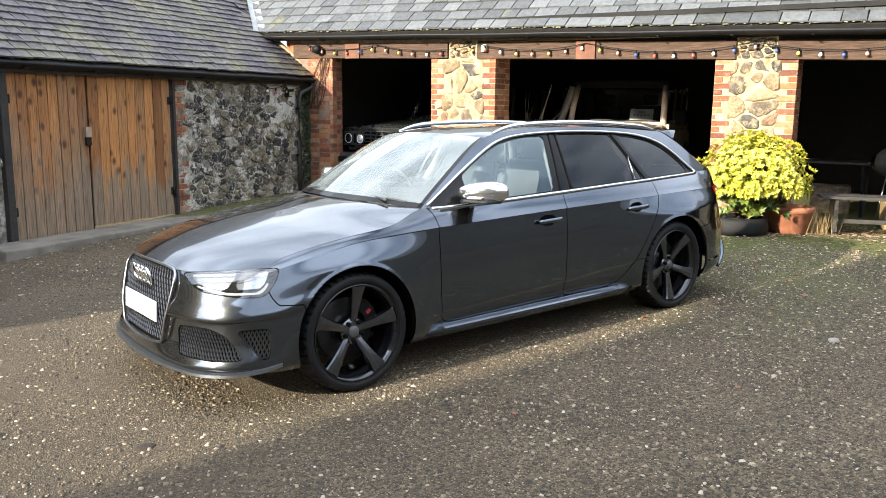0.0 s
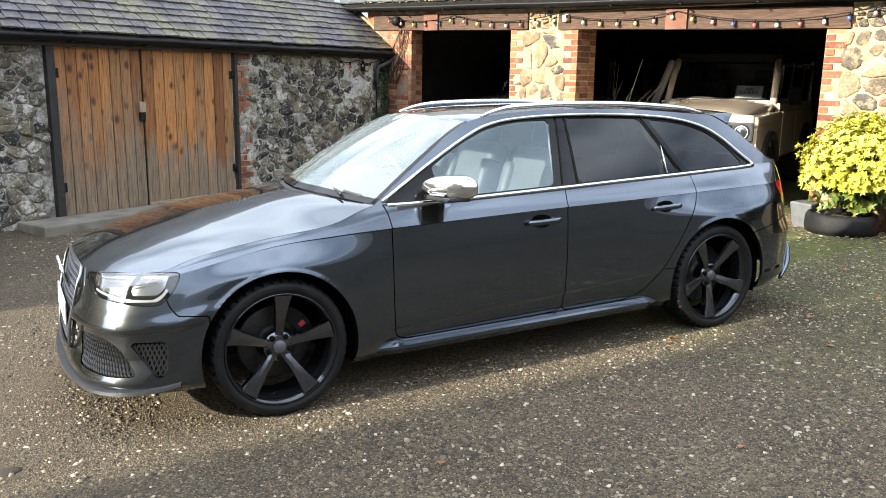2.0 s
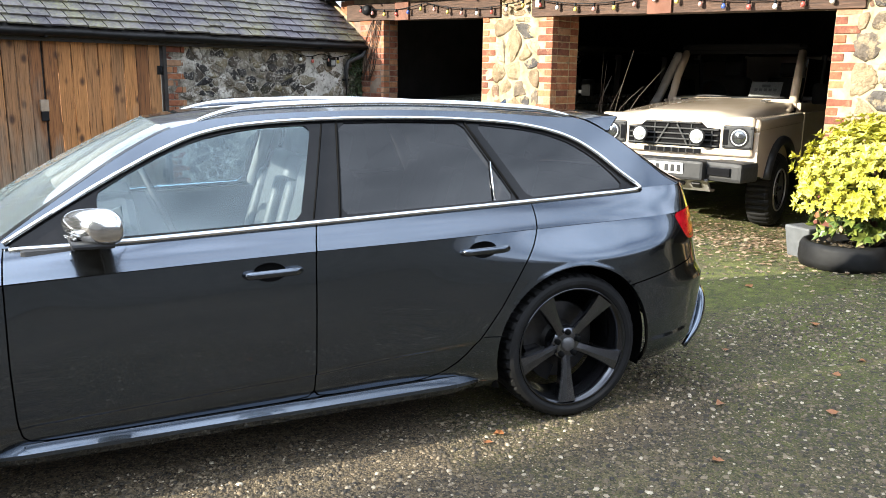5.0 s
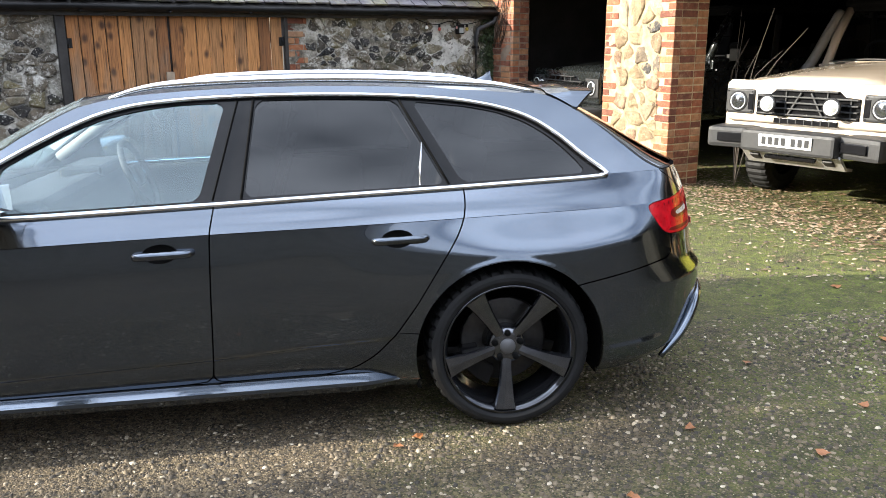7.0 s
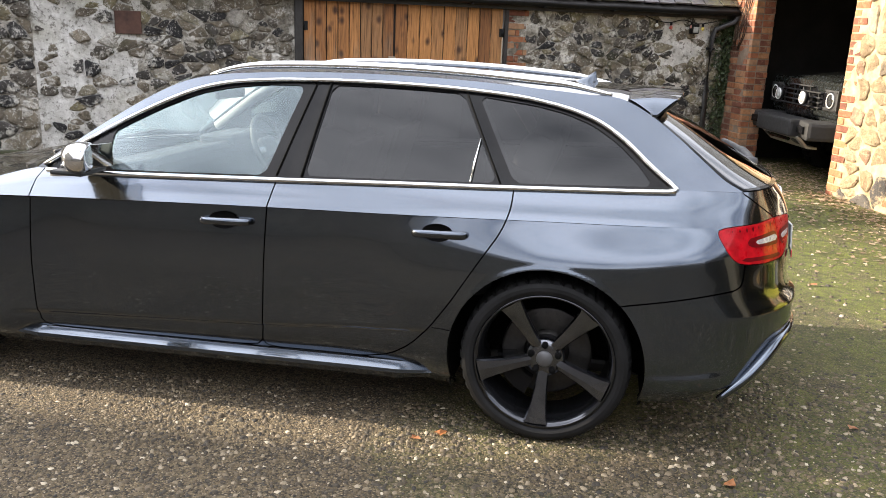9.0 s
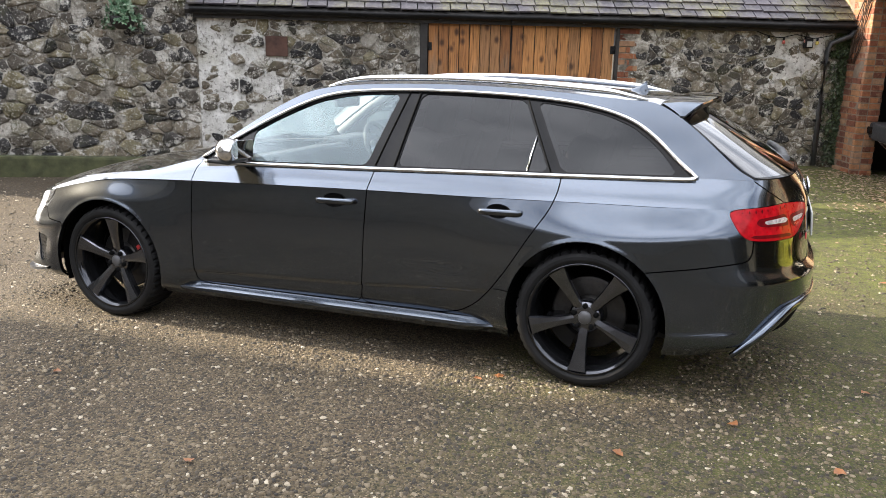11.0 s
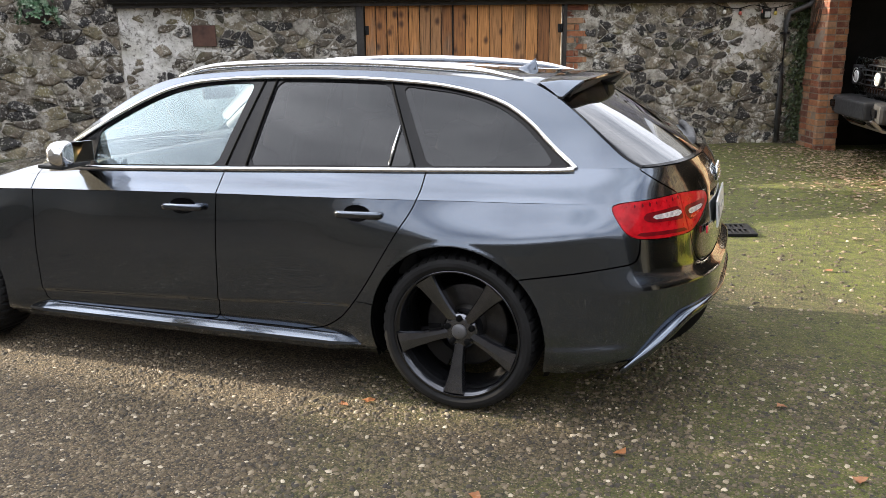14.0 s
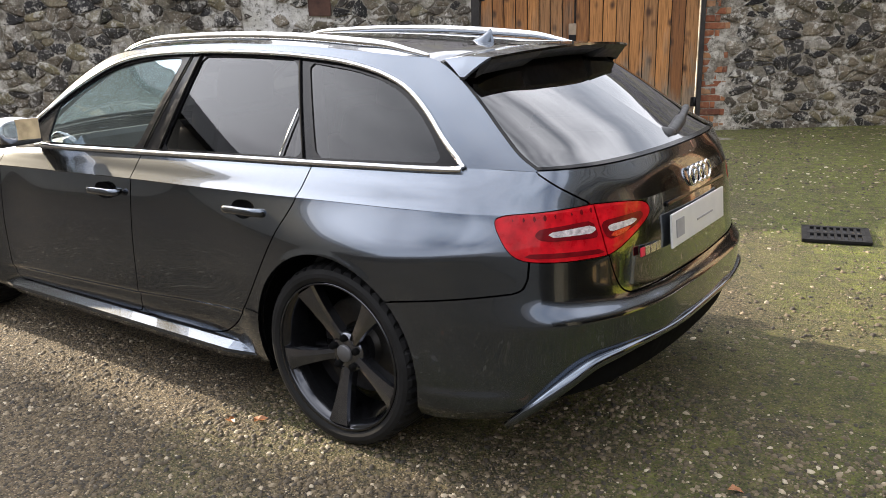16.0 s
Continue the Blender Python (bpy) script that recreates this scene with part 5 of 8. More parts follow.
    # bumpers, wings, tailgate, quarters
    fb, rest = lower.split(inside_of([(-1.2, .1), (-.33, .1), (-.33, .553), (-.46, .562), (-.485, .60), (-.505, .66), (-.52, .9), (-1.2, .9)], SIDE, 0))
    gate = inside_of([(2.80, 1.2), (2.80, 1.008), (2.888, .962), (3.051, .898), (3.105, .766), (3.133, .693), (3.165, .638), (3.218, .614), (4.2, .608), (4.2, 1.2)], TAIL, 1)
    tg_l, rest = rest.split(gate)
    rb, rest = rest.split(inside_of([(3.0, .1), (3.0, .583), (3.09, .597), (3.33, .633), (3.49, .657), (3.512, .668), (3.522, .70), (3.522, .90), (4.0, .90), (4.0, .1)], SIDE, 0))
    tg_u, upper = upper.split(gate)
    nose_top, upper = upper.split(inside_of([(-1.2, .5), (-.52, .5), (-.52, .9), (-1.2, .9)], SIDE, 0))
    front, rear = rest.keep(rest.v[:, 0] - 1.2), rest.keep(1.2 - rest.v[:, 0])
    front_u, rear_u = upper.keep(upper.v[:, 0] - 1.2), upper.keep(1.2 - upper.v[:, 0])
    both(fb.plus(nose_top)).make("front_bumper", PAINT, car)
    under, rb = rb.split(inside_of([(2.66, .10), (2.675, .235), (2.75, .307), (2.883, .376), (3.009, .428), (3.147, .450), (3.52, .453), (4.2, .453), (4.2, .10)], TAIL, 1), 0.0)
    both(under.pushed(-0.03)).make("diffuser", TRIM_BLACK, car, "black honeycomb rear diffuser", 0)
    both(rb).make("rear_bumper", PAINT, car)
    both(tg_l.plus(tg_u)).make("tailgate", PAINT, car)
    panel("front_wing", front.plus(front_u))

    # glasshouse sides with window openings
    nx, nz = 220, 34
    xs = np.linspace(.556, 3.50, nx)
    g = np.zeros((nz, nx, 3))
    for i, xx in enumerate(xs):
        zb, zt = belt_at(xx)[0][1], edge_at(xx)
        for j in range(nz):
            g[j, i] = flank(xx, zb + max(zt - zb, 0.0005) * j / (nz - 1))
    house = Skin.grid(g)
    sill = [(3.235, 1.003), (2.9, .9965), (2.65, .992), (2.2, .985), (1.7, .975), (1.2, .966), (.80, .958), (.62, .957)]
    dlo = DLO_TOP + sill
    opening, frame_skin = house.split(inside_of(dlo, SIDE, 1), 0.0)
    panes = {"front_window": [(.918, .972), (1.638, .985), (1.742, 1.338), (1.56, 1.337), (1.42, 1.322), (1.29, 1.297), (1.16, 1.251), (1.04, 1.194), (.95, 1.146), (.908, 1.122)],
             "rear_window": [(1.808, .990), (2.590, 1.001), (2.415, 1.326), (2.16, 1.339), (1.862, 1.343)],
             "quarter_window": [(2.655, 1.003), (3.178, 1.013), (3.12, 1.085), (3.04, 1.158), (2.94, 1.222), (2.83, 1.263), (2.71, 1.289), (2.480, 1.318)]}
    pane_skins = {}
    frame_black = opening
    for name, poly in panes.items():
        pane_skins[name], frame_black = frame_black.split(inside_of(poly, SIDE, 1), 0.0)
    panel("rear_quarter", rear.plus(rear_u).plus(frame_skin))
    panel("window_frame", frame_black.pushed(-0.004), "gloss black window frames", GLOSS_BLACK)
    for name, s in pane_skins.items():
        panel(name, s.pushed(-0.009), "" if name == "front_window" else "dark privacy glass", GLASS_SIDE if name == "front_window" else GLASS_DARK)
        for ob in made[name]:
            ob.visible_shadow = False
    # bright trim round the windows, in two runs
    for sy in (1, -1):
        run = [Vector(flank(px, pz)) + Vector((0, -0.0065, 0.002)) for px, pz in curve(np.array([(p[0], p[1]) for p in DLO_TOP + [(3.262, 1.004), (3.235, .995)]]), 90)]
        rod("window_trim", [(p.x, p.y * sy, p.z) for p in run], 0.0095, CHROME, car, "satin aluminium strip over the windows", 8)
        base = [Vector(flank(px, pz)) + Vector((0, -0.0075, 0)) for px, pz in curve(np.array([(p[0], p[1] - 0.006) for p in sill[::-1]] + [(3.258, .998)]), 70)]
        rod("window_trim", [(p.x, p.y * sy, p.z) for p in base], 0.0115, CHROME, car, "satin aluminium strip under the windows", 8)
        bar = [Vector(flank(2.486, 1.0)), Vector(flank(2.495, 1.08)), Vector(flank(2.507, 1.158))]
        for low_x, low_z, top_x, top_z, wide in ((1.690, .985, 1.792, 1.350, .0035), (1.797, .985, 1.853, 1.347, .005), (2.602, .999, 2.428, 1.330, .004)):
            gap = [Vector(flank(low_x + (top_x - low_x) * k / 6, low_z + (top_z - low_z) * k / 6)) for k in range(7)]
            rod("door_seal", [(p.x, (p.y - 0.0005) * sy, p.z) for p in gap], wide, MATT_BLACK, car, "black rubber seal", 6)
        rod("glass_divider", [(p.x, (p.y - 0.001) * sy, p.z) for p in bar], 0.004, CHROME, car, "thin bright divider bar", 6)

    # bonnet
    ref = chord(np.mean([np.array(r) for r in (ROW_MID, ROW_TORNADO)], 0))
    belt = lambda a, b, n: wrap(ROW_BELT, ref, np.linspace(ref[a], ref[b], n)) * (1, -1, 1)
    lead, side = belt(0, 4, 60), belt(4, 9, 90)
    centre = curve([(-.795, 0, .725), (-.70, 0, .768), (-.50, 0, .829), (-.2, 0, .893), (.1, 0, .943), (.335, 0, .978)], 90)
    rear_edge = curve([(.335, 0, .978), (.375, -.25, .974), (.46, -.52, .964), tuple(side[-1])], 60)
    rear_line = curve([(.335, 0, .978), (.375, -.25, .974), (.46, -.52, .964), tuple(side[-1])], 50)
    patch = coons(lead, rear_edge, centre, side)
    # two soft creases running back from the lamps
    v, u = np.linspace(0, 1, 90)[:, None], np.linspace(0, 1, 60)[None, :]
    patch[..., 2] += 0.012 * np.sin(np.pi * u) * np.sin(np.pi * np.clip(v, 0, 1))
    patch[:, -1] = 0.74 * patch[:, -1] + 0.26 * patch[:, -2]
    bonnet = Skin.grid(patch)
    bonnet.plus(bonnet.mirrored()).make("bonnet", PAINT, car)
    # windscreen, roof and rear glass share the roof edge
    edge = lambda a, b, n: np.array([flank(xx, edge_at(xx)) for xx in np.linspace(a, b, n)])
    ws_side, roof_side, rg_side = edge(.556, 1.20, 40), edge(1.20, 3.06, 80), edge(3.06, 3.50, 40)
    base = curve([(.375, 0, .985), (.41, -.25, .981), (.48, -.52, .969), tuple(ws_side[0])], 50)
    header = curve([(1.115, 0, 1.372), (1.13, -.25, 1.366), (1.165, -.45, 1.352), tuple(ws_side[-1])], 50)
    mid = curve([(.375, 0, .985), (.62, 0, 1.135), (.88, 0, 1.270), (1.115, 0, 1.372)], 40)
    screen = coons(base, header, mid, ws_side)
    glass = Skin.grid(screen)
    ws = glass.plus(glass.mirrored()).make("windscreen", GLASS_CLEAR, car, "clear windscreen", 0)
    ws.visible_shadow = False
    edge_l = Skin.grid(screen[:, -3:]).pushed(0.002)
    edge_b = Skin.grid(screen[:3]).pushed(0.002)
    both(edge_l.plus(edge_b)).make("windscreen_border", GLOSS_BLACK, car, "black windscreen border", 0)
    cowl = coons(rear_line - np.array((0, 0, .012)), base - np.array((0, 0, .008)), np.linspace(rear_line[0], base[0], 4) - np.array((0, 0, .01)), np.linspace(rear_line[-1], base[-1], 4) - np.array((0, 0, .01)))
    both(Skin.grid(cowl)).make("cowl", TRIM_BLACK, car, "black plastic scuttle panel", 0)
    tail = curve([(3.075, 0, 1.344), (3.072, -.25, 1.341), (3.066, -.42, 1.333), tuple(roof_side[-1])], 50)
    spine = curve([(1.115, 0, 1.372), (1.35, 0, 1.399), (1.75, 0, 1.412), (2.2, 0, 1.406), (2.65, 0, 1.381), (3.075, 0, 1.344)], 80)
    top = coons(header, tail, spine, roof_side)
    roof = Skin.grid(top)
    roof.plus(roof.mirrored()).make("roof", PAINT, car)
    both(Skin.grid(top, True).pushed(0.03)).make("headliner", HEADLINER, car, "grey headliner", 0)
    g_base = belt(21, 17, 50) + np.array((0, 0, .004))
    g_base[-1] = rg_side[-1]
    g_mid = curve([(3.075, 0, 1.344), (3.25, 0, 1.262), (3.48, 0, 1.13), tuple(g_base[0])], 40)
    rear_glass = Skin.grid(coons(tail, g_base, g_mid, rg_side))
    rg = rear_glass.plus(rear_glass.mirrored()).make("rear_screen", GLASS_REAR, car, "dark rear screen", 0)
    rg.visible_shadow = False
    eg = coons(tail, g_base, g_mid, rg_side)
    both(Skin.grid(eg[:, -2:]).plus(Skin.grid(eg[-2:])).plus(Skin.grid(eg[:5])).pushed(0.002)).make("rear_screen_border", GLOSS_BLACK, car, "black rear screen border", 0)
    build_car_details(car, made, hl_l.plus(hl_u), tl_l.plus(tl_u), back.plus(back_u), intake_a2, intake_b2)
    build_wheels(car)
    build_cabin(car)
    return car


def mirror_y(points, sy):
    return [(p[0], p[1] * sy, p[2]) for p in points]


def mesh_net(name, skin, parent, pick, step, material, thick=0.0035, drop=-0.012, skew=0.5):
    """A woven honeycomb-like net laid over a skin: thin crossing bars that follow it."""
    from_v = skin.pushed(drop).v
    a, b = pick(from_v)
    a0, a1, b0, b1 = a.min(), a.max(), b.min(), b.max()
    verts, faces = [], []
    tree_pts = np.stack([a, b], 1)

    def place(p, q):
        d = (tree_pts[:, 0] - p) ** 2 + (tree_pts[:, 1] - q) ** 2
        near = np.argsort(d)[:14]
        if d[near[0]] > 0.016**2:
            return None
        w = 1 / (d[near] + 6e-5)
        return (from_v[near] * w[:, None]).sum(0) / w.sum()

    for way in (1, -1):
        c = -(b1 - b0) * skew
        while c < (a1 - a0) + (b1 - b0) * skew:
            run = []
            n = 26
            for i in range(n + 1):
                q = b0 + (b1 - b0) * i / n
                p = a0 + c + way * skew * (q - b0)
                spot = place(p, q)
                run.append(spot)
            for s, e in zip(run, run[1:]):
                if s is None or e is None:
                    continue
                k = len(verts)
                d = e - s
                side = np.cross(d, (1, 0.3, 0))
                side = side / (np.linalg.norm(side) + 1e-9) * thick
                fwd = np.array((-0.006, 0, 0))
                verts += [s - side, s + side, e + side, e - side, s + fwd, e + fwd]
                faces += [(k, k + 4, k + 5, k + 3), (k + 4, k + 1, k + 2, k + 5)]
            c += step
    return mesh_ob(name, verts, faces, material, parent, "", False)


def ring_torus(name, center, major, minor, axis_m, material, parent, label=""):
    verts, faces = [], []
    n, k = 28, 8
    for i in range(n):
        t = 2 * math.pi * i / n
        for j in range(k):
            s = 2 * math.pi * j / k
            r = major + minor * math.cos(s)
            verts.append(axis_m @ Vector((r * math.cos(t), minor * math.sin(s), r * math.sin(t))) + Vector(center))
    for i in range(n):
        for j in range(k):
            a, b = (i + 1) % n, (j + 1) % k
            faces.append((i * k + j, a * k + j, a * k + b, i * k + b))
    return mesh_ob(name, verts, faces, material, parent, label)


def build_car_details(car, made, head, tail, grille, intake_a, intake_b):
    # --- door handles on their recesses ---
    for key, hx, hz in (("front_door", 1.505, .802), ("rear_door", 2.393, .809)):
        for door, sy in zip(made[key], (1, -1)):
            y = -0.858 * sy
            bowl = Skin.grid(np.array([[(hx + 0.062 * math.cos(t) * r - 0.012, y + sy * (0.0035 - 0.016 * (1 - r * r)) * -1 - sy * 0.002, hz + 0.036 * math.sin(t) * r + 0.004) for t in np.linspace(0, 2 * math.pi, 25)] for r in np.linspace(1, 0.05, 7)]), sy < 0)
            bowl.make("handle_recess", MATT_BLACK, door, "dark handle recess", 0)
            grip = [(hx - .108, y - sy * .004, hz - .001), (hx - .095, y - sy * .022, hz + .001), (hx - .04, y - sy * .030, hz + .003), (hx + .03, y - sy * .031, hz + .004), (hx + .085, y - sy * .024, hz + .004), (hx + .108, y - sy * .006, hz + .003)]
            rod("door_handle", curve(grip, 18), [0.010] + [0.0155] * 16 + [0.011], PAINT, door, "body-coloured bar handle", 10, flat=0.75)
    # --- side skirts ---
    for sy in (1, -1):
        sec = [(-.800, .175), (-.872, .205), (-.896, .236), (-.893, .250), (-.858, .272), (-.80, .275)]
        verts, faces = [], []
        xs = np.linspace(.40, 2.40, 90)
        for i, xx in enumerate(xs):
            t = min(1.0, (xx - .40) / .20, (2.40 - xx) / .16)
            t = max(0.0, t) ** 0.6
            for y, z in sec:
                verts.append((xx, (y * (0.93 + 0.07 * t)) * sy, 0.236 + (z - 0.236) * (0.3 + 0.7 * t)))
        n = len(sec)
        for i in range(len(xs) - 1):
            for k in range(n):
                q = (k + 1) % n
                f = (i * n + k, i * n + q, (i + 1) * n + q, (i + 1) * n + k)
                faces.append(f if sy > 0 else f[::-1])
        faces += [tuple(range(n))[::-1], tuple(range((len(xs) - 1) * n, len(xs) * n))]
        mesh_ob("side_skirt", verts, faces, PAINT, car, "", False)
    for sy in (1, -1):
        rod("sill_seam", [(x, -y * sy, z) for x, y, z in ((2.372, .8895, .438), (2.41, .8925, .437), (2.455, .8985, .434))], 0.0022, MATT_BLACK, car, "dark panel seam", 6)
    # --- front splitter lip ---
    lip = curve([(-.47, -.905, .262), (-.56, -.888, .245), (-.70, -.826, .232), (-.80, -.71, .226), (-.868, -.50, .224), (-.90, -.30, .224), (-.912, 0, .224)], 40)
    full = np.r_[lip, (lip * (1, -1, 1))[::-1][1:]]
    verts, faces = [], []
    for i, p in enumerate(full):
        d = np.array((p[0] + 0.1, p[1], 0))
        d = d / np.linalg.norm(d)
        for a, z in ((0.012, 0.004), (0.016, -0.010), (-0.10, -0.022), (-0.10, 0.02)):
            verts.append((p[0] + d[0] * a, p[1] + d[1] * a * 0.7, p[2] + z))
    n = 4
    for i in range(len(full) - 1):
        for k in range(n):
            q = (k + 1) % n
            faces.append((i * n + k, i * n + q, (i + 1) * n + q, (i + 1) * n + k))
    mesh_ob("front_splitter", verts, faces, plain("splitter_grey", (0.07, 0.073, 0.08), 0.35, 0.7, vary=0.1), car, "satin grey front splitter lip", False)
    # --- grille: frame, backing and honeycomb net ---
    gfull = grille.plus(grille.mirrored())
    shell = gfull.pushed(-0.02).make("grille", MATT_BLACK, car, "black honeycomb single-frame grille", 0)
    out = rounded(GRILLE, 1)
    half = [p for p in out if p[0] > -1e-6]
    order = sorted(half, key=lambda p: math.atan2(p[1] - .52, p[0]), reverse=True)
    loop = [(p[0], p[1]) for p in order] + [(-p[0], p[1]) for p in order[::-1]]
    depth = lambda y, z: float(np.interp(z, [.322, .35, .46, .58, .66, .725], [-.893, -.889, -.882, -.854, -.832, -.80])) + 0.30 * y * y * 0.45
    rod("grille_frame", [(depth(y, z) - 0.004, y, z) for y, z in curve(np.array(loop + [loop[0]]), 110)[:-1]], 0.0075, plain("grille_frame_alloy", (0.34, 0.345, 0.355), 0.28, 1.0), shell, "satin aluminium grille surround", 8, True)
    verts, faces = [], []
    in_frame = inside_of(GRILLE, FRONT, 1)
    for way in (1, -1):
        for c in np.arange(-.60, .601, .034):
            zs = np.linspace(.325, .72, 40)
            ys = c + way * .62 * (zs - .52)
            keep = in_frame(np.stack([0 * zs, ys, zs], 1)) < -.004
            for i in range(39):
                if keep[i] and keep[i + 1]:
                    p, q = (np.array((depth(y, z) + .012, y, z)) for y, z in ((ys[i], zs[i]), (ys[i + 1], zs[i + 1])))
                    side, k = np.array((0, .0016, -way * .0010)), len(verts)
                    verts += [p - side, p + side, q + side, q - side, p + (-.006, 0, 0), q + (-.006, 0, 0)]
                    faces += [(k, k + 4, k + 5, k + 3), (k + 4, k + 1, k + 2, k + 5)]
    mesh_ob("honeycomb", verts, faces, plain("net_gloss", (0.09, 0.09, 0.095), 0.3, 0.8), shell, "bright woven grille net", False)
    # emblem of four linked rings
    turn = Matrix.Rotation(radians(90), 3, "Z")
    for i, y in enumerate((-.102, -.034, .034, .102)):
        ring_torus("emblem_ring", (-.862, y * 1.0 - .015, .655), .047, .0085, Matrix.Rotation(radians(-14), 3, "Y") @ turn, CHROME, shell, "chrome emblem ring")
    # plates
    plate = box("number_plate", (.008, .52, .112), pose(-.878, 0, .482, 0, 4, 0), WHITE_PLATE, car, 0.003, "blank white front number plate")
    box("plate_print", (.002, .045, .06), pose(-.8835, -.20, .484, 0, 4, 0), GREY_INK, plate, 0, "grey printed block")
    box("plate_print", (.002, .17, .006), pose(-.8835, .05, .476, 0, 4, 0), GREY_INK, plate, 0, "thin grey printed bar")
    # --- lower intakes ---
    for s, nm in ((intake_a, "lower_intake"), (intake_b, "lower_intake")):
        for k in (s, s.mirrored()):
            hole = k.pushed(-0.020).make(nm, MATT_BLACK, car, "black honeycomb lower intake", 0)
            mesh_net("honeycomb", k, hole, lambda v: (np.abs(v[:, 1]) + v[:, 0], v[:, 2]), 0.026, plain("net_satin", (0.022, 0.022, 0.023), 0.35, 0.5), 0.0024, -0.012, 0.6)
    # --- headlights ---
    for s, sy in ((head, 1), (head.mirrored(), -1)):
        lamp = s.pushed(-0.038).make("headlight", plain("lamp_housing", (0.025, 0.025, 0.028), 0.3, 0.3), car, "clear headlight with silver reflectors", 0.0)
        cover = s.make("lens", make_glass("headlight_lens", (0.93, 0.94, 0.95)), lamp, "clear lens", 0)
        cover.visible_shadow = False
        inner = s.pushed(-0.024)
        for poly, mat, lab in (([(-.29, .702), (.03, .720), (.10, .715), (.05, .642), (-.13, .650), (-.25, .670)], CLEAR_LENS, "bright main reflector"),
                               ([(.13, .724), (.33, .737), (.30, .650), (.11, .645)], CLEAR_LENS, "bright side reflector"),
                               ([(-.22, .655), (.05, .630), (.28, .630), (.335, .690), (.348, .690), (.30, .621), (.04, .619), (-.20, .645)], plain("light_guide", (0.36, 0.37, 0.39), 0.2), "white light guide strip")):
            piece, _ = inner.split(inside_of(poly, NOSE, 1), 0.0)
            if piece.f:
                piece.pushed(0.006).make("reflector", mat, lamp, lab)
        for cx, cw, cz, r in ((-.640, -.585, .685, .034), (-.535, -.705, .695, .032)):
            ball = revolve("projector", [(0.001, -0.02), (r * .5, -0.018), (r * .85, -0.008), (r, 0.004), (r * 1.15, 0.006), (r * 1.2, 0.02)], CLEAR_LENS, lamp, Matrix.Translation((cx, cw * sy, cz)) @ Matrix.Rotation(radians(-38 * sy), 4, "Z") @ Matrix.Rotation(radians(0 if sy > 0 else 180), 4, "Z"), "round projector", 20)
    for sy in (1, -1):
        box("washer_cover", (.004, .075, .050), pose(-.733, -.688 * sy, .552, 0, 2, 37 * sy), PAINT, car, 0.001, "headlight washer flap")
        rod("parking_sensor", [(-.655, -.772 * sy, .555), (-.668, -.785 * sy, .555)], 0.010, PAINT, car, "", 12)
    # --- tail lamps ---
    for s in (tail, tail.mirrored()):
        outer, inner = s.split(inside_of([(2.4, .6), (3.155, .6), (3.105, .75), (3.05, .905), (3.03, .96), (2.4, .96)], TAIL, 0), 0.003)
        lamp = outer.make("tail_light", RED_LENS, car, "red wraparound tail lamp", 0.02)
        inner.make("inner_lens", RED_LENS, lamp, "red lens on the tailgate", 0.02)
        for poly, mat, lab in (([(2.70, .774), (3.085, .768), (3.093, .754), (2.76, .758)], RED_DARK, "dark red lower band"),
                               ([(2.79, .842), (3.04, .856), (3.066, .812), (3.06, .802), (2.83, .806), (2.78, .815)], RED_DARK, "dark red inner housing"),
                               ([(3.075, .848), (3.30, .858), (3.315, .842), (3.26, .815), (3.13, .790), (3.10, .800)], RED_DARK, "dark red inner housing"),
                               ([(2.83, .831), (3.045, .842), (3.057, .818), (2.845, .816)], LAMP_STRIP, "clear indicator strip"),
                               ([(3.105, .834), (3.285, .841), (3.255, .824), (3.118, .812)], LAMP_STRIP, "clear inner strip"),
                               ([(3.118, .810), (3.25, .822), (3.20, .803), (3.135, .794)], AMBER, "amber inner strip")):
            piece, _ = s.split(inside_of(poly, TAIL, 1), 0.0)
            if piece.f:
                piece.pushed(0.0024 if mat in (LAMP_STRIP, AMBER) else 0.0012).make("lamp_band", mat, lamp, lab, 0)
        for k in range(9):
            u = 2.70 + .041 * k
            dot, _ = s.split(inside_of([(u + .010 * math.cos(t) + .006, .868 + .010 * math.sin(t) + .002 * k) for t in np.linspace(0, 2 * math.pi, 9)[:-1]], TAIL, 0), 0.0)
            if dot.f:
                dot.pushed(0.0016).make("light_dot", RED_DARK, lamp, "small dark red light dot", 0)
    # --- roof rails ---
    for sy in (1, -1):
        line = []
        for i, xx in enumerate(np.linspace(1.30, 3.0, 40)):
            p = Vector(flank(xx, edge_at(xx)))
            t = min(1, (xx - 1.30) / .22, (3.0 - xx) / .22)
            line.append((p.x, (p.y + 0.012) * sy, p.z + 0.004 + 0.026 * math.sin(max(0, t) * math.pi / 2)))
        rod("roof_rail", line, [0.008 + 0.009 * min(1, i / 6, (39 - i) / 6) for i in range(40)], CHROME, car, "satin aluminium roof rail", 10, flat=1.25)
    # --- spoiler ---
    verts, faces = [], []
    ys = np.r_[np.linspace(-.572, -.53, 9)[:-1], np.linspace(-.53, .53, 37), np.linspace(.53, .572, 9)[1:]]
    for y in ys:
        m, e = min(abs(y) / .53, 1.0), max(0.0, (abs(y) - .53) / .042)
        x_f, z_f = 3.066 + .090 * e, 1.346 - .026 * m * m - .052 * e**1.2
        x_r, z_r = 3.300 - .050 * m * m - .075 * e, 1.348 - .020 * m * m - .060 * e**1.2
        verts += [(x_f, y, z_f + .002), ((x_f + x_r) / 2, y, (z_f + z_r) / 2 + .007 * (1 - e)), (x_r, y, z_r), (x_r + .001, y, z_r - .008), (x_r - .05 * (1 - e) - .01, y, z_r - .020 + .008 * e), (x_f + .045 * (1 - e), y, z_f - .030 + .02 * e)]
    n = 6
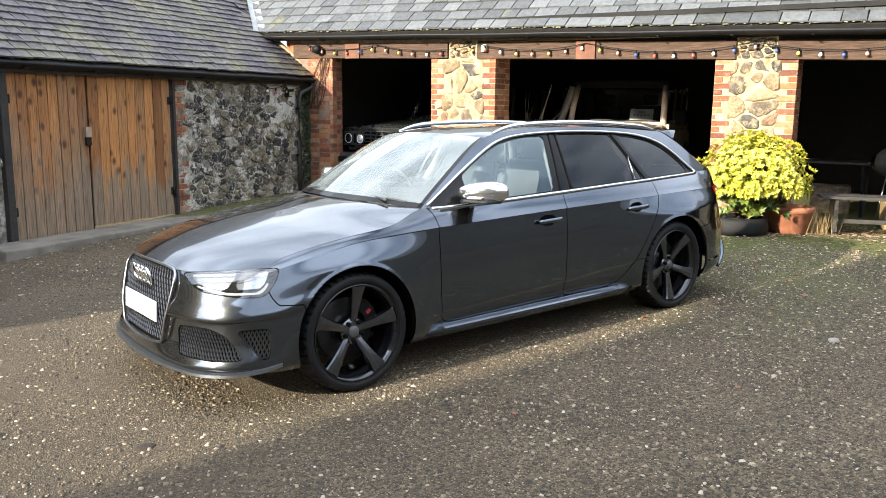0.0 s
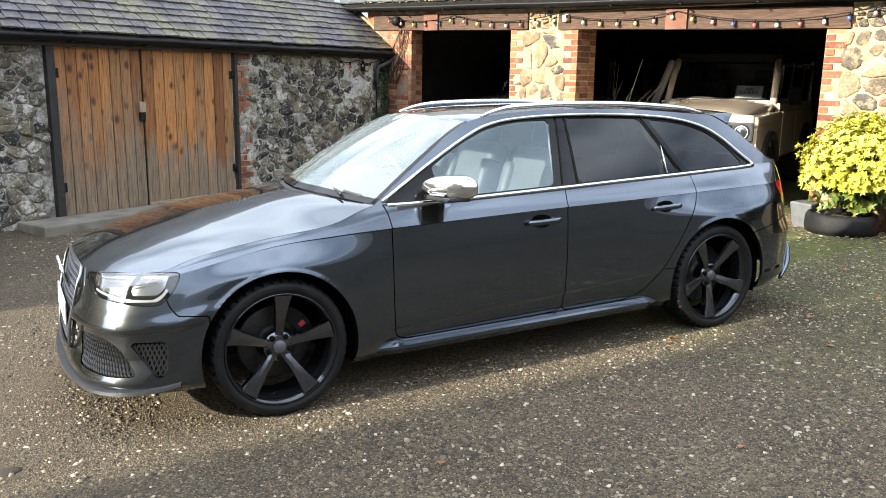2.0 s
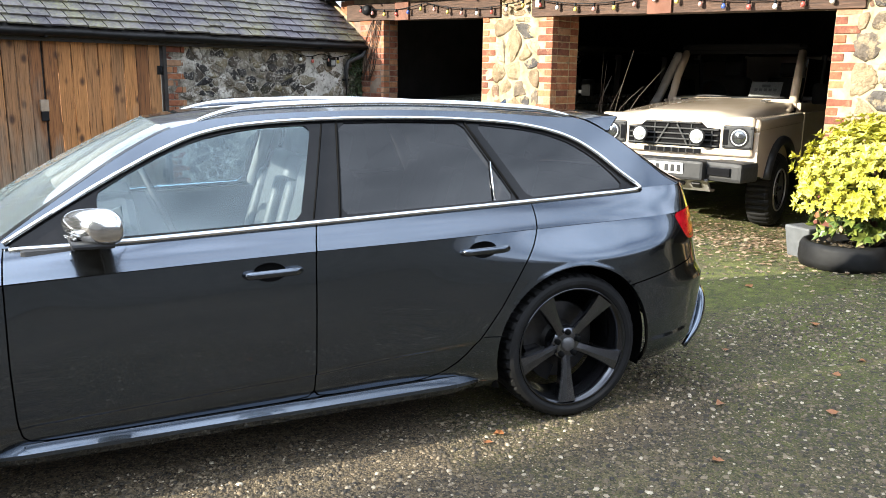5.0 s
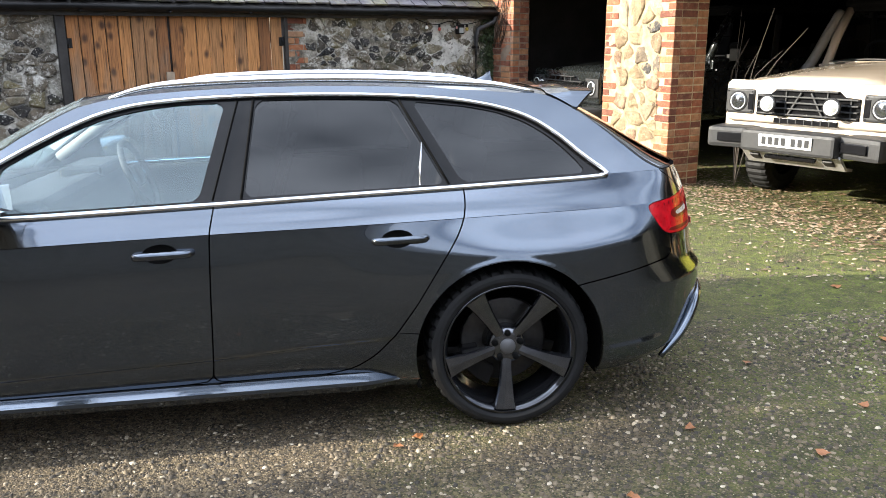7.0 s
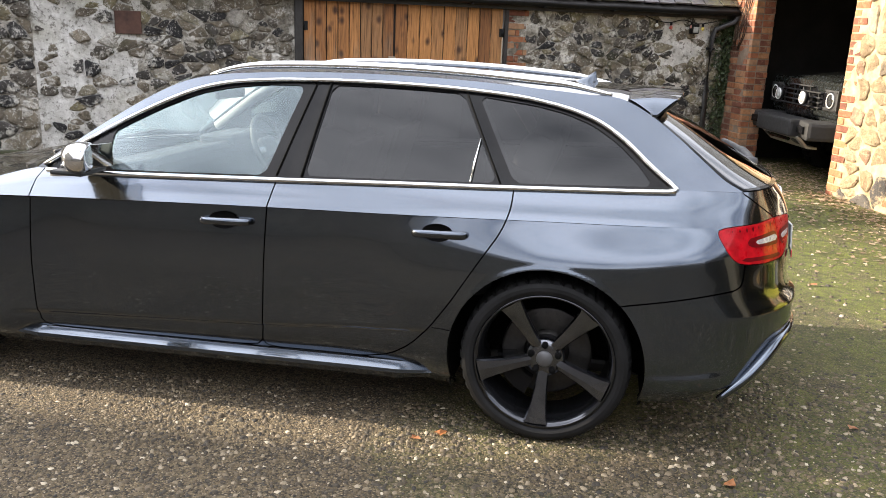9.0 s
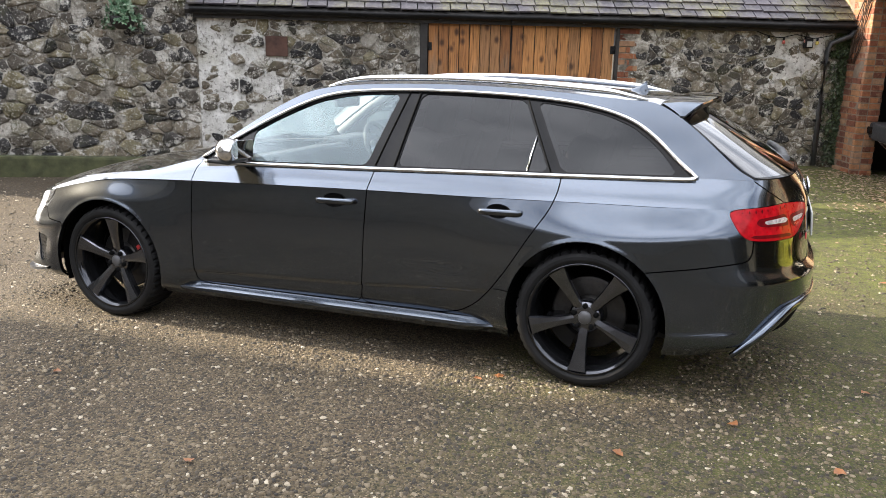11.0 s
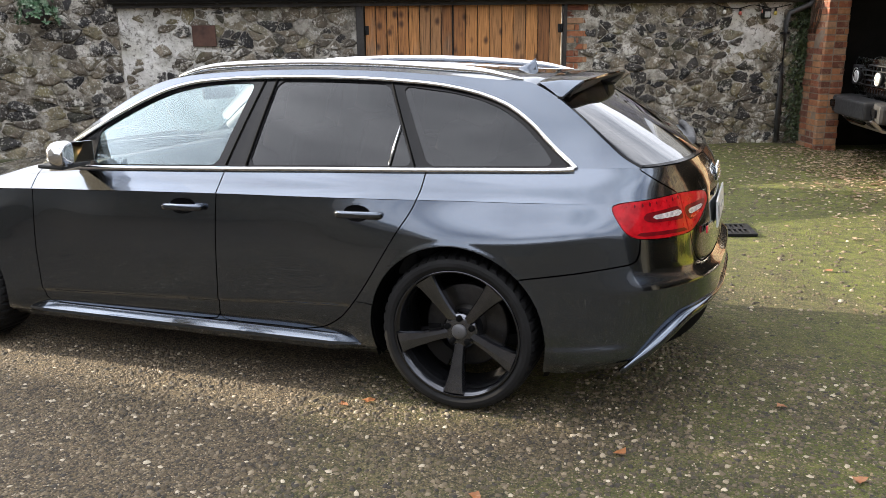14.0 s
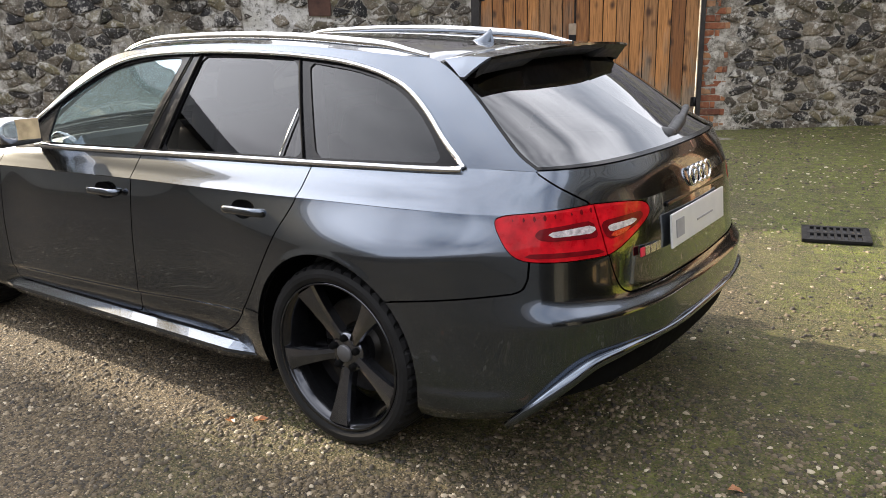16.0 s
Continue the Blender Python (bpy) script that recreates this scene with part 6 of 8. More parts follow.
    for i in range(len(ys) - 1):
        for k in range(n):
            q = (k + 1) % n
            faces.append((i * n + k, (i + 1) * n + k, (i + 1) * n + q, i * n + q))
    faces += [tuple(range(n)), tuple(range((len(ys) - 1) * n, len(ys) * n))[::-1]]
    spoiler = mesh_ob("roof_spoiler", verts, [f[::-1] for f in faces], PAINT, car, "body-coloured roof spoiler", False)
    verts, faces = [], []
    ys = np.linspace(-.545, .545, 45)
    for y in ys:
        a, e = min(abs(y) / .53, 1.0), max(0.0, (abs(y) - .53) / .042)
        x_r, z_r = 3.296 - .050 * a * a - .075 * e, 1.339 - .020 * a * a - .060 * e**1.2
        wing = 1 if abs(y) > .25 else 0
        verts += [(x_r, y, z_r), (x_r - .012, y, z_r - .010 - .008 * wing), (3.205 + .022 * wing - .02 * a - .03 * e, y, 1.303 - .014 * wing - .016 * a * a - .03 * e), (3.12, y, 1.30 - .02 * a)]
    for i in range(len(ys) - 1):
        faces += [(i * 4 + k, i * 4 + k + 1, i * 4 + k + 5, i * 4 + k + 4) for k in range(3)]
    mesh_ob("spoiler_underside", verts, faces, TRIM_BLACK, spoiler, "black underside of the spoiler", False)
    # --- aerial fin ---
    bm = bmesh.new()
    prof = [(-.062, 0, .020), (-.035, .012, .018), (.0, .026, .014), (.022, .042, .008), (.036, .050, .004), (.042, .024, .007), (.048, 0, .013)]
    ring = []
    for x, z, w in prof:
        ring.append([bm.verts.new((2.88 + x, -w, 1.352)), bm.verts.new((2.88 + x, -w * .5, 1.357 + z * .75)), bm.verts.new((2.88 + x, 0, 1.362 + z)), bm.verts.new((2.88 + x, w * .5, 1.357 + z * .75)), bm.verts.new((2.88 + x, w, 1.352))])
    for a, b in zip(ring, ring[1:]):
        for k in range(4):
            bm.faces.new((a[k], a[k + 1], b[k + 1], b[k]))
    bmesh.ops.recalc_face_normals(bm, faces=bm.faces[:])
    part("aerial_fin", bm, PAINT, car, "shark-fin aerial on the roof", True)
    # --- door mirrors ---
    for sy in (1, -1):
        cap_c = Vector((.905, -.900 * sy, 1.040))
        verts, faces = [], []
        nu, nv = 22, 12
        for j in range(nv + 1):
            ph = -math.pi / 2 + math.pi * j / nv
            for i in range(nu):
                t = 2 * math.pi * i / nu
                cx, cy, cz = math.cos(ph) * math.cos(t), math.cos(ph) * math.sin(t), math.sin(ph)
                sx = .085 if cx < 0 else .060
                px = sx * math.copysign(abs(cx) ** 0.75, cx)
                py = .138 * math.copysign(abs(cy) ** 0.8, cy)
                pz = .060 * math.copysign(abs(cz) ** 0.85, cz)
                pz *= 1 - 0.22 * (py / .138)
                if px > 0.045:
                    px = 0.045 + (px - 0.045) * 0.2
                px += 0.42 * py * -1
                verts.append(cap_c + Vector((px, py * sy, pz)))
        for j in range(nv):
            for i in range(nu):
                a = (i + 1) % nu
                f = (j * nu + i, j * nu + a, (j + 1) * nu + a, (j + 1) * nu + i)
                faces.append(f if sy > 0 else f[::-1])
        mirror = mesh_ob("door_mirror", verts, faces, SILVER, car, "silver door mirror cap")
        box("mirror_base", (.10, .17, .024), pose(.865, -.865 * sy, .983, 0, 4, 6 * sy), GLOSS_BLACK, mirror, 0.008, "black mirror foot")
        box("lower_shell", (.135, .20, .020), pose(.885, -.905 * sy, .984, 0, 3, 6 * sy), TRIM_BLACK, mirror, 0.009, "black lower shell")
        box("mirror_glass", (.004, .165, .095), pose(.962, -.905 * sy, 1.044, 0, 0, -22 * sy), plain("mirror_glass", (0.85, 0.87, 0.9), 0.03, 1.0, vary=0.02), mirror, 0.001, "mirror glass")
        box("indicator", (.01, .10, .010), pose(.822, -.905 * sy, 1.005, 0, 0, 22 * sy), SILVER, mirror, 0.003, "pale indicator strip")
    # --- wipers ---
    for pts in ([(.47, -.50, .992), (.50, -.20, 1.012), (.475, .12, 1.010)], [(.455, .0, .998), (.49, .30, 1.012), (.50, .52, 1.003)], [(.545, -.60, .985), (.50, -.46, 1.0)]):
        rod("windscreen_wiper", curve(pts, 12), 0.008, TRIM_BLACK, car, "black windscreen wiper", 6)
    arm = rod("rear_wiper", curve([(3.635, .02, 1.022), (3.615, .16, 1.052), (3.575, .34, 1.075), (3.55, .42, 1.08)], 12), [0.024] * 6 + [0.015] * 6, TRIM_BLACK, car, "black rear wiper", 8)
    revolve("wiper_boss", [(0.001, -.02), (.03, -.018), (.036, 0), (.036, .03)], TRIM_BLACK, arm, Matrix.Translation((3.635, 0.02, 1.02)) @ Matrix.Rotation(radians(90), 4, "Z"), "", 16)
    # --- tail: plate, emblem, lettering shapes, diffuser, exhausts ---
    plate = box("number_plate", (.008, .52, .112), pose(3.771, -.03, .762, 0, -4, 0), WHITE_PLATE, car, 0.003, "blank white rear number plate")
    box("plate_print", (.002, .07, .06), pose(3.7765, -.22, .764, 0, -4, 0), GREY_INK, plate, 0, "grey printed block")
    box("plate_print", (.002, .16, .006), pose(3.7765, .02, .755, 0, -4, 0), GREY_INK, plate, 0, "thin grey printed bar")
    for y in (-.052, -.004, .044, .092):
        ring_torus("emblem_ring", (3.752, y, .905), .031, .0055, Matrix.Rotation(radians(-8), 3, "Y") @ turn, CHROME, car, "chrome emblem ring")
    box("tailgate_grip", (.008, .56, .016), pose(3.750, 0, .848, 0, -8, 0), GLOSS_BLACK, car, 0.005, "gloss black tailgate grip strip")
    for y, w, mat in ((-.455, .022, plain("badge_red", (0.5, 0.02, 0.05), 0.3)), (-.425, .028, CHROME), (-.390, .028, CHROME), (-.358, .024, CHROME)):
        box("badge", (.004, w, .028), pose(3.750 + (.40 + y) * .12, y, .733, 0, -4, -9), mat, car, 0.001, "small bright badge shape")
    dif = curve([(3.47, -.825, .232), (3.554, -.800, .305), (3.627, -.744, .374), (3.684, -.674, .427), (3.736, -.584, .449), (3.797, -.30, .453), (3.806, 0, .453)], 40)
    full = np.r_[dif, (dif * (1, -1, 1))[::-1][1:]]
    wide = [.010 + .013 * math.exp(-((i - 10) / 8) ** 2) for i in range(40)]
    rod("diffuser_edge", [tuple(p) for p in full], wide + wide[::-1][1:], PAINT, car, "body-coloured blade along the diffuser", 10)
    for sy in (1, -1):
        revolve("exhaust_pipe", [(.048, .0), (.056, -.006), (.058, .0), (.058, .12), (.048, .16), (.046, .01)], GLOSS_BLACK, car, Matrix.Translation((3.66, -.47 * sy, .335)) @ Matrix.Rotation(radians(90), 4, "Z") @ Matrix.Diagonal((1.35, 1, 1, 1)), "black oval exhaust tailpipe", 28)
    # underbody closes the car from below
    box("underbody", (3.9, 1.04, .06), pose(1.45, 0, .20), TRIM_BLACK, car, 0.02, "black underbody")


def build_wheels(car):
    def make(front, left):
        hx = HUBS[0][0] if front else HUBS[1][0]
        sy = 1 if left else -1
        base = Matrix.Translation((hx, -.893 * sy, .333)) @ (Matrix() if left else Matrix.Rotation(math.pi, 4, "Z"))
        # rim barrel and lip; local y points inwards, 0 at the tyre's outer wall
        wheel = revolve("wheel", [(.264, .006), (.270, .004), (.2725, .010), (.272, .020), (.265, .024), (.258, .030), (.247, .060), (.241, .12), (.238, .20)], RIM_CUT, car, base, "black five-spoke alloy wheel", 80)
        profile = [(.268, .018), (.276, .006), (.290, .000), (.304, .001), (.318, .008), (.327, .020), (.3315, .036), (.3335, .060), (.3335, .19), (.329, .225), (.312, .245), (.27, .245), (.262, .23)]
        verts, faces, n, steps = [], [], len(profile), 180
        for i in range(steps):
            t = 2 * math.pi * i / steps
            for k, (r, y) in enumerate(profile):
                r2 = r - (.010 if k in (5, 6, 7, 8) and i % 4 == 0 else 0)
                verts.append(base @ Vector((r2 * math.cos(t + (.02 if k > 6 else 0)), y, r2 * math.sin(t + (.02 if k > 6 else 0)))))
        for i in range(steps):
            j = (i + 1) % steps
            faces += [(i * n + k, i * n + k + 1, j * n + k + 1, j * n + k) for k in range(n - 1)]
        mesh_ob("tyre", verts, faces, RUBBER, wheel, "low-profile black tyre", False)
        # spokes: broad blades with a raised rib, flaring to the rim
        for k in range(5):
            turn = base @ Matrix.Rotation(radians(90 + 72 * k + (36 if front else 0) + 3), 4, "Y")
            bm = bmesh.new()
            outline = [(.045, -.024, .024), (.080, -.025, .023), (.120, -.028, .024), (.160, -.033, .027), (.200, -.040, .031), (.235, -.048, .036), (.258, -.054, .042)]
            rows = []
            for r, a, b in outline:
                dish = .062 - .048 * ((r - .045) / .213) ** 0.9
                rows.append([bm.verts.new(turn @ Vector(q)) for q in ((r, dish + .010, a), (r, dish + .001, a + .006), (r, dish - .002, (a + b) / 2 - .004), (r, dish + .003, b - .005), (r, dish + .016, b), (r, dish + .050, b - .004), (r, dish + .050, a + .004))])
            for p, q in zip(rows, rows[1:]):
                for j in range(7):
                    bm.faces.new((p[j], p[(j + 1) % 7], q[(j + 1) % 7], q[j]))
            bm.faces.new(rows[0])
            bm.faces.new(rows[-1][::-1])
            bmesh.ops.recalc_face_normals(bm, faces=bm.faces[:])
            part("spoke", bm, RIM, wheel)
        revolve("hub", [(.001, .056), (.050, .058), (.072, .064), (.078, .074), (.078, .13)], RIM, wheel, base, "", 40)
        revolve("centre_cap", [(.001, .046), (.028, .047), (.032, .051), (.032, .07)], plain("cap_grey", (0.13, 0.13, 0.135), 0.4, 0.5), wheel, base, "grey centre cap with emblem shapes", 32)
        for k in range(5):
            t = radians(72 * k + (36 if front else 0) + 36 - 90)
            revolve("wheel_bolt", [(.001, .044), (.011, .045), (.0135, .050), (.0135, .075)], MATT_BLACK, wheel, base @ Matrix.Translation((.056 * math.cos(t), 0, .056 * math.sin(t))), "", 8)
        # brake disc and caliper
        disc = revolve("brake_disc", [(.09, .150), (.172, .150), (.180, .153), (.180, .175), (.09, .178), (.085, .135), (.05, .13)], DISC, wheel, base, "drilled steel brake disc", 48)
        bm = bmesh.new()
        for ring_r, cnt in ((.115, 18), (.138, 24), (.160, 24)):
            for i in range(cnt):
                t = 2 * math.pi * (i + ring_r * 20) / cnt
                bmesh.ops.create_circle(bm, cap_ends=True, segments=8, radius=.0042, matrix=base @ Matrix.Translation((ring_r * math.cos(t), .1488, ring_r * math.sin(t))) @ Matrix.Rotation(radians(90), 4, "X"))
        tagged(part("disc_holes", bm, INK, disc), kind="stuff")
        ang = radians(35 if front else 215)
        cal = base @ Matrix.Rotation(-ang, 4, "Y")
        bm = bmesh.new()
        seg = [(r, t) for t in (-.55, -.28, 0, .28, .55) for r in (.118, .192)]
        for yy in (.105, .215):
            for r, t in seg:
                bm.verts.new(cal @ Vector((r * math.cos(t), yy, r * math.sin(t))))
        bm.verts.ensure_lookup_table()
        for i in range(4):
            a = i * 2
            for o in (0, 10):
                bm.faces.new([bm.verts[o + j] for j in ((a, a + 1, a + 3, a + 2))])
            bm.faces.new([bm.verts[j] for j in (a + 1, a + 3, a + 13, a + 11)])
            bm.faces.new([bm.verts[j] for j in (a, a + 2, a + 12, a + 10)])
        bm.faces.new([bm.verts[j] for j in (0, 1, 11, 10)])
        bm.faces.new([bm.verts[j] for j in (8, 9, 19, 18)])
        bmesh.ops.recalc_face_normals(bm, faces=bm.faces[:])
        caliper = part("brake_caliper", bm, GLOSS_BLACK, wheel, "gloss black brake caliper")
        if front:
            box("caliper_mark", (.030, .003, .024), cal @ pose(.155, .1035, -.005, 0, 0, 0), plain("caliper_red", (0.45, 0.03, 0.03), 0.4), wheel, 0.002, "small red mark")
        # dark wheel housing
        prof = [(.386, .03), (.402, .06), (.402, .36), (.05, .38)]
        turns = np.linspace(-.38, math.pi + .38, 33)
        verts = [base @ Vector((r * math.cos(t), y, r * math.sin(t))) for t in turns for r, y in prof]
        mesh_ob("wheel_housing", verts, [(i * 4 + k, i * 4 + k + 1, i * 4 + k + 5, i * 4 + k + 4) for i in range(32) for k in range(3)], MATT_BLACK, car, "black wheel-arch liner")
    for front in (True, False):
        for left in (True, False):
            make(front, left)


def build_cabin(car):
    box("dashboard", (.42, 1.32, .26), pose(.86, 0, .845, 0, -8, 0), CABIN_DARK, car, 0.07, "black dashboard", 3)
    box("instrument_hood", (.20, .42, .08), pose(.95, .36, .985), CABIN_DARK, car, 0.03, "black instrument cowl", 3)
    rim = ring_torus("steering_wheel", (1.17, .36, .945), .175, .016, Matrix.Rotation(radians(90), 3, "Z") @ Matrix.Rotation(radians(-22), 3, "X"), CABIN_DARK, car, "black steering wheel")
    box("boss", (.05, .16, .12), pose(1.155, .36, .945, 0, -22, 0), CABIN_DARK, rim, 0.03, "", 3)
    for s in (-1, 1):
        box("wheel_spoke", (.02, .15, .035), pose(1.165, .36 + s * .10, .94, 0, -22, 0), CHROME, rim, 0.006, "aluminium spoke")
    for sx, sy, wide in ((1.55, -.36, .50), (1.55, .36, .50), (2.42, -.34, .58), (2.42, .34, .58)):
        bm = bmesh.new()
        bm_box(bm, (.50, wide, .17), pose(sx - .12, sy, .555, 0, -6, 0), 0.06, 3)
        cushion = part("seat", bm, LEATHER, car, "pale silver leather seat", True)
        bm = bmesh.new()
        bm_box(bm, (.15, wide * .96, .62), pose(sx + .22, sy, .86, 0, 18, 0), 0.06, 3)
        part("backrest", bm, LEATHER, cushion, "", True)
        for s in (-1, 1):
            bm = bmesh.new()
            bm_box(bm, (.15, .09, .46), pose(sx + .17, sy + s * wide * .43, .83, 0, 18, 0), 0.04, 3)
            part("bolster", bm, LEATHER, cushion, "", True)
        bm = bmesh.new()
        bm_box(bm, (.10, .27, .19), pose(sx + .335, sy, 1.215, 0, 14, 0), 0.045, 3)
        part("head_restraint", bm, LEATHER if sx < 2 else CABIN_DARK, cushion, "", True)
        if sx < 2:
            bm = bmesh.new()
            bm_box(bm, (.03, wide * .9, .58), pose(sx + .315, sy, .83, 0, 18, 0), 0.012, 2)
            part("seat_back", bm, CABIN_DARK, cushion, "black seat back")
    for sy in (-1, 1):
        box("door_trim", (1.66, .05, .42), pose(1.48, .765 * sy, .74), CABIN_DARK, car, 0.02, "black inner door trim")
        rod("pillar_trim", [flank_in(1.70, .97, sy), flank_in(1.79, 1.34, sy)], 0.035, plain("pillar_grey", (0.20, 0.20, 0.20), 0.8), car, "grey inner pillar trim", 8)
        rod("pillar_trim", [flank_in(2.64, .98, sy), flank_in(2.44, 1.33, sy)], 0.035, plain("pillar_grey_dark", (0.2, 0.2, 0.2), 0.8), car, "grey inner pillar trim", 8)
        rod("pillar_trim", [flank_in(.70, 1.02, sy), flank_in(.98, 1.20, sy), flank_in(1.24, 1.33, sy)], 0.028, plain("pillar_grey_front", (0.33, 0.33, 0.33), 0.8), car, "grey inner pillar trim", 8)
    box("rear_view_mirror", (.03, .24, .065), pose(1.11, .02, 1.262, 0, 0, -6), CABIN_DARK, car, 0.012, "black rear-view mirror")
    box("centre_console", (.95, .22, .32), pose(1.45, 0, .55), CABIN_DARK, car, 0.03, "black centre console")
    box("cabin_floor", (2.9, 1.02, .05), pose(2.0, 0, .36), CABIN_DARK, car, 0.01, "black carpet")
    box("parcel_shelf", (.80, 1.2, .03), pose(3.12, 0, .93), CABIN_DARK, car, 0.01, "black load cover")
    box("bulkhead", (.05, 1.4, .55), pose(.62, 0, .62), CABIN_DARK, car, 0.01, "black bulkhead")


def flank_in(x, z, sy):
    p = flank(x, z)
    return (p[0], (p[1] + 0.05) * (-sy), p[2])


CAR = build_car()

# ---- vehicles in the cart shed ----
def build_offroader(m, paint, label, glass_papers, snorkel):
    """A boxy off-road vehicle: x runs back from the grille, y across, z up from its tyres."""
    car = empty("off_road_vehicle", m, label, "car")
    grey = plain("bumper_grey", (0.020, 0.020, 0.021), 0.6, vary=0.15)
    arc = lambda cx: [(cx - .50 * math.cos(a), .42 + .50 * math.sin(a)) for a in np.linspace(.30, math.pi - .30, 14)]
    outline = [(.05, .62)] + arc(.86) + arc(3.78) + [(4.62, .56), (4.66, 1.16), (1.70, 1.19), (.10, 1.13), (.05, 1.06)]
    bm = prism(bmesh.new(), outline, 1.74, Matrix.Translation((0, -.87, 0)))
    bmesh.ops.bevel(bm, geom=[e for e in bm.edges if e.calc_length() > .5], offset=.03, segments=2, affect="EDGES")
    part("body", bm, paint, car)
    bm = bmesh.new()
    rows = []
    for x, z, w in ((.035, 1.14, .70), (.06, 1.195, .70), (.30, 1.235, .71), (1.0, 1.285, .73), (1.70, 1.335, .755)):
        rows.append([bm.verts.new((x, y * w, z + c)) for y, c in ((-1, -.11), (-.975, -.02), (-.62, .0), (-.52, .018), (.52, .018), (.62, .0), (.975, -.02), (1, -.11))])
    for a, b in zip(rows, rows[1:]):
        for k in range(7):
            bm.faces.new((a[k], a[k + 1], b[k + 1], b[k]))
    bmesh.ops.recalc_face_normals(bm, faces=bm.faces[:])
    bonnet = part("bonnet", bm, paint, car, "", True)
    for sy in (-1, 1):
        box("bonnet_vent", (.22, .06, .012), pose(1.45, .50 * sy, 1.335), TRIM_BLACK, bonnet, 0.003, "black bonnet vent")
        box("front_wing", (1.66, .19, .13), pose(.86, .785 * sy, 1.135, 0, -1.0), paint, car, 0.045, "", 3)
    # face: body-coloured panel, grille with slats and braces, lamps
    box("front_panel", (.08, 1.66, .40), pose(.035, 0, 1.005), paint, car, 0.035, "", 3)
    bm = prism(bmesh.new(), [(-.50, .88), (.50, .88), (.50, 1.075), (.36, 1.085), (.30, 1.135), (-.30, 1.135), (-.36, 1.085), (-.50, 1.075)], .03, Matrix.Translation((-.012, 0, 0)) @ Matrix.Rotation(radians(90), 4, "Z") @ Matrix.Translation((0, -.03, 0)))
    bmesh.ops.recalc_face_normals(bm, faces=bm.faces[:])
    face = part("grille", bm, GLOSS_BLACK, car, "black slatted grille")
    for z, half in ((.90, .49), (.955, .49), (1.01, .49), (1.065, .49), (1.125, .30)):
        box("grille_slat", (.045, half * 2, .014), pose(-.022, 0, z), grey, face, 0.004)
    for sy in (-1, 1):
        box("grille_brace", (.03, .018, .25), pose(-.022, .11 * sy, 1.0, 30 * sy), grey, face, 0.003)
        for y in (.42, .20):
            box("grille_post", (.03, .014, .20 if y > .3 else .25), pose(-.012, y * sy, .975 if y > .3 else 1.0), grey, face, 0.003)
    vent = box("lower_vent", (.02, .62, .05), pose(-.012, 0, .838), GLOSS_BLACK, car, 0.004, "black lower vent")
    for k in range(7):
        box("vent_bar", (.012, .012, .05), pose(-.022, -.24 + .08 * k, .838), grey, vent, 0.002)
    lens = plain("round_lamp_glass", (0.62, 0.64, 0.66), 0.10, 0.6, vary=0.05)
    dim = plain("headlamp_bowl", (0.16, 0.165, 0.17), 0.12, 0.85, vary=0.3, scale=40)
    for sy in (-1, 1):
        sur = box("lamp_surround", (.03, .31, .235), pose(-.008, .685 * sy, 1.0), grey, car, 0.02, "dark grey lamp panel")
        box("side_slot", (.012, .055, .16), pose(-.020, .565 * sy, 1.0), GLOSS_BLACK, sur, 0.006, "black slot")
        for dy, dz in ((-.13, .095), (.13, .095), (-.13, -.095), (.13, -.095)):
            rod("screw", [(-.020, .685 * sy + dy, 1.0 + dz), (-.027, .685 * sy + dy, 1.0 + dz)], .007, BLACK_METAL, sur, "", 8)
        for y, r, x in ((.70, .092, -.02), (.31, .076, -.15)):
            t = Matrix.Translation((x, y * sy, 1.0)) @ Matrix.Rotation(radians(-90), 4, "Z")
            lamp = revolve("headlight" if y > .5 else "driving_lamp", [(.001, -.03), (r * .5, -.026), (r * .9, -.008), (r, .004)], dim if y > .5 else lens, car, t, "round clear lamp", 28)
            ring_torus("lamp_ring", (x + .002, y * sy, 1.0), r, .011, Matrix.Rotation(radians(90), 3, "Z"), BLACK_METAL, lamp, "black lamp ring")
            ring_torus("lamp_inner", (x - .012, y * sy, 1.0), r * .84, .006, Matrix.Rotation(radians(90), 3, "Z"), WHITE_PLATE, lamp, "white light ring")
            if y < .5:
                revolve("lamp_shell", [(r, .0), (r * .96, .03), (r * .6, .055), (.001, .06)], BLACK_METAL, lamp, t, "black lamp shell", 24)
    # bumper in three lengths, plate, skid plate
    box("bumper", (.30, .92, .20), pose(-.17, 0, .665), grey, car, 0.03, "dark grey steel bumper")
    for sy in (-1, 1):
        box("bumper_end", (.34, .44, .20), pose(-.09, .66 * sy, .665, 0, 0, 12 * sy), grey, car, 0.04, "dark grey bumper end")
        box("bumper_recess", (.02, .26, .085), pose(-.268, .60 * sy, .67, 0, 0, 12 * sy), GLOSS_BLACK, car, 0.008, "black bumper recess")
        box("tow_eye", (.10, .10, .09), pose(-.16, .36 * sy, .535, 0, 30), grey, car, 0.015, "recovery eye")
    if glass_papers:
        plate = box("number_plate", (.012, .52, .112), pose(-.328, 0, .680, 0, -4), WHITE_PLATE, car, 0.004, "white number plate")
    for k, y in enumerate((.205, .14, .075, .01, -.085, -.15, -.215) if glass_papers else ()):
        box("plate_bar", (.003, .04, .07), pose(-.336, y, .680, 0, -4), INK, plate, 0, "dark bar")
    bm = bmesh.new()
    prism(bm, [(-.24, .565), (-.10, .44), (.02, .43), (.02, .455), (-.09, .465), (-.21, .585)], .96, Matrix.Translation((0, -.48, 0)))
    part("skid_plate", bm, plain("skid_silver", (0.42, 0.41, 0.39), 0.45, 0.4), car, "pale silver skid plate")
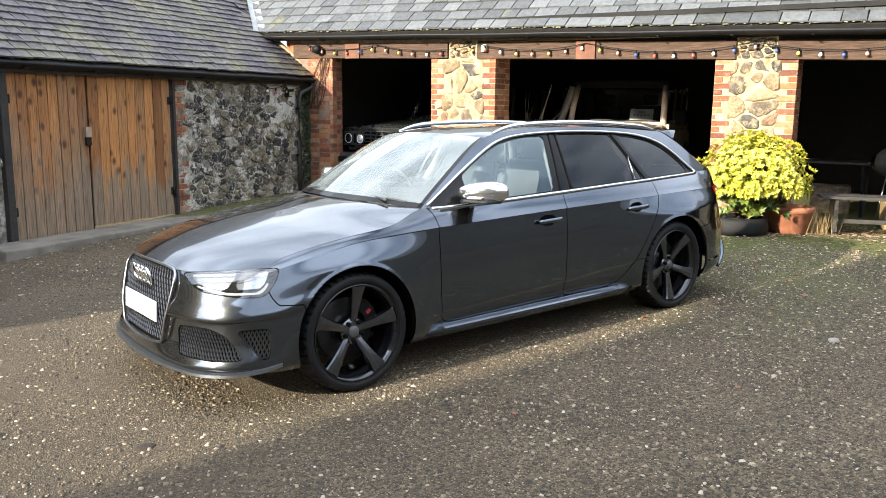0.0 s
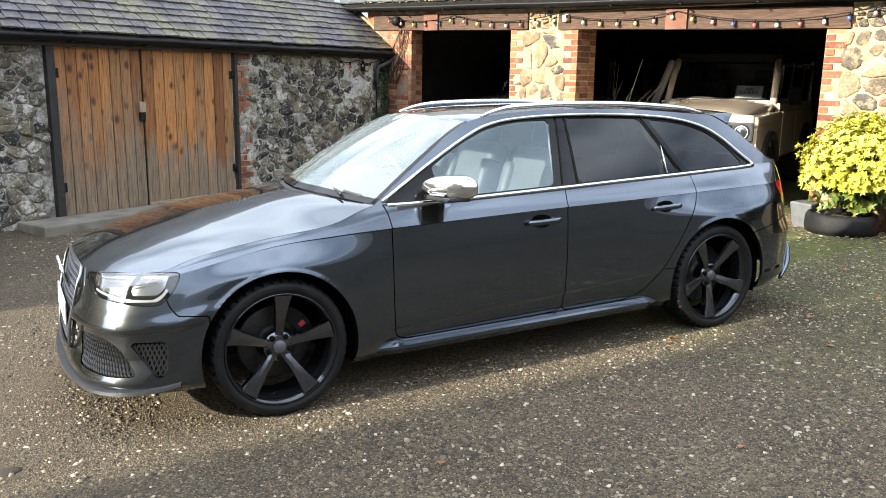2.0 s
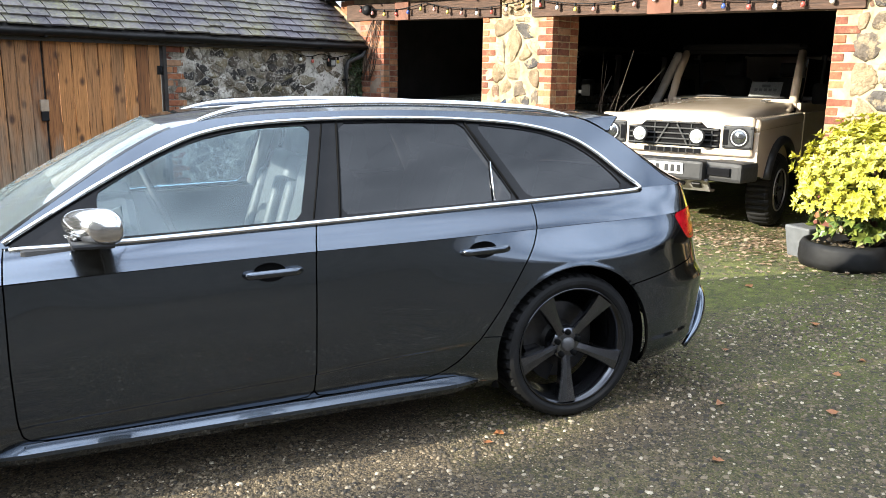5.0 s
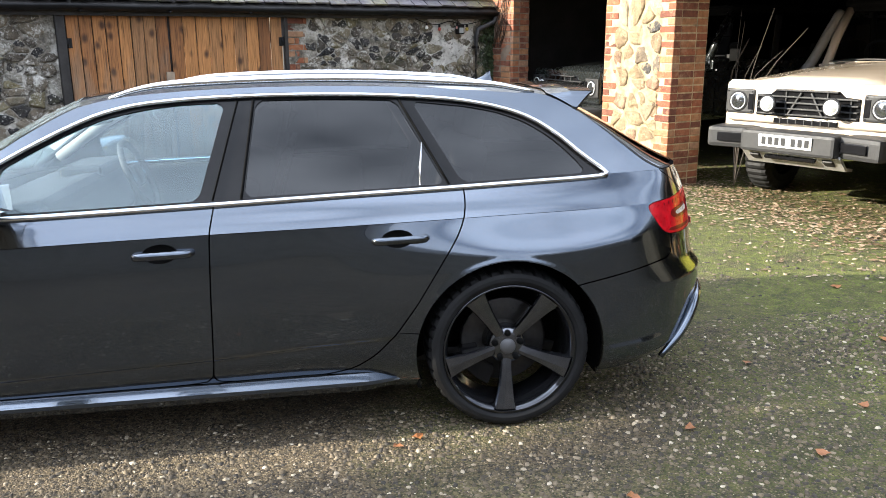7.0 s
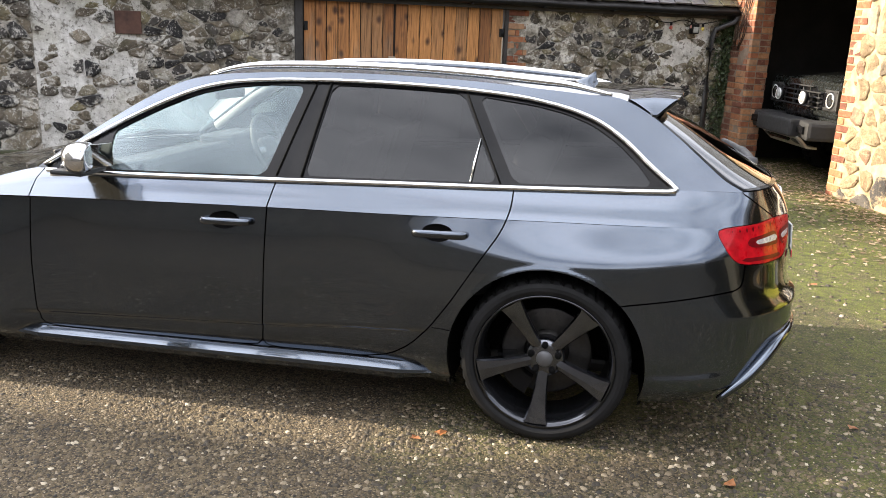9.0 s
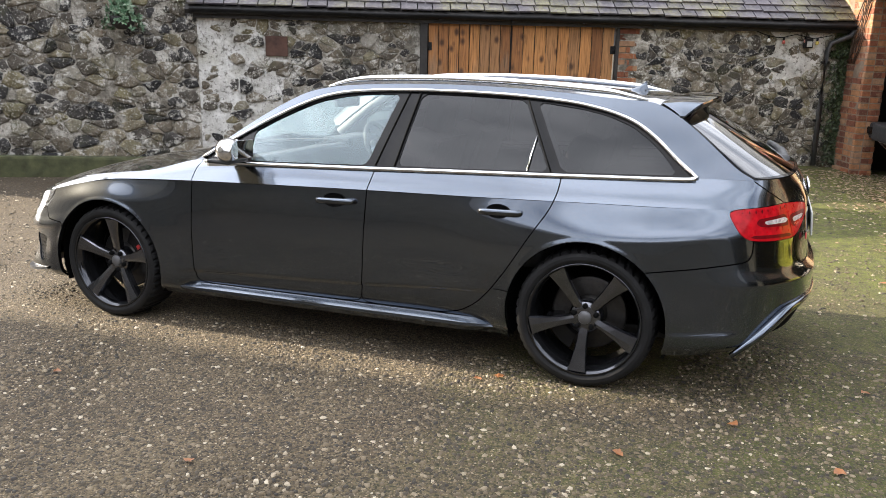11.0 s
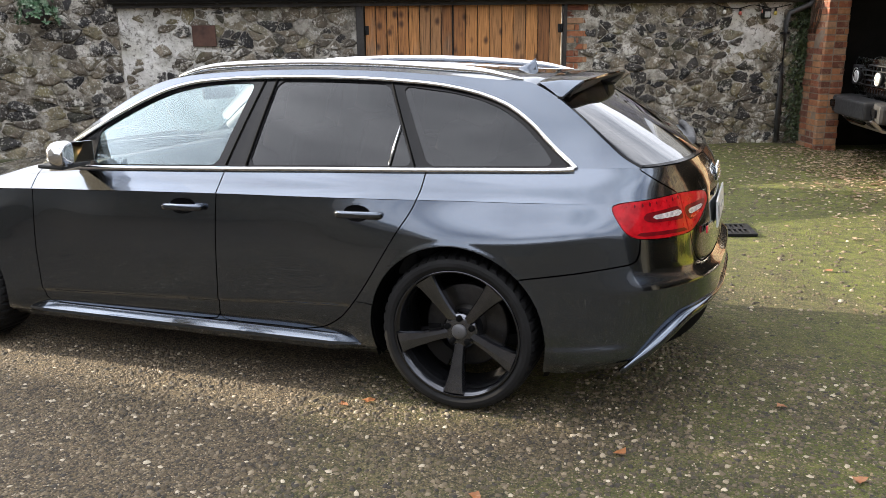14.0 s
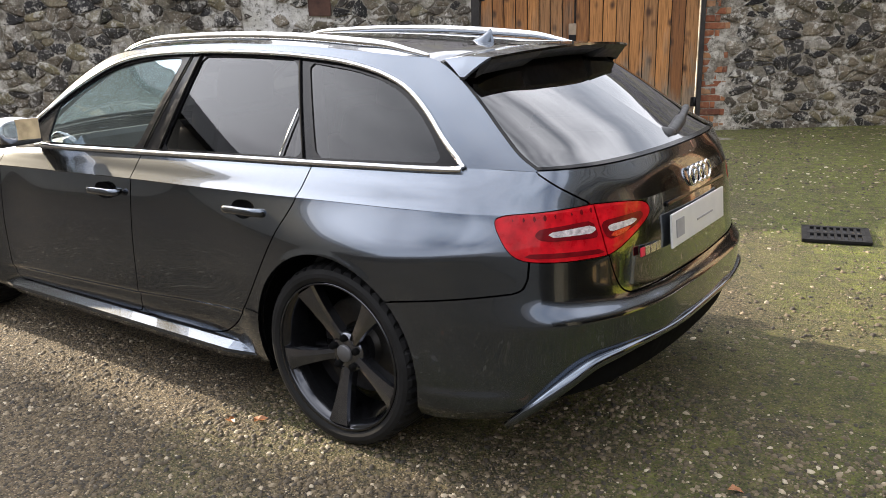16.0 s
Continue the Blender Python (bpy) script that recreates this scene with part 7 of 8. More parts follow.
    box("skid_opening", (.03, .50, .085), pose(-.195, 0, .535, 0, 48), GLOSS_BLACK, car, 0.01, "black opening in the skid plate")
    # cabin
    for sy in (-1, 1):
        rod("front_pillar", [(1.68, .735 * sy, 1.30), (1.82, .725 * sy, 1.60), (2.02, .70 * sy, 1.90)], .050, paint, car, "", 8)
        box("door", (1.05, .05, .62), pose(2.22, .855 * sy, .90), paint, car, 0.02)
        box("rear_door", (.95, .05, .62), pose(3.24, .855 * sy, .90), paint, car, 0.02)
        box("cabin_side", (2.95, .06, .16), pose(3.15, .80 * sy, 1.24), paint, car, 0.02)
        box("window", (2.55, .02, .50), pose(3.25, .765 * sy, 1.57, -4 * sy), GLASS_DARK, car, 0.004, "dark side window")
        for x in (2.72, 3.75, 4.55):
            box("side_pillar", (.10, .05, .60), pose(x, .765 * sy, 1.58, -4 * sy), TRIM_BLACK, car, 0.01, "black window pillar")
        mir = box("door_mirror", (.10, .18, .24), pose(1.92, .97 * sy, 1.42), MATT_BLACK, car, 0.035, "black door mirror")
        box("mirror_arm", (.05, .14, .05), pose(1.92, .85 * sy, 1.36), TRIM_BLACK, mir, 0.01)
        # arch flares
        for cx in (.86, 3.78):
            pts = [(cx - .52 * math.cos(a), .885 * sy, .42 + .52 * math.sin(a)) for a in np.linspace(.28, math.pi - .28, 18)]
            rod("arch_flare", pts, .05, TRIM_BLACK, car, "black wheel-arch flare", 8)
    ws = mesh_ob("windscreen", [(1.70, -.70, 1.33), (1.70, .70, 1.33), (2.01, .66, 1.89), (2.01, -.66, 1.89)], [(0, 3, 2, 1)], GLASS_SHED, car, "clear windscreen", False)
    ws.visible_shadow = False
    box("scuttle", (.14, 1.56, .10), pose(1.73, 0, 1.305), paint, car, 0.02, "body-coloured scuttle under the windscreen")
    box("windscreen_header", (.10, 1.44, .06), pose(2.04, 0, 1.905), MATT_BLACK, car, 0.015, "black windscreen header")
    box("roof", (2.75, 1.52, .09), pose(3.36, 0, 1.955), MATT_BLACK, car, 0.04, "black roof")
    box("roof_lip", (.16, 1.36, .05), pose(2.05, 0, 1.975), MATT_BLACK, car, 0.02, "black roof front edge")
    box("rear_wall", (.06, 1.60, .9), pose(4.64, 0, 1.5), paint, car, 0.02)
    for y0 in (-.38, .30):
        rod("wiper", curve([(1.665, y0 + .36, 1.345), (1.70, y0, 1.375), (1.69, y0 - .25, 1.372)], 8), .011, TRIM_BLACK, car, "black wiper", 6)
    box("dashboard", (.30, 1.40, .22), pose(1.95, 0, 1.26), CABIN_DARK, car, 0.05, "black dashboard")
    ring_torus("steering_wheel", (2.14, .36, 1.40), .18, .016, Matrix.Rotation(radians(90), 3, "Z") @ Matrix.Rotation(radians(-25), 3, "X"), CABIN_DARK, car, "black steering wheel")
    for y in (-.36, .36):
        s = box("seat", (.22, .50, .70), pose(2.75, y, 1.25, 0, 14), CABIN_DARK, car, 0.06, "black seat")
        box("head_restraint", (.10, .26, .18), pose(2.86, y, 1.70, 0, 12), CABIN_DARK, s, 0.04)
    if glass_papers:
        card = box("windscreen_card", (.006, .36, .20), pose(1.80, -.38, 1.46, 0, 30), WHITE_PLATE, car, 0, "white card behind the windscreen")
        for z, w in ((1.50, .10), (1.455, .26)):
            for k in range(1 if w < .2 else 5):
                box("card_bar", (.004, .10 if w < .2 else .035, .035), pose(1.79 + (z - 1.46) * .55, -.38 + (0 if w < .2 else (k - 2) * .055), z, 0, 30), GREY_INK, card, 0, "grey printed bar")
    if snorkel:
        rod("raised_intake", curve([(1.35, .93, 1.12), (1.62, .90, 1.30), (1.80, .83, 1.62), (1.98, .79, 1.88)], 14), .055, plain("intake_grey", (0.30, 0.29, 0.27), 0.5), car, "grey raised air intake", 8)
    # wheels
    for cx in (.86, 3.78):
        for sy in (-1, 1):
            b = Matrix.Translation((cx, .90 * sy, .40)) @ (Matrix.Rotation(math.pi, 4, "Z") if sy > 0 else Matrix())
            wheel = revolve("wheel", [(.05, .02), (.07, .03), (.10, .05), (.19, .04), (.215, .02), (.225, .02), (.225, .08), (.20, .10), (.20, .22)], plain("offroad_rim", (0.10, 0.10, 0.10), 0.4, 0.6), car, b, "dark alloy wheel", 32)
            prof = [(.22, .01), (.26, -.005), (.33, -.008), (.375, .01), (.395, .04), (.40, .08), (.40, .20), (.385, .24), (.30, .26), (.22, .25)]
            verts, faces, n, steps = [], [], len(prof), 96
            for i in range(steps):
                t = 2 * math.pi * i / steps
                for k, (r, y) in enumerate(prof):
                    verts.append(b @ Vector(((r - (.016 if i % 3 == 0 and 2 < k < 8 else 0)) * math.cos(t), y, (r - (.016 if i % 3 == 0 and 2 < k < 8 else 0)) * math.sin(t))))
            for i in range(steps):
                j = (i + 1) % steps
                faces += [(i * n + k, i * n + k + 1, j * n + k + 1, j * n + k) for k in range(n - 1)]
            mesh_ob("tyre", verts, faces, RUBBER, wheel, "knobbly all-terrain tyre", False)
            ring_torus("rim_ring", (cx, (.90 + .0) * sy, .40), .225, .009, Matrix(), plain("rim_ring_grey", (0.45, 0.42, 0.38), 0.4, 0.6), wheel, "pale ring of the rim")
            for k in range(6):
                t = 2 * math.pi * k / 6
                box("wheel_spoke", (.15, .04, .05), b @ Matrix.Rotation(t, 4, "Y") @ pose(.13, .05, 0), GLOSS_BLACK, wheel, 0.01)
    return car


BEIGE = plain("beige_paint", (0.60, 0.50, 0.39), 0.35, vary=0.04, scale=2, Coat_Weight=1.0, Coat_Roughness=0.03)
NIGHT = plain("black_green_paint", (0.014, 0.016, 0.016), 0.25, vary=0.1, Coat_Weight=1.0)
build_offroader(pose(6.50, 3.24, 0.01, 0, 0, 30.0), BEIGE, "beige boxy off-road vehicle parked nose out in the open bay", True, True)
build_offroader(pose(5.135, 6.588, 0.02, 0, 0, 14.0), NIGHT, "black boxy off-road vehicle parked inside the dark bay", False, False)


# ---- planting ----
def leaf_cluster(rnd, tip, out, count, size, verts, faces, droop=0.2):
    """A rosette of folded leaves round a twig's tip."""
    out = out.normalized()
    side = out.cross(Vector((0, 0, 1)))
    side = side.normalized() if side.length > 1e-3 else Vector((1, 0, 0))
    up = side.cross(out)
    for k in range(count):
        a = 2 * math.pi * k / count + rnd.uniform(-.4, .4)
        way = (out * rnd.uniform(.25, .9) + (side * math.cos(a) + up * math.sin(a)) * rnd.uniform(.6, 1.0) + Vector((0, 0, -droop * rnd.random()))).normalized()
        ln, w = size * rnd.uniform(.65, 1.25), size * rnd.uniform(.20, .30)
        across = way.cross(out)
        across = across.normalized() if across.length > 1e-3 else side
        nrm = across.cross(way)
        b = len(verts)
        verts += [tip, tip + way * ln * .45 + across * w + nrm * w * .35, tip + way * ln, tip + way * ln * .45 - across * w + nrm * w * .35, tip + way * ln * .5]
        faces += [(b, b + 1, b + 4), (b + 1, b + 2, b + 4), (b, b + 4, b + 3), (b + 4, b + 2, b + 3)]


def build_bush():
    rnd = random.Random(77)
    c = Vector((6.62, .80, ground_z(6.62, .80)))
    bush = empty("golden_shrub", Matrix.Translation(c), "bright golden-leaved evergreen shrub in a round black planter", "shrub")
    verts, faces, twigs = [], [], []
    for i in range(1750):
        a, h = rnd.uniform(0, 2 * math.pi), rnd.uniform(-.35, 1.0)
        r = math.sqrt(max(0, 1 - max(0, h) ** 2)) * rnd.uniform(.55, 1.0) if h > 0 else rnd.uniform(.75, 1.0)
        lump = 1 + .30 * noise.noise((math.cos(a) * 1.7, math.sin(a) * 1.7, h * 2.0))
        p = Vector((math.cos(a) * r * .62 * lump, math.sin(a) * r * .60 * lump, .66 + h * .48 * lump))
        out = Vector((p.x, p.y, (p.z - .45) * 1.1))
        leaf_cluster(rnd, p, out, rnd.randint(6, 9), .053, verts, faces)
        if i % 13 == 0:
            twigs.append(p)
    mesh_ob("foliage", verts, faces, make_leaf("golden_leaf", (0.24, 0.27, 0.02), (0.56, 0.51, 0.045), (0.72, 0.66, 0.13)), bush, "golden yellow and lime leaves", False, kind="stuff")
    # Green inner leaves; the shade of the gaps is put into their colour.
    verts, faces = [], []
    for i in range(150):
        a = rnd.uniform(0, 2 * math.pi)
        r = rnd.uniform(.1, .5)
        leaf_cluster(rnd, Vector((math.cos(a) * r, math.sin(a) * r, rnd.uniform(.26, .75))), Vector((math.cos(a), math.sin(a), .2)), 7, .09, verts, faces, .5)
    mesh_ob("inner_foliage", verts, faces, make_leaf("inner_leaf", (0.05, 0.09, 0.012), (0.10, 0.14, 0.02), (0.20, 0.22, 0.04)), bush, "green inner leaves, darkened for the shade between the outer ones", False, kind="stuff")
    for p in twigs[:34]:
        rod("branch", [Vector((p.x * .1, p.y * .1, .18)), Vector((p.x * .5, p.y * .5, .18 + (p.z - .18) * .6)), p], [.012, .008, .004], BEAM, bush, "", 5)
    # planter, filled with gravel
    gx, gy = 6.42, .86
    pot = revolve("round_planter", [(.24, 0.0), (.335, .004), (.35, .06), (.345, .16), (.325, .20), (.295, .205), (.285, .17), (.001, .165)], RUBBER, None, Matrix.Translation((gx, gy, ground_z(gx, gy) + .002)) @ Matrix.Rotation(radians(90), 4, "X"), "low round black planter like a tyre", 40)
    tagged(pot, category="planter")
    v, f = [], []
    for k in range(70):
        a, r = rnd.uniform(0, 6.28), rnd.uniform(0, .26)
        s = rnd.uniform(.012, .03)
        b = len(v)
        o = Vector((gx + r * math.cos(a), gy + r * math.sin(a), ground_z(gx, gy) + .17))
        v += [o + Vector((s, 0, 0)), o + Vector((0, s, 0)), o + Vector((-s, 0, 0)), o + Vector((0, -s, 0)), o + Vector((0, 0, s * .8))]
        f += [(b, b + 1, b + 4), (b + 1, b + 2, b + 4), (b + 2, b + 3, b + 4), (b + 3, b, b + 4)]
    mesh_ob("planter_gravel", v, f, PEBBLE, pot, "pale stones in the planter", kind="stuff")
    # square grey tub beside it and a terracotta pot behind
    tub = bm_box(bmesh.new(), (.27, .27, .27), Matrix.Translation((6.47, 1.30, ground_z(6.47, 1.30) + .137)), 0.02)
    for vv in tub.verts:
        if vv.co.z < ground_z(6.47, 1.30) + .1:
            vv.co.x = 6.47 + (vv.co.x - 6.47) * .8
            vv.co.y = 1.30 + (vv.co.y - 1.30) * .8
    tagged(part("square_tub", tub, plain("grey_plastic", (0.10, 0.105, 0.11), 0.6, vary=0.15), None, "square grey plastic plant tub beside the shrub"), category="planter")
    terra = revolve("terracotta_pot", [(.16, 0), (.20, .02), (.24, .26), (.265, .27), (.265, .33), (.235, .335), (.22, .28), (.001, .27)], plain("terracotta", (0.34, 0.13, 0.07), 0.85, vary=0.25, bump=0.3), None, Matrix.Translation((7.0, .52, ground_z(7.0, .52) + .002)) @ Matrix.Rotation(radians(90), 4, "X"), "red terracotta pot behind the shrub", 32)
    tagged(terra, category="planter")


def build_basket():
    rnd = random.Random(5)
    o = WALL @ Vector((-6.5, -.20, 1.86))
    basket = revolve("hanging_basket", [(.001, -.15), (.07, -.14), (.13, -.09), (.155, 0), (.145, .005)], BLACK_WOOD, None, Matrix.Translation(o) @ Matrix.Rotation(radians(90), 4, "X"), "dark hanging basket with trailing green plants on the wall", 24)
    tagged(basket, category="basket")
    v, f = [], []
    for i in range(190):
        a, r = rnd.uniform(0, 6.28), rnd.uniform(.02, .24)
        p = o + Vector((r * math.cos(a), r * math.sin(a) * .8, rnd.uniform(.0, .17) - (max(0, r - .15) * 2.2)))
        leaf_cluster(rnd, p, Vector((math.cos(a), math.sin(a), .6)), 5, .055, v, f, .6)
    mesh_ob("trailing_plant", v, f, make_leaf("basket_leaf", (0.03, 0.085, 0.035), (0.07, 0.15, 0.075), (0.25, 0.32, 0.22)), basket, "blue-green trailing leaves", False, kind="stuff")
    rod("basket_bracket", [WALL @ Vector((-6.5, 0, 2.2)), WALL @ Vector((-6.5, -.2, 2.2)), WALL @ Vector((-6.5, -.2, 2.05))], .008, BLACK_METAL, basket, "black iron bracket", 6)


def build_ivy():
    rnd = random.Random(9)
    v, f = [], []
    for i in range(620):
        z = rnd.uniform(.18, 1.9)
        s = rnd.gauss(2.60 - .02 * z, .09)
        if s > 2.86 or s < 2.38:
            continue
        p = WALL @ Vector((s, -rnd.uniform(.02, .07), z))
        leaf_cluster(rnd, p, WALL.to_3x3() @ Vector((rnd.uniform(-.5, .5), -1, .2)), 4, .045, v, f, .4)
    ivy = mesh_ob("ivy", v, f, make_leaf("ivy_leaf", (0.016, 0.026, 0.010), (0.035, 0.055, 0.018), (0.07, 0.09, 0.035)), None, "dark ivy creeping up the corner behind the downpipe", False, "ivy", "stuff")
    for k in range(7):
        s = rnd.uniform(.03, .3)
        pts = [SHED @ Vector((s + .05 * math.sin(i * 1.3 + k) + .05 * i, -.02, 1.5 + .17 * i)) for i in range(6)]
        rod("ivy_stem", pts, .007, BEAM, ivy, "bare brown ivy stem", 5)


# ---- lights on a string ----
def build_festoon():
    rnd = random.Random(3)
    posts = [.08, 1.45, 3.2, 4.85, 7.0, 8.8, 10.6, 12.4]
    zed = lambda s: 2.515 - .019 * s
    pts = []
    for a, b in zip(posts, posts[1:]):
        for i in range(12):
            t = i / 12
            pts.append((a + (b - a) * t, -.075 - .01 * math.sin(t * 9), zed(a + (b - a) * t) - .36 * t * (1 - t) * (b - a) / 1.7))
    cable = rod("festoon_string", [SHED @ Vector(p) for p in pts], .006, BLACK_METAL, None, "string of coloured bulbs looped along the oak beams", 5)
    tagged(cable, category="light string")
    colours = [plain("bulb_" + n, c, 0.25, vary=0.08, Coat_Weight=0.6) for n, c in (("red", (0.42, 0.09, 0.07)), ("yellow", (0.62, 0.50, 0.12)), ("blue", (0.06, 0.10, 0.32)), ("white", (0.75, 0.74, 0.70)), ("pink", (0.55, 0.28, 0.24)))]
    s, k = .14, 0
    xs = [p[0] for p in pts]
    while s < 12.0:
        z = float(np.interp(s, xs, [p[2] for p in pts]))
        o = SHED @ Vector((s, -.08, z))
        t = Matrix.Translation(o) @ Matrix.Rotation(radians(90), 4, "X") @ Matrix.Rotation(rnd.uniform(-.15, .15), 4, "Z")
        sock = revolve("socket", [(.001, .005), (.014, .004), (.015, -.03), (.013, -.034), (.001, -.034)], BLACK_METAL, cable, t, "black socket", 8)
        revolve("bulb", [(.010, -.034), (.018, -.045), (.023, -.060), (.020, -.075), (.010, -.083), (.001, -.084)], colours[(k * 3 + rnd.randint(0, 1)) % 5], cable, t, "coloured bulb", 10)
        s += .245
        k += 1
    # the end that runs down over the barn wall
    tail = [(1.35, -.03, 1.88), (1.53, -.05, 1.82), (1.70, -.05, 1.80), (1.90, -.05, 1.84), (2.10, -.06, 1.80), (2.35, -.1, 1.84)]
    wire = rod("wall_light_string", [WALL @ Vector(p) for p in curve(np.array(tail), 24)], .006, BLACK_METAL, None, "short string of bulbs hanging over the limewashed wall", 5)
    tagged(wire, category="light string")
    for (sx, z), c in (((1.53, 1.82), 3), ((1.73, 1.80), 0), ((2.02, 1.82), 4), ((2.18, 1.80), 1)):
        t = Matrix.Translation(WALL @ Vector((sx, -.06, z))) @ Matrix.Rotation(radians(90), 4, "X")
        revolve("socket", [(.001, .005), (.014, .004), (.015, -.03), (.001, -.034)], BLACK_METAL, wire, t, "black socket", 8)
        revolve("bulb", [(.010, -.034), (.018, -.045), (.023, -.060), (.020, -.075), (.001, -.084)], colours[c], wire, t, "coloured bulb", 10)
    lantern = empty("wall_lantern", WALL @ Matrix.Translation((2.06, -.06, 1.735)), "small black wall lantern under the barn gutter", "lamp")
    box("case", (.10, .08, .12), Matrix(), BLACK_METAL, lantern, 0.012)
    box("lens", (.07, .01, .07), pose(0, -.042, -.01), plain("lantern_glass", (0.35, 0.36, 0.35), 0.2), lantern, 0.004, "pale glass front")
    flood = empty("flood_lamp", SHED @ Matrix.Translation((.30, -.10, 2.44)), "black round flood lamp on the oak beam", "lamp")
    revolve("case", [(.001, -.06), (.06, -.05), (.075, 0), (.06, .05), (.001, .06)], BLACK_METAL, flood, None, "", 20)
    box("bracket", (.03, .06, .10), pose(0, .05, .02), BLACK_METAL, flood, 0.004)
    jb = box("junction_box", (.085, .05, .10), SHED @ Matrix.Translation((3.30, -.055, 2.395)), plain("cream_plastic", (0.66, 0.62, 0.48), 0.5), None, 0.008)
    tagged(jb, "small cream junction box on the beam end", "box")


# ---- things in the third bay ----
def build_bay():
    rnd = random.Random(6)
    gz = lambda s, y: ground_z(*(SHED @ Vector((s, y, 0)))[:2])
    at = lambda s, y, z, turn=0: SHED @ pose(s, y, gz(s, y) + z, 0, 0, turn)
    dark = plain("dark_stained_wood", (0.045, 0.04, 0.036), 0.6, vary=0.3, scale=10, bump=0.3)
    bench = empty("garden_bench", at(8.45, .30, 0, 14), "dark stained plank bench with a metal foot frame", "bench")
    for y in (-.11, .11):
        box("plank", (1.25, .19, .035), pose(0, y, .455), dark, bench, 0.006)
    for x in (-.45, .45):
        box("leg", (.05, .34, .44), pose(x, 0, .22), dark, bench, 0.006)
        box("foot", (.06, .50, .04), pose(x, 0, .022), BLACK_METAL, bench, 0.005)
    box("stretcher", (.90, .05, .05), pose(0, 0, .16), dark, bench, 0.005)
    table = empty("trestle_table", at(7.72, 2.55, 0, -4), "dark folding trestle table in the shade", "table")
    box("tabletop", (1.15, .62, .035), pose(0, 0, .79), dark, table, 0.006)
    for x in (-.5, .5):
        for y, tl in ((-.24, 13), (.24, -13)):
            box("leg", (.04, .03, .80), pose(x, y * .9, .39, tl), BLACK_METAL, table, 0.004)
    bbq = empty("kettle_barbecue", at(8.55, 2.3, 0), "black kettle barbecue on thin legs", "barbecue")
    revolve("bowl", [(.001, -.20), (.15, -.17), (.25, -.07), (.28, .0), (.25, .10), (.14, .19), (.001, .22)], GLOSS_BLACK, bbq, Matrix.Translation((0, 0, .80)) @ Matrix.Rotation(radians(90), 4, "X"), "", 28)
    for k in range(3):
        t = 2.1 * k
        rod("leg", [(.10 * math.cos(t), .10 * math.sin(t), .65), (.28 * math.cos(t), .28 * math.sin(t), 0.01)], .012, CHROME, bbq, "thin metal leg", 6)
    rod("handle", [(-.08, -.26, .92), (-.05, -.30, .93), (.05, -.30, .93), (.08, -.26, .92)], .012, CHROME, bbq, "bright handle", 6)
    straw = plain("straw", (0.26, 0.17, 0.075), 0.95, vary=0.4, scale=30, bump=0.9)
    bale = box("straw_bale", (1.0, .55, .42), at(9.0, 1.25, .21, 8), straw, None, 0.06)
    tagged(bale, "loose brown straw bale behind the bench", "bale")
    crate = box("stone_block", (.55, .35, .42), at(7.75, 2.95, .21, 5), PIER_STONE, None, 0.03)
    tagged(crate, "pale stone block under the trestle table", "block")
    v, f = [], []
    for i in range(260):
        a = rnd.uniform(0, 6.28)
        s, y = 7.78 + rnd.gauss(0, .10), -.02 + rnd.gauss(0, .08)
        o = SHED @ Vector((s, y, gz(s, y)))
        tip = o + Vector((rnd.gauss(0, .10), rnd.gauss(0, .10), rnd.uniform(.2, .5)))
        b = len(v)
        w = Vector((math.cos(a), math.sin(a), 0)) * .004
        v += [o - w, o + w, tip]
        f += [(b, b + 1, b + 2)]
    mesh_ob("dry_grass", v, f, plain("dry_straw_grass", (0.27, 0.19, 0.09), 0.9, vary=0.3), None, "tuft of dry straw-coloured grass by the pier", False, "grass", "stuff")
    # bare twigs leaning beside the pier in the second bay
    twig = empty("dead_branches", SHED @ Matrix.Translation((3.75, .75, gz(3.75, .75))), "bare dead branches leaning in the dark bay", "branch")
    for k in range(9):
        a = rnd.uniform(-.9, .9)
        pts = [(0, 0, .02), (.12 * a, .05 * rnd.uniform(-1, 1), .6), (.35 * a, .1 * rnd.uniform(-1, 1), 1.2), (.62 * a + .1, .1, 1.2 + rnd.uniform(.2, .7))]
        rod("twig", curve(np.array(pts), 10), [.007 - .0005 * i for i in range(10)], plain("dead_wood", (0.055, 0.045, 0.036), 0.9), twig, "", 5)


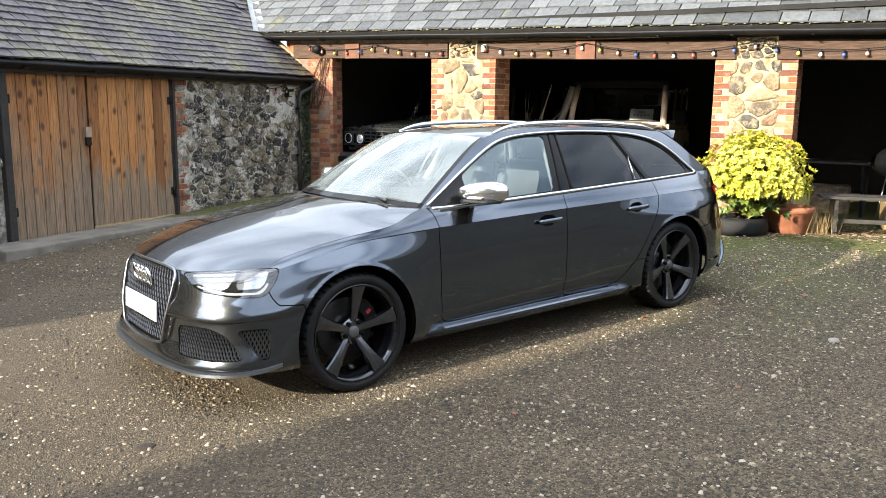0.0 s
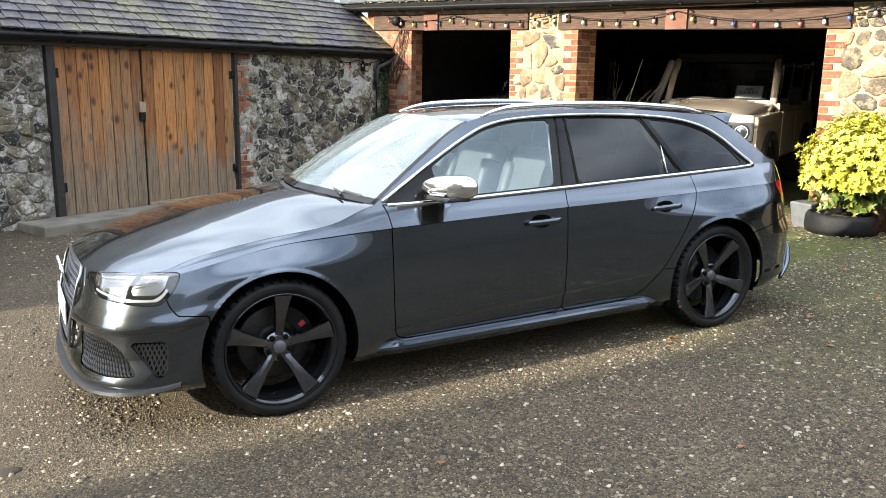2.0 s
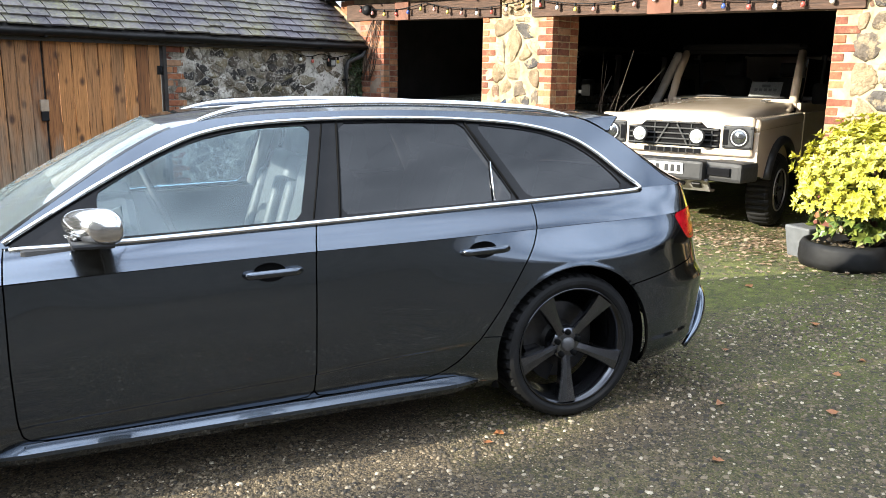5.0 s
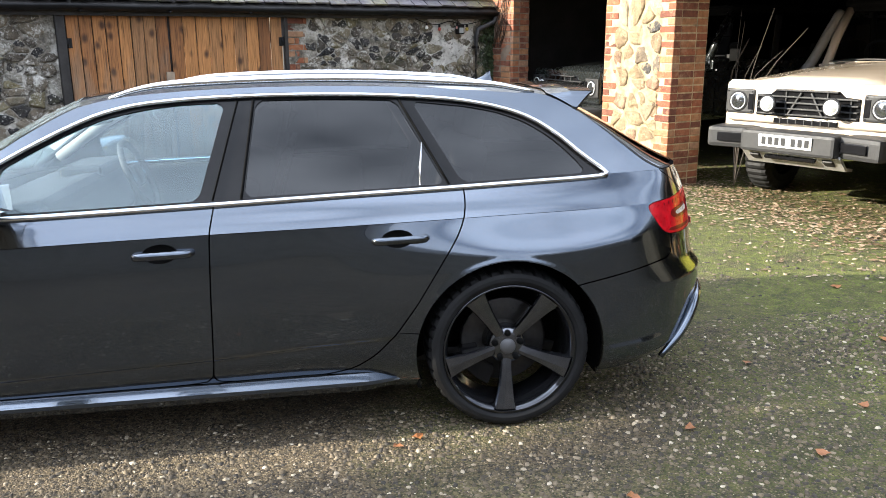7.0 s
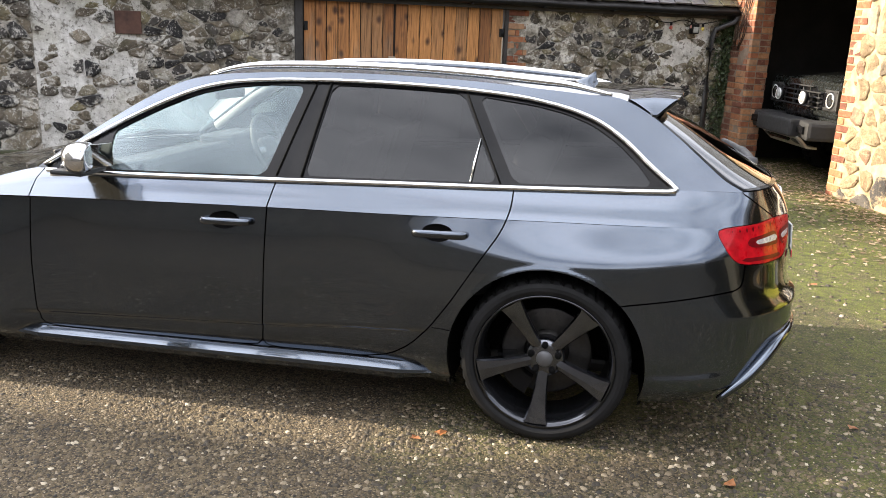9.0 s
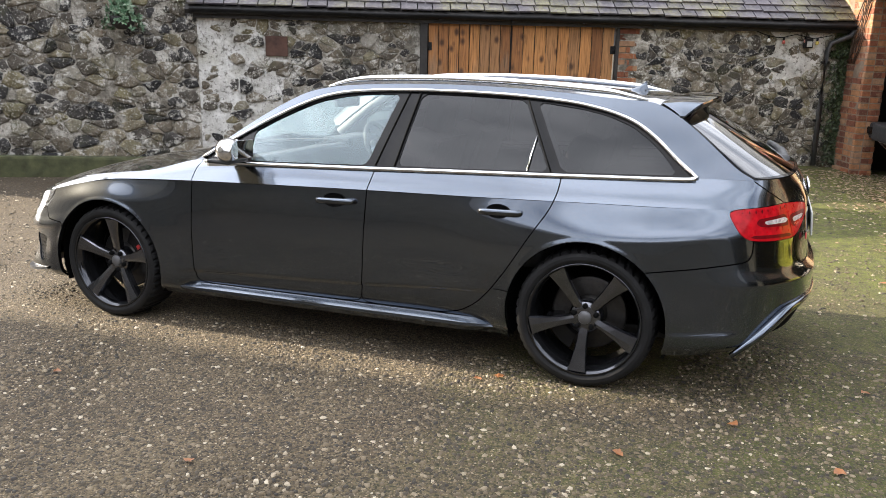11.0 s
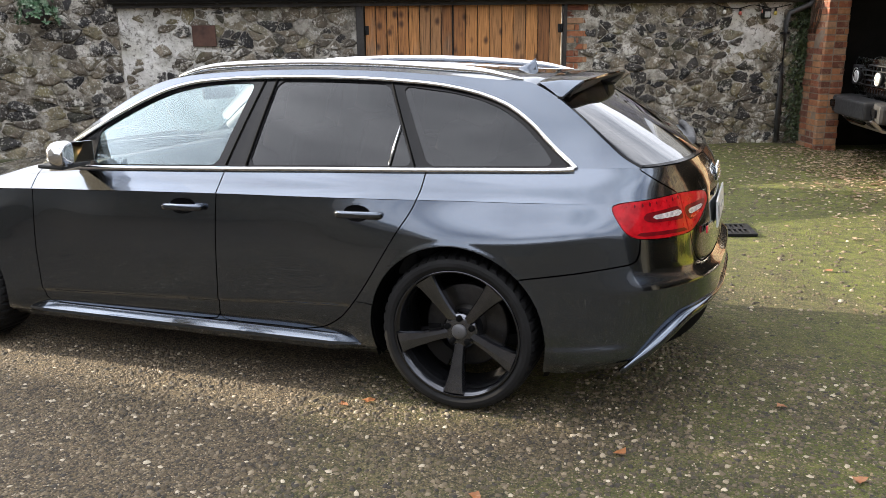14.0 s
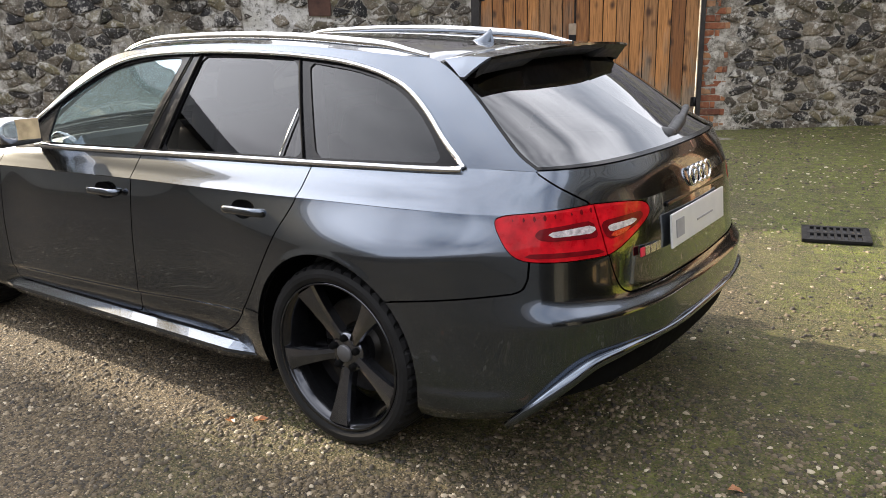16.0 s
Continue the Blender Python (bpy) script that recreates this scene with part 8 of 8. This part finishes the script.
# ---- on the ground ----
def build_ground_things():
    rnd = random.Random(8)
    grate = empty("drain_grate", pose(3.72, 2.83, ground_z(3.72, 2.83) + .004, -1.0, -1.2, 13), "square cast-iron drain grate set in the mossy gravel", "drain")
    box("pit", (.40, .36, .004), pose(0, 0, .0), INK, grate, 0, "dark drain opening")
    for x, y, a, b in ((0, .17, .40, .035), (0, -.17, .40, .035), (-.185, 0, .035, .36), (.185, 0, .035, .36), (0, 0, .40, .03)):
        box("frame_bar", (a, b, .022), pose(x, y, .009), BLACK_METAL, grate, 0.003)
    for i in range(9):
        box("bar", (.016, .34, .018), pose(-.16 + .04 * i, 0, .009), BLACK_METAL, grate, 0.002)
    autumn = make_leaf("fallen_leaf", (0.16, 0.055, 0.018), (0.28, 0.10, 0.03), (0.20, 0.13, 0.06))
    spots = [(2.33, -.985), (3.51, -1.055), (4.06, -.455), (2.42, -.93), (3.1, -1.5), (1.6, -2.2), (4.6, -.9), (4.9, -.3), (3.9, -1.35), (.4, -1.7), (5.2, .6), (4.4, 1.8), (2.9, -2.6), (4.3, -1.0)]
    for x, y in spots:
        s = rnd.uniform(.016, .032)
        v, f = [], []
        n = 9
        a0 = rnd.uniform(0, 6.28)
        for k in range(n):
            a = 2 * math.pi * k / n
            r = s * (1.25 if k % 3 == 0 else .75) * (1 + .3 * math.cos(a))
            v.append((r * math.cos(a), r * math.sin(a), .004 + .010 * rnd.random()))
        v.append((0, 0, .004))
        f = [(k, (k + 1) % n, n) for k in range(n)]
        leaf = mesh_ob("fallen_leaf", v, f, autumn, None, "curled orange-brown fallen leaf on the gravel", False, "leaf", group="fallen leaves")
        leaf.matrix_basis = pose(x, y, ground_z(x, y) + .005, 0, 0, math.degrees(a0))
    # litter in front of the shed
    v, f = [], []
    for i in range(11000):
        s, y = rnd.uniform(.4, 11), -abs(rnd.gauss(0, .8)) + rnd.uniform(-.1, 1.6)
        o = SHED @ Vector((s, y, 0))
        o.z = ground_z(o.x, o.y) + rnd.uniform(.004, .016)
        a, r = rnd.uniform(0, 6.28), rnd.uniform(.008, .024)
        b = len(v)
        for k in range(4):
            v.append(o + Vector((r * math.cos(a + k * 1.57) * (1.5 if k % 2 else .8), r * math.sin(a + k * 1.57) * (1.5 if k % 2 else .8), rnd.uniform(-.004, .008))))
        f.append((b, b + 1, b + 2, b + 3))
    mesh_ob("leaf_litter", v, f, make_leaf("litter", (0.10, 0.06, 0.032), (0.26, 0.17, 0.10), (0.44, 0.34, 0.24)), None, "brown leaf litter and bark before the open bays", False, "litter", "stuff")
    # a pale flat stone
    bm = bmesh.new()
    bmesh.ops.create_icosphere(bm, subdivisions=2, radius=1, matrix=pose(2.86, -2.10, ground_z(2.86, -2.1) + .004, 0, 0, 20) @ Matrix.Diagonal((.058, .036, .016, 1)))
    for q in bm.verts:
        q.co += Vector((.004, .004, .002)) * noise.noise(q.co * 30)
    tagged(part("flat_stone", bm, plain("pale_stone", (0.26, 0.235, 0.20), 0.9, vary=0.2, bump=0.4), None, "smooth pale flat stone lying on the gravel", True), category="stone")
    # A dark hole in the gravel, its shade drawn as a flat dark lump.
    bm = bmesh.new()
    bmesh.ops.create_icosphere(bm, subdivisions=2, radius=1, matrix=Matrix.Translation((-1.18, -.87, ground_z(-1.18, -.87))) @ Matrix.Diagonal((.055, .04, .010, 1)))
    tagged(part("hole_spot", bm, plain("hole_dark", (0.03, 0.022, 0.016), 0.9, vary=0.4, bump=0.8), None, "flat dark lump standing in for a hole in the gravel", True), category="clod")


build_bush()
build_basket()
build_ivy()
build_festoon()
build_bay()
build_ground_things()
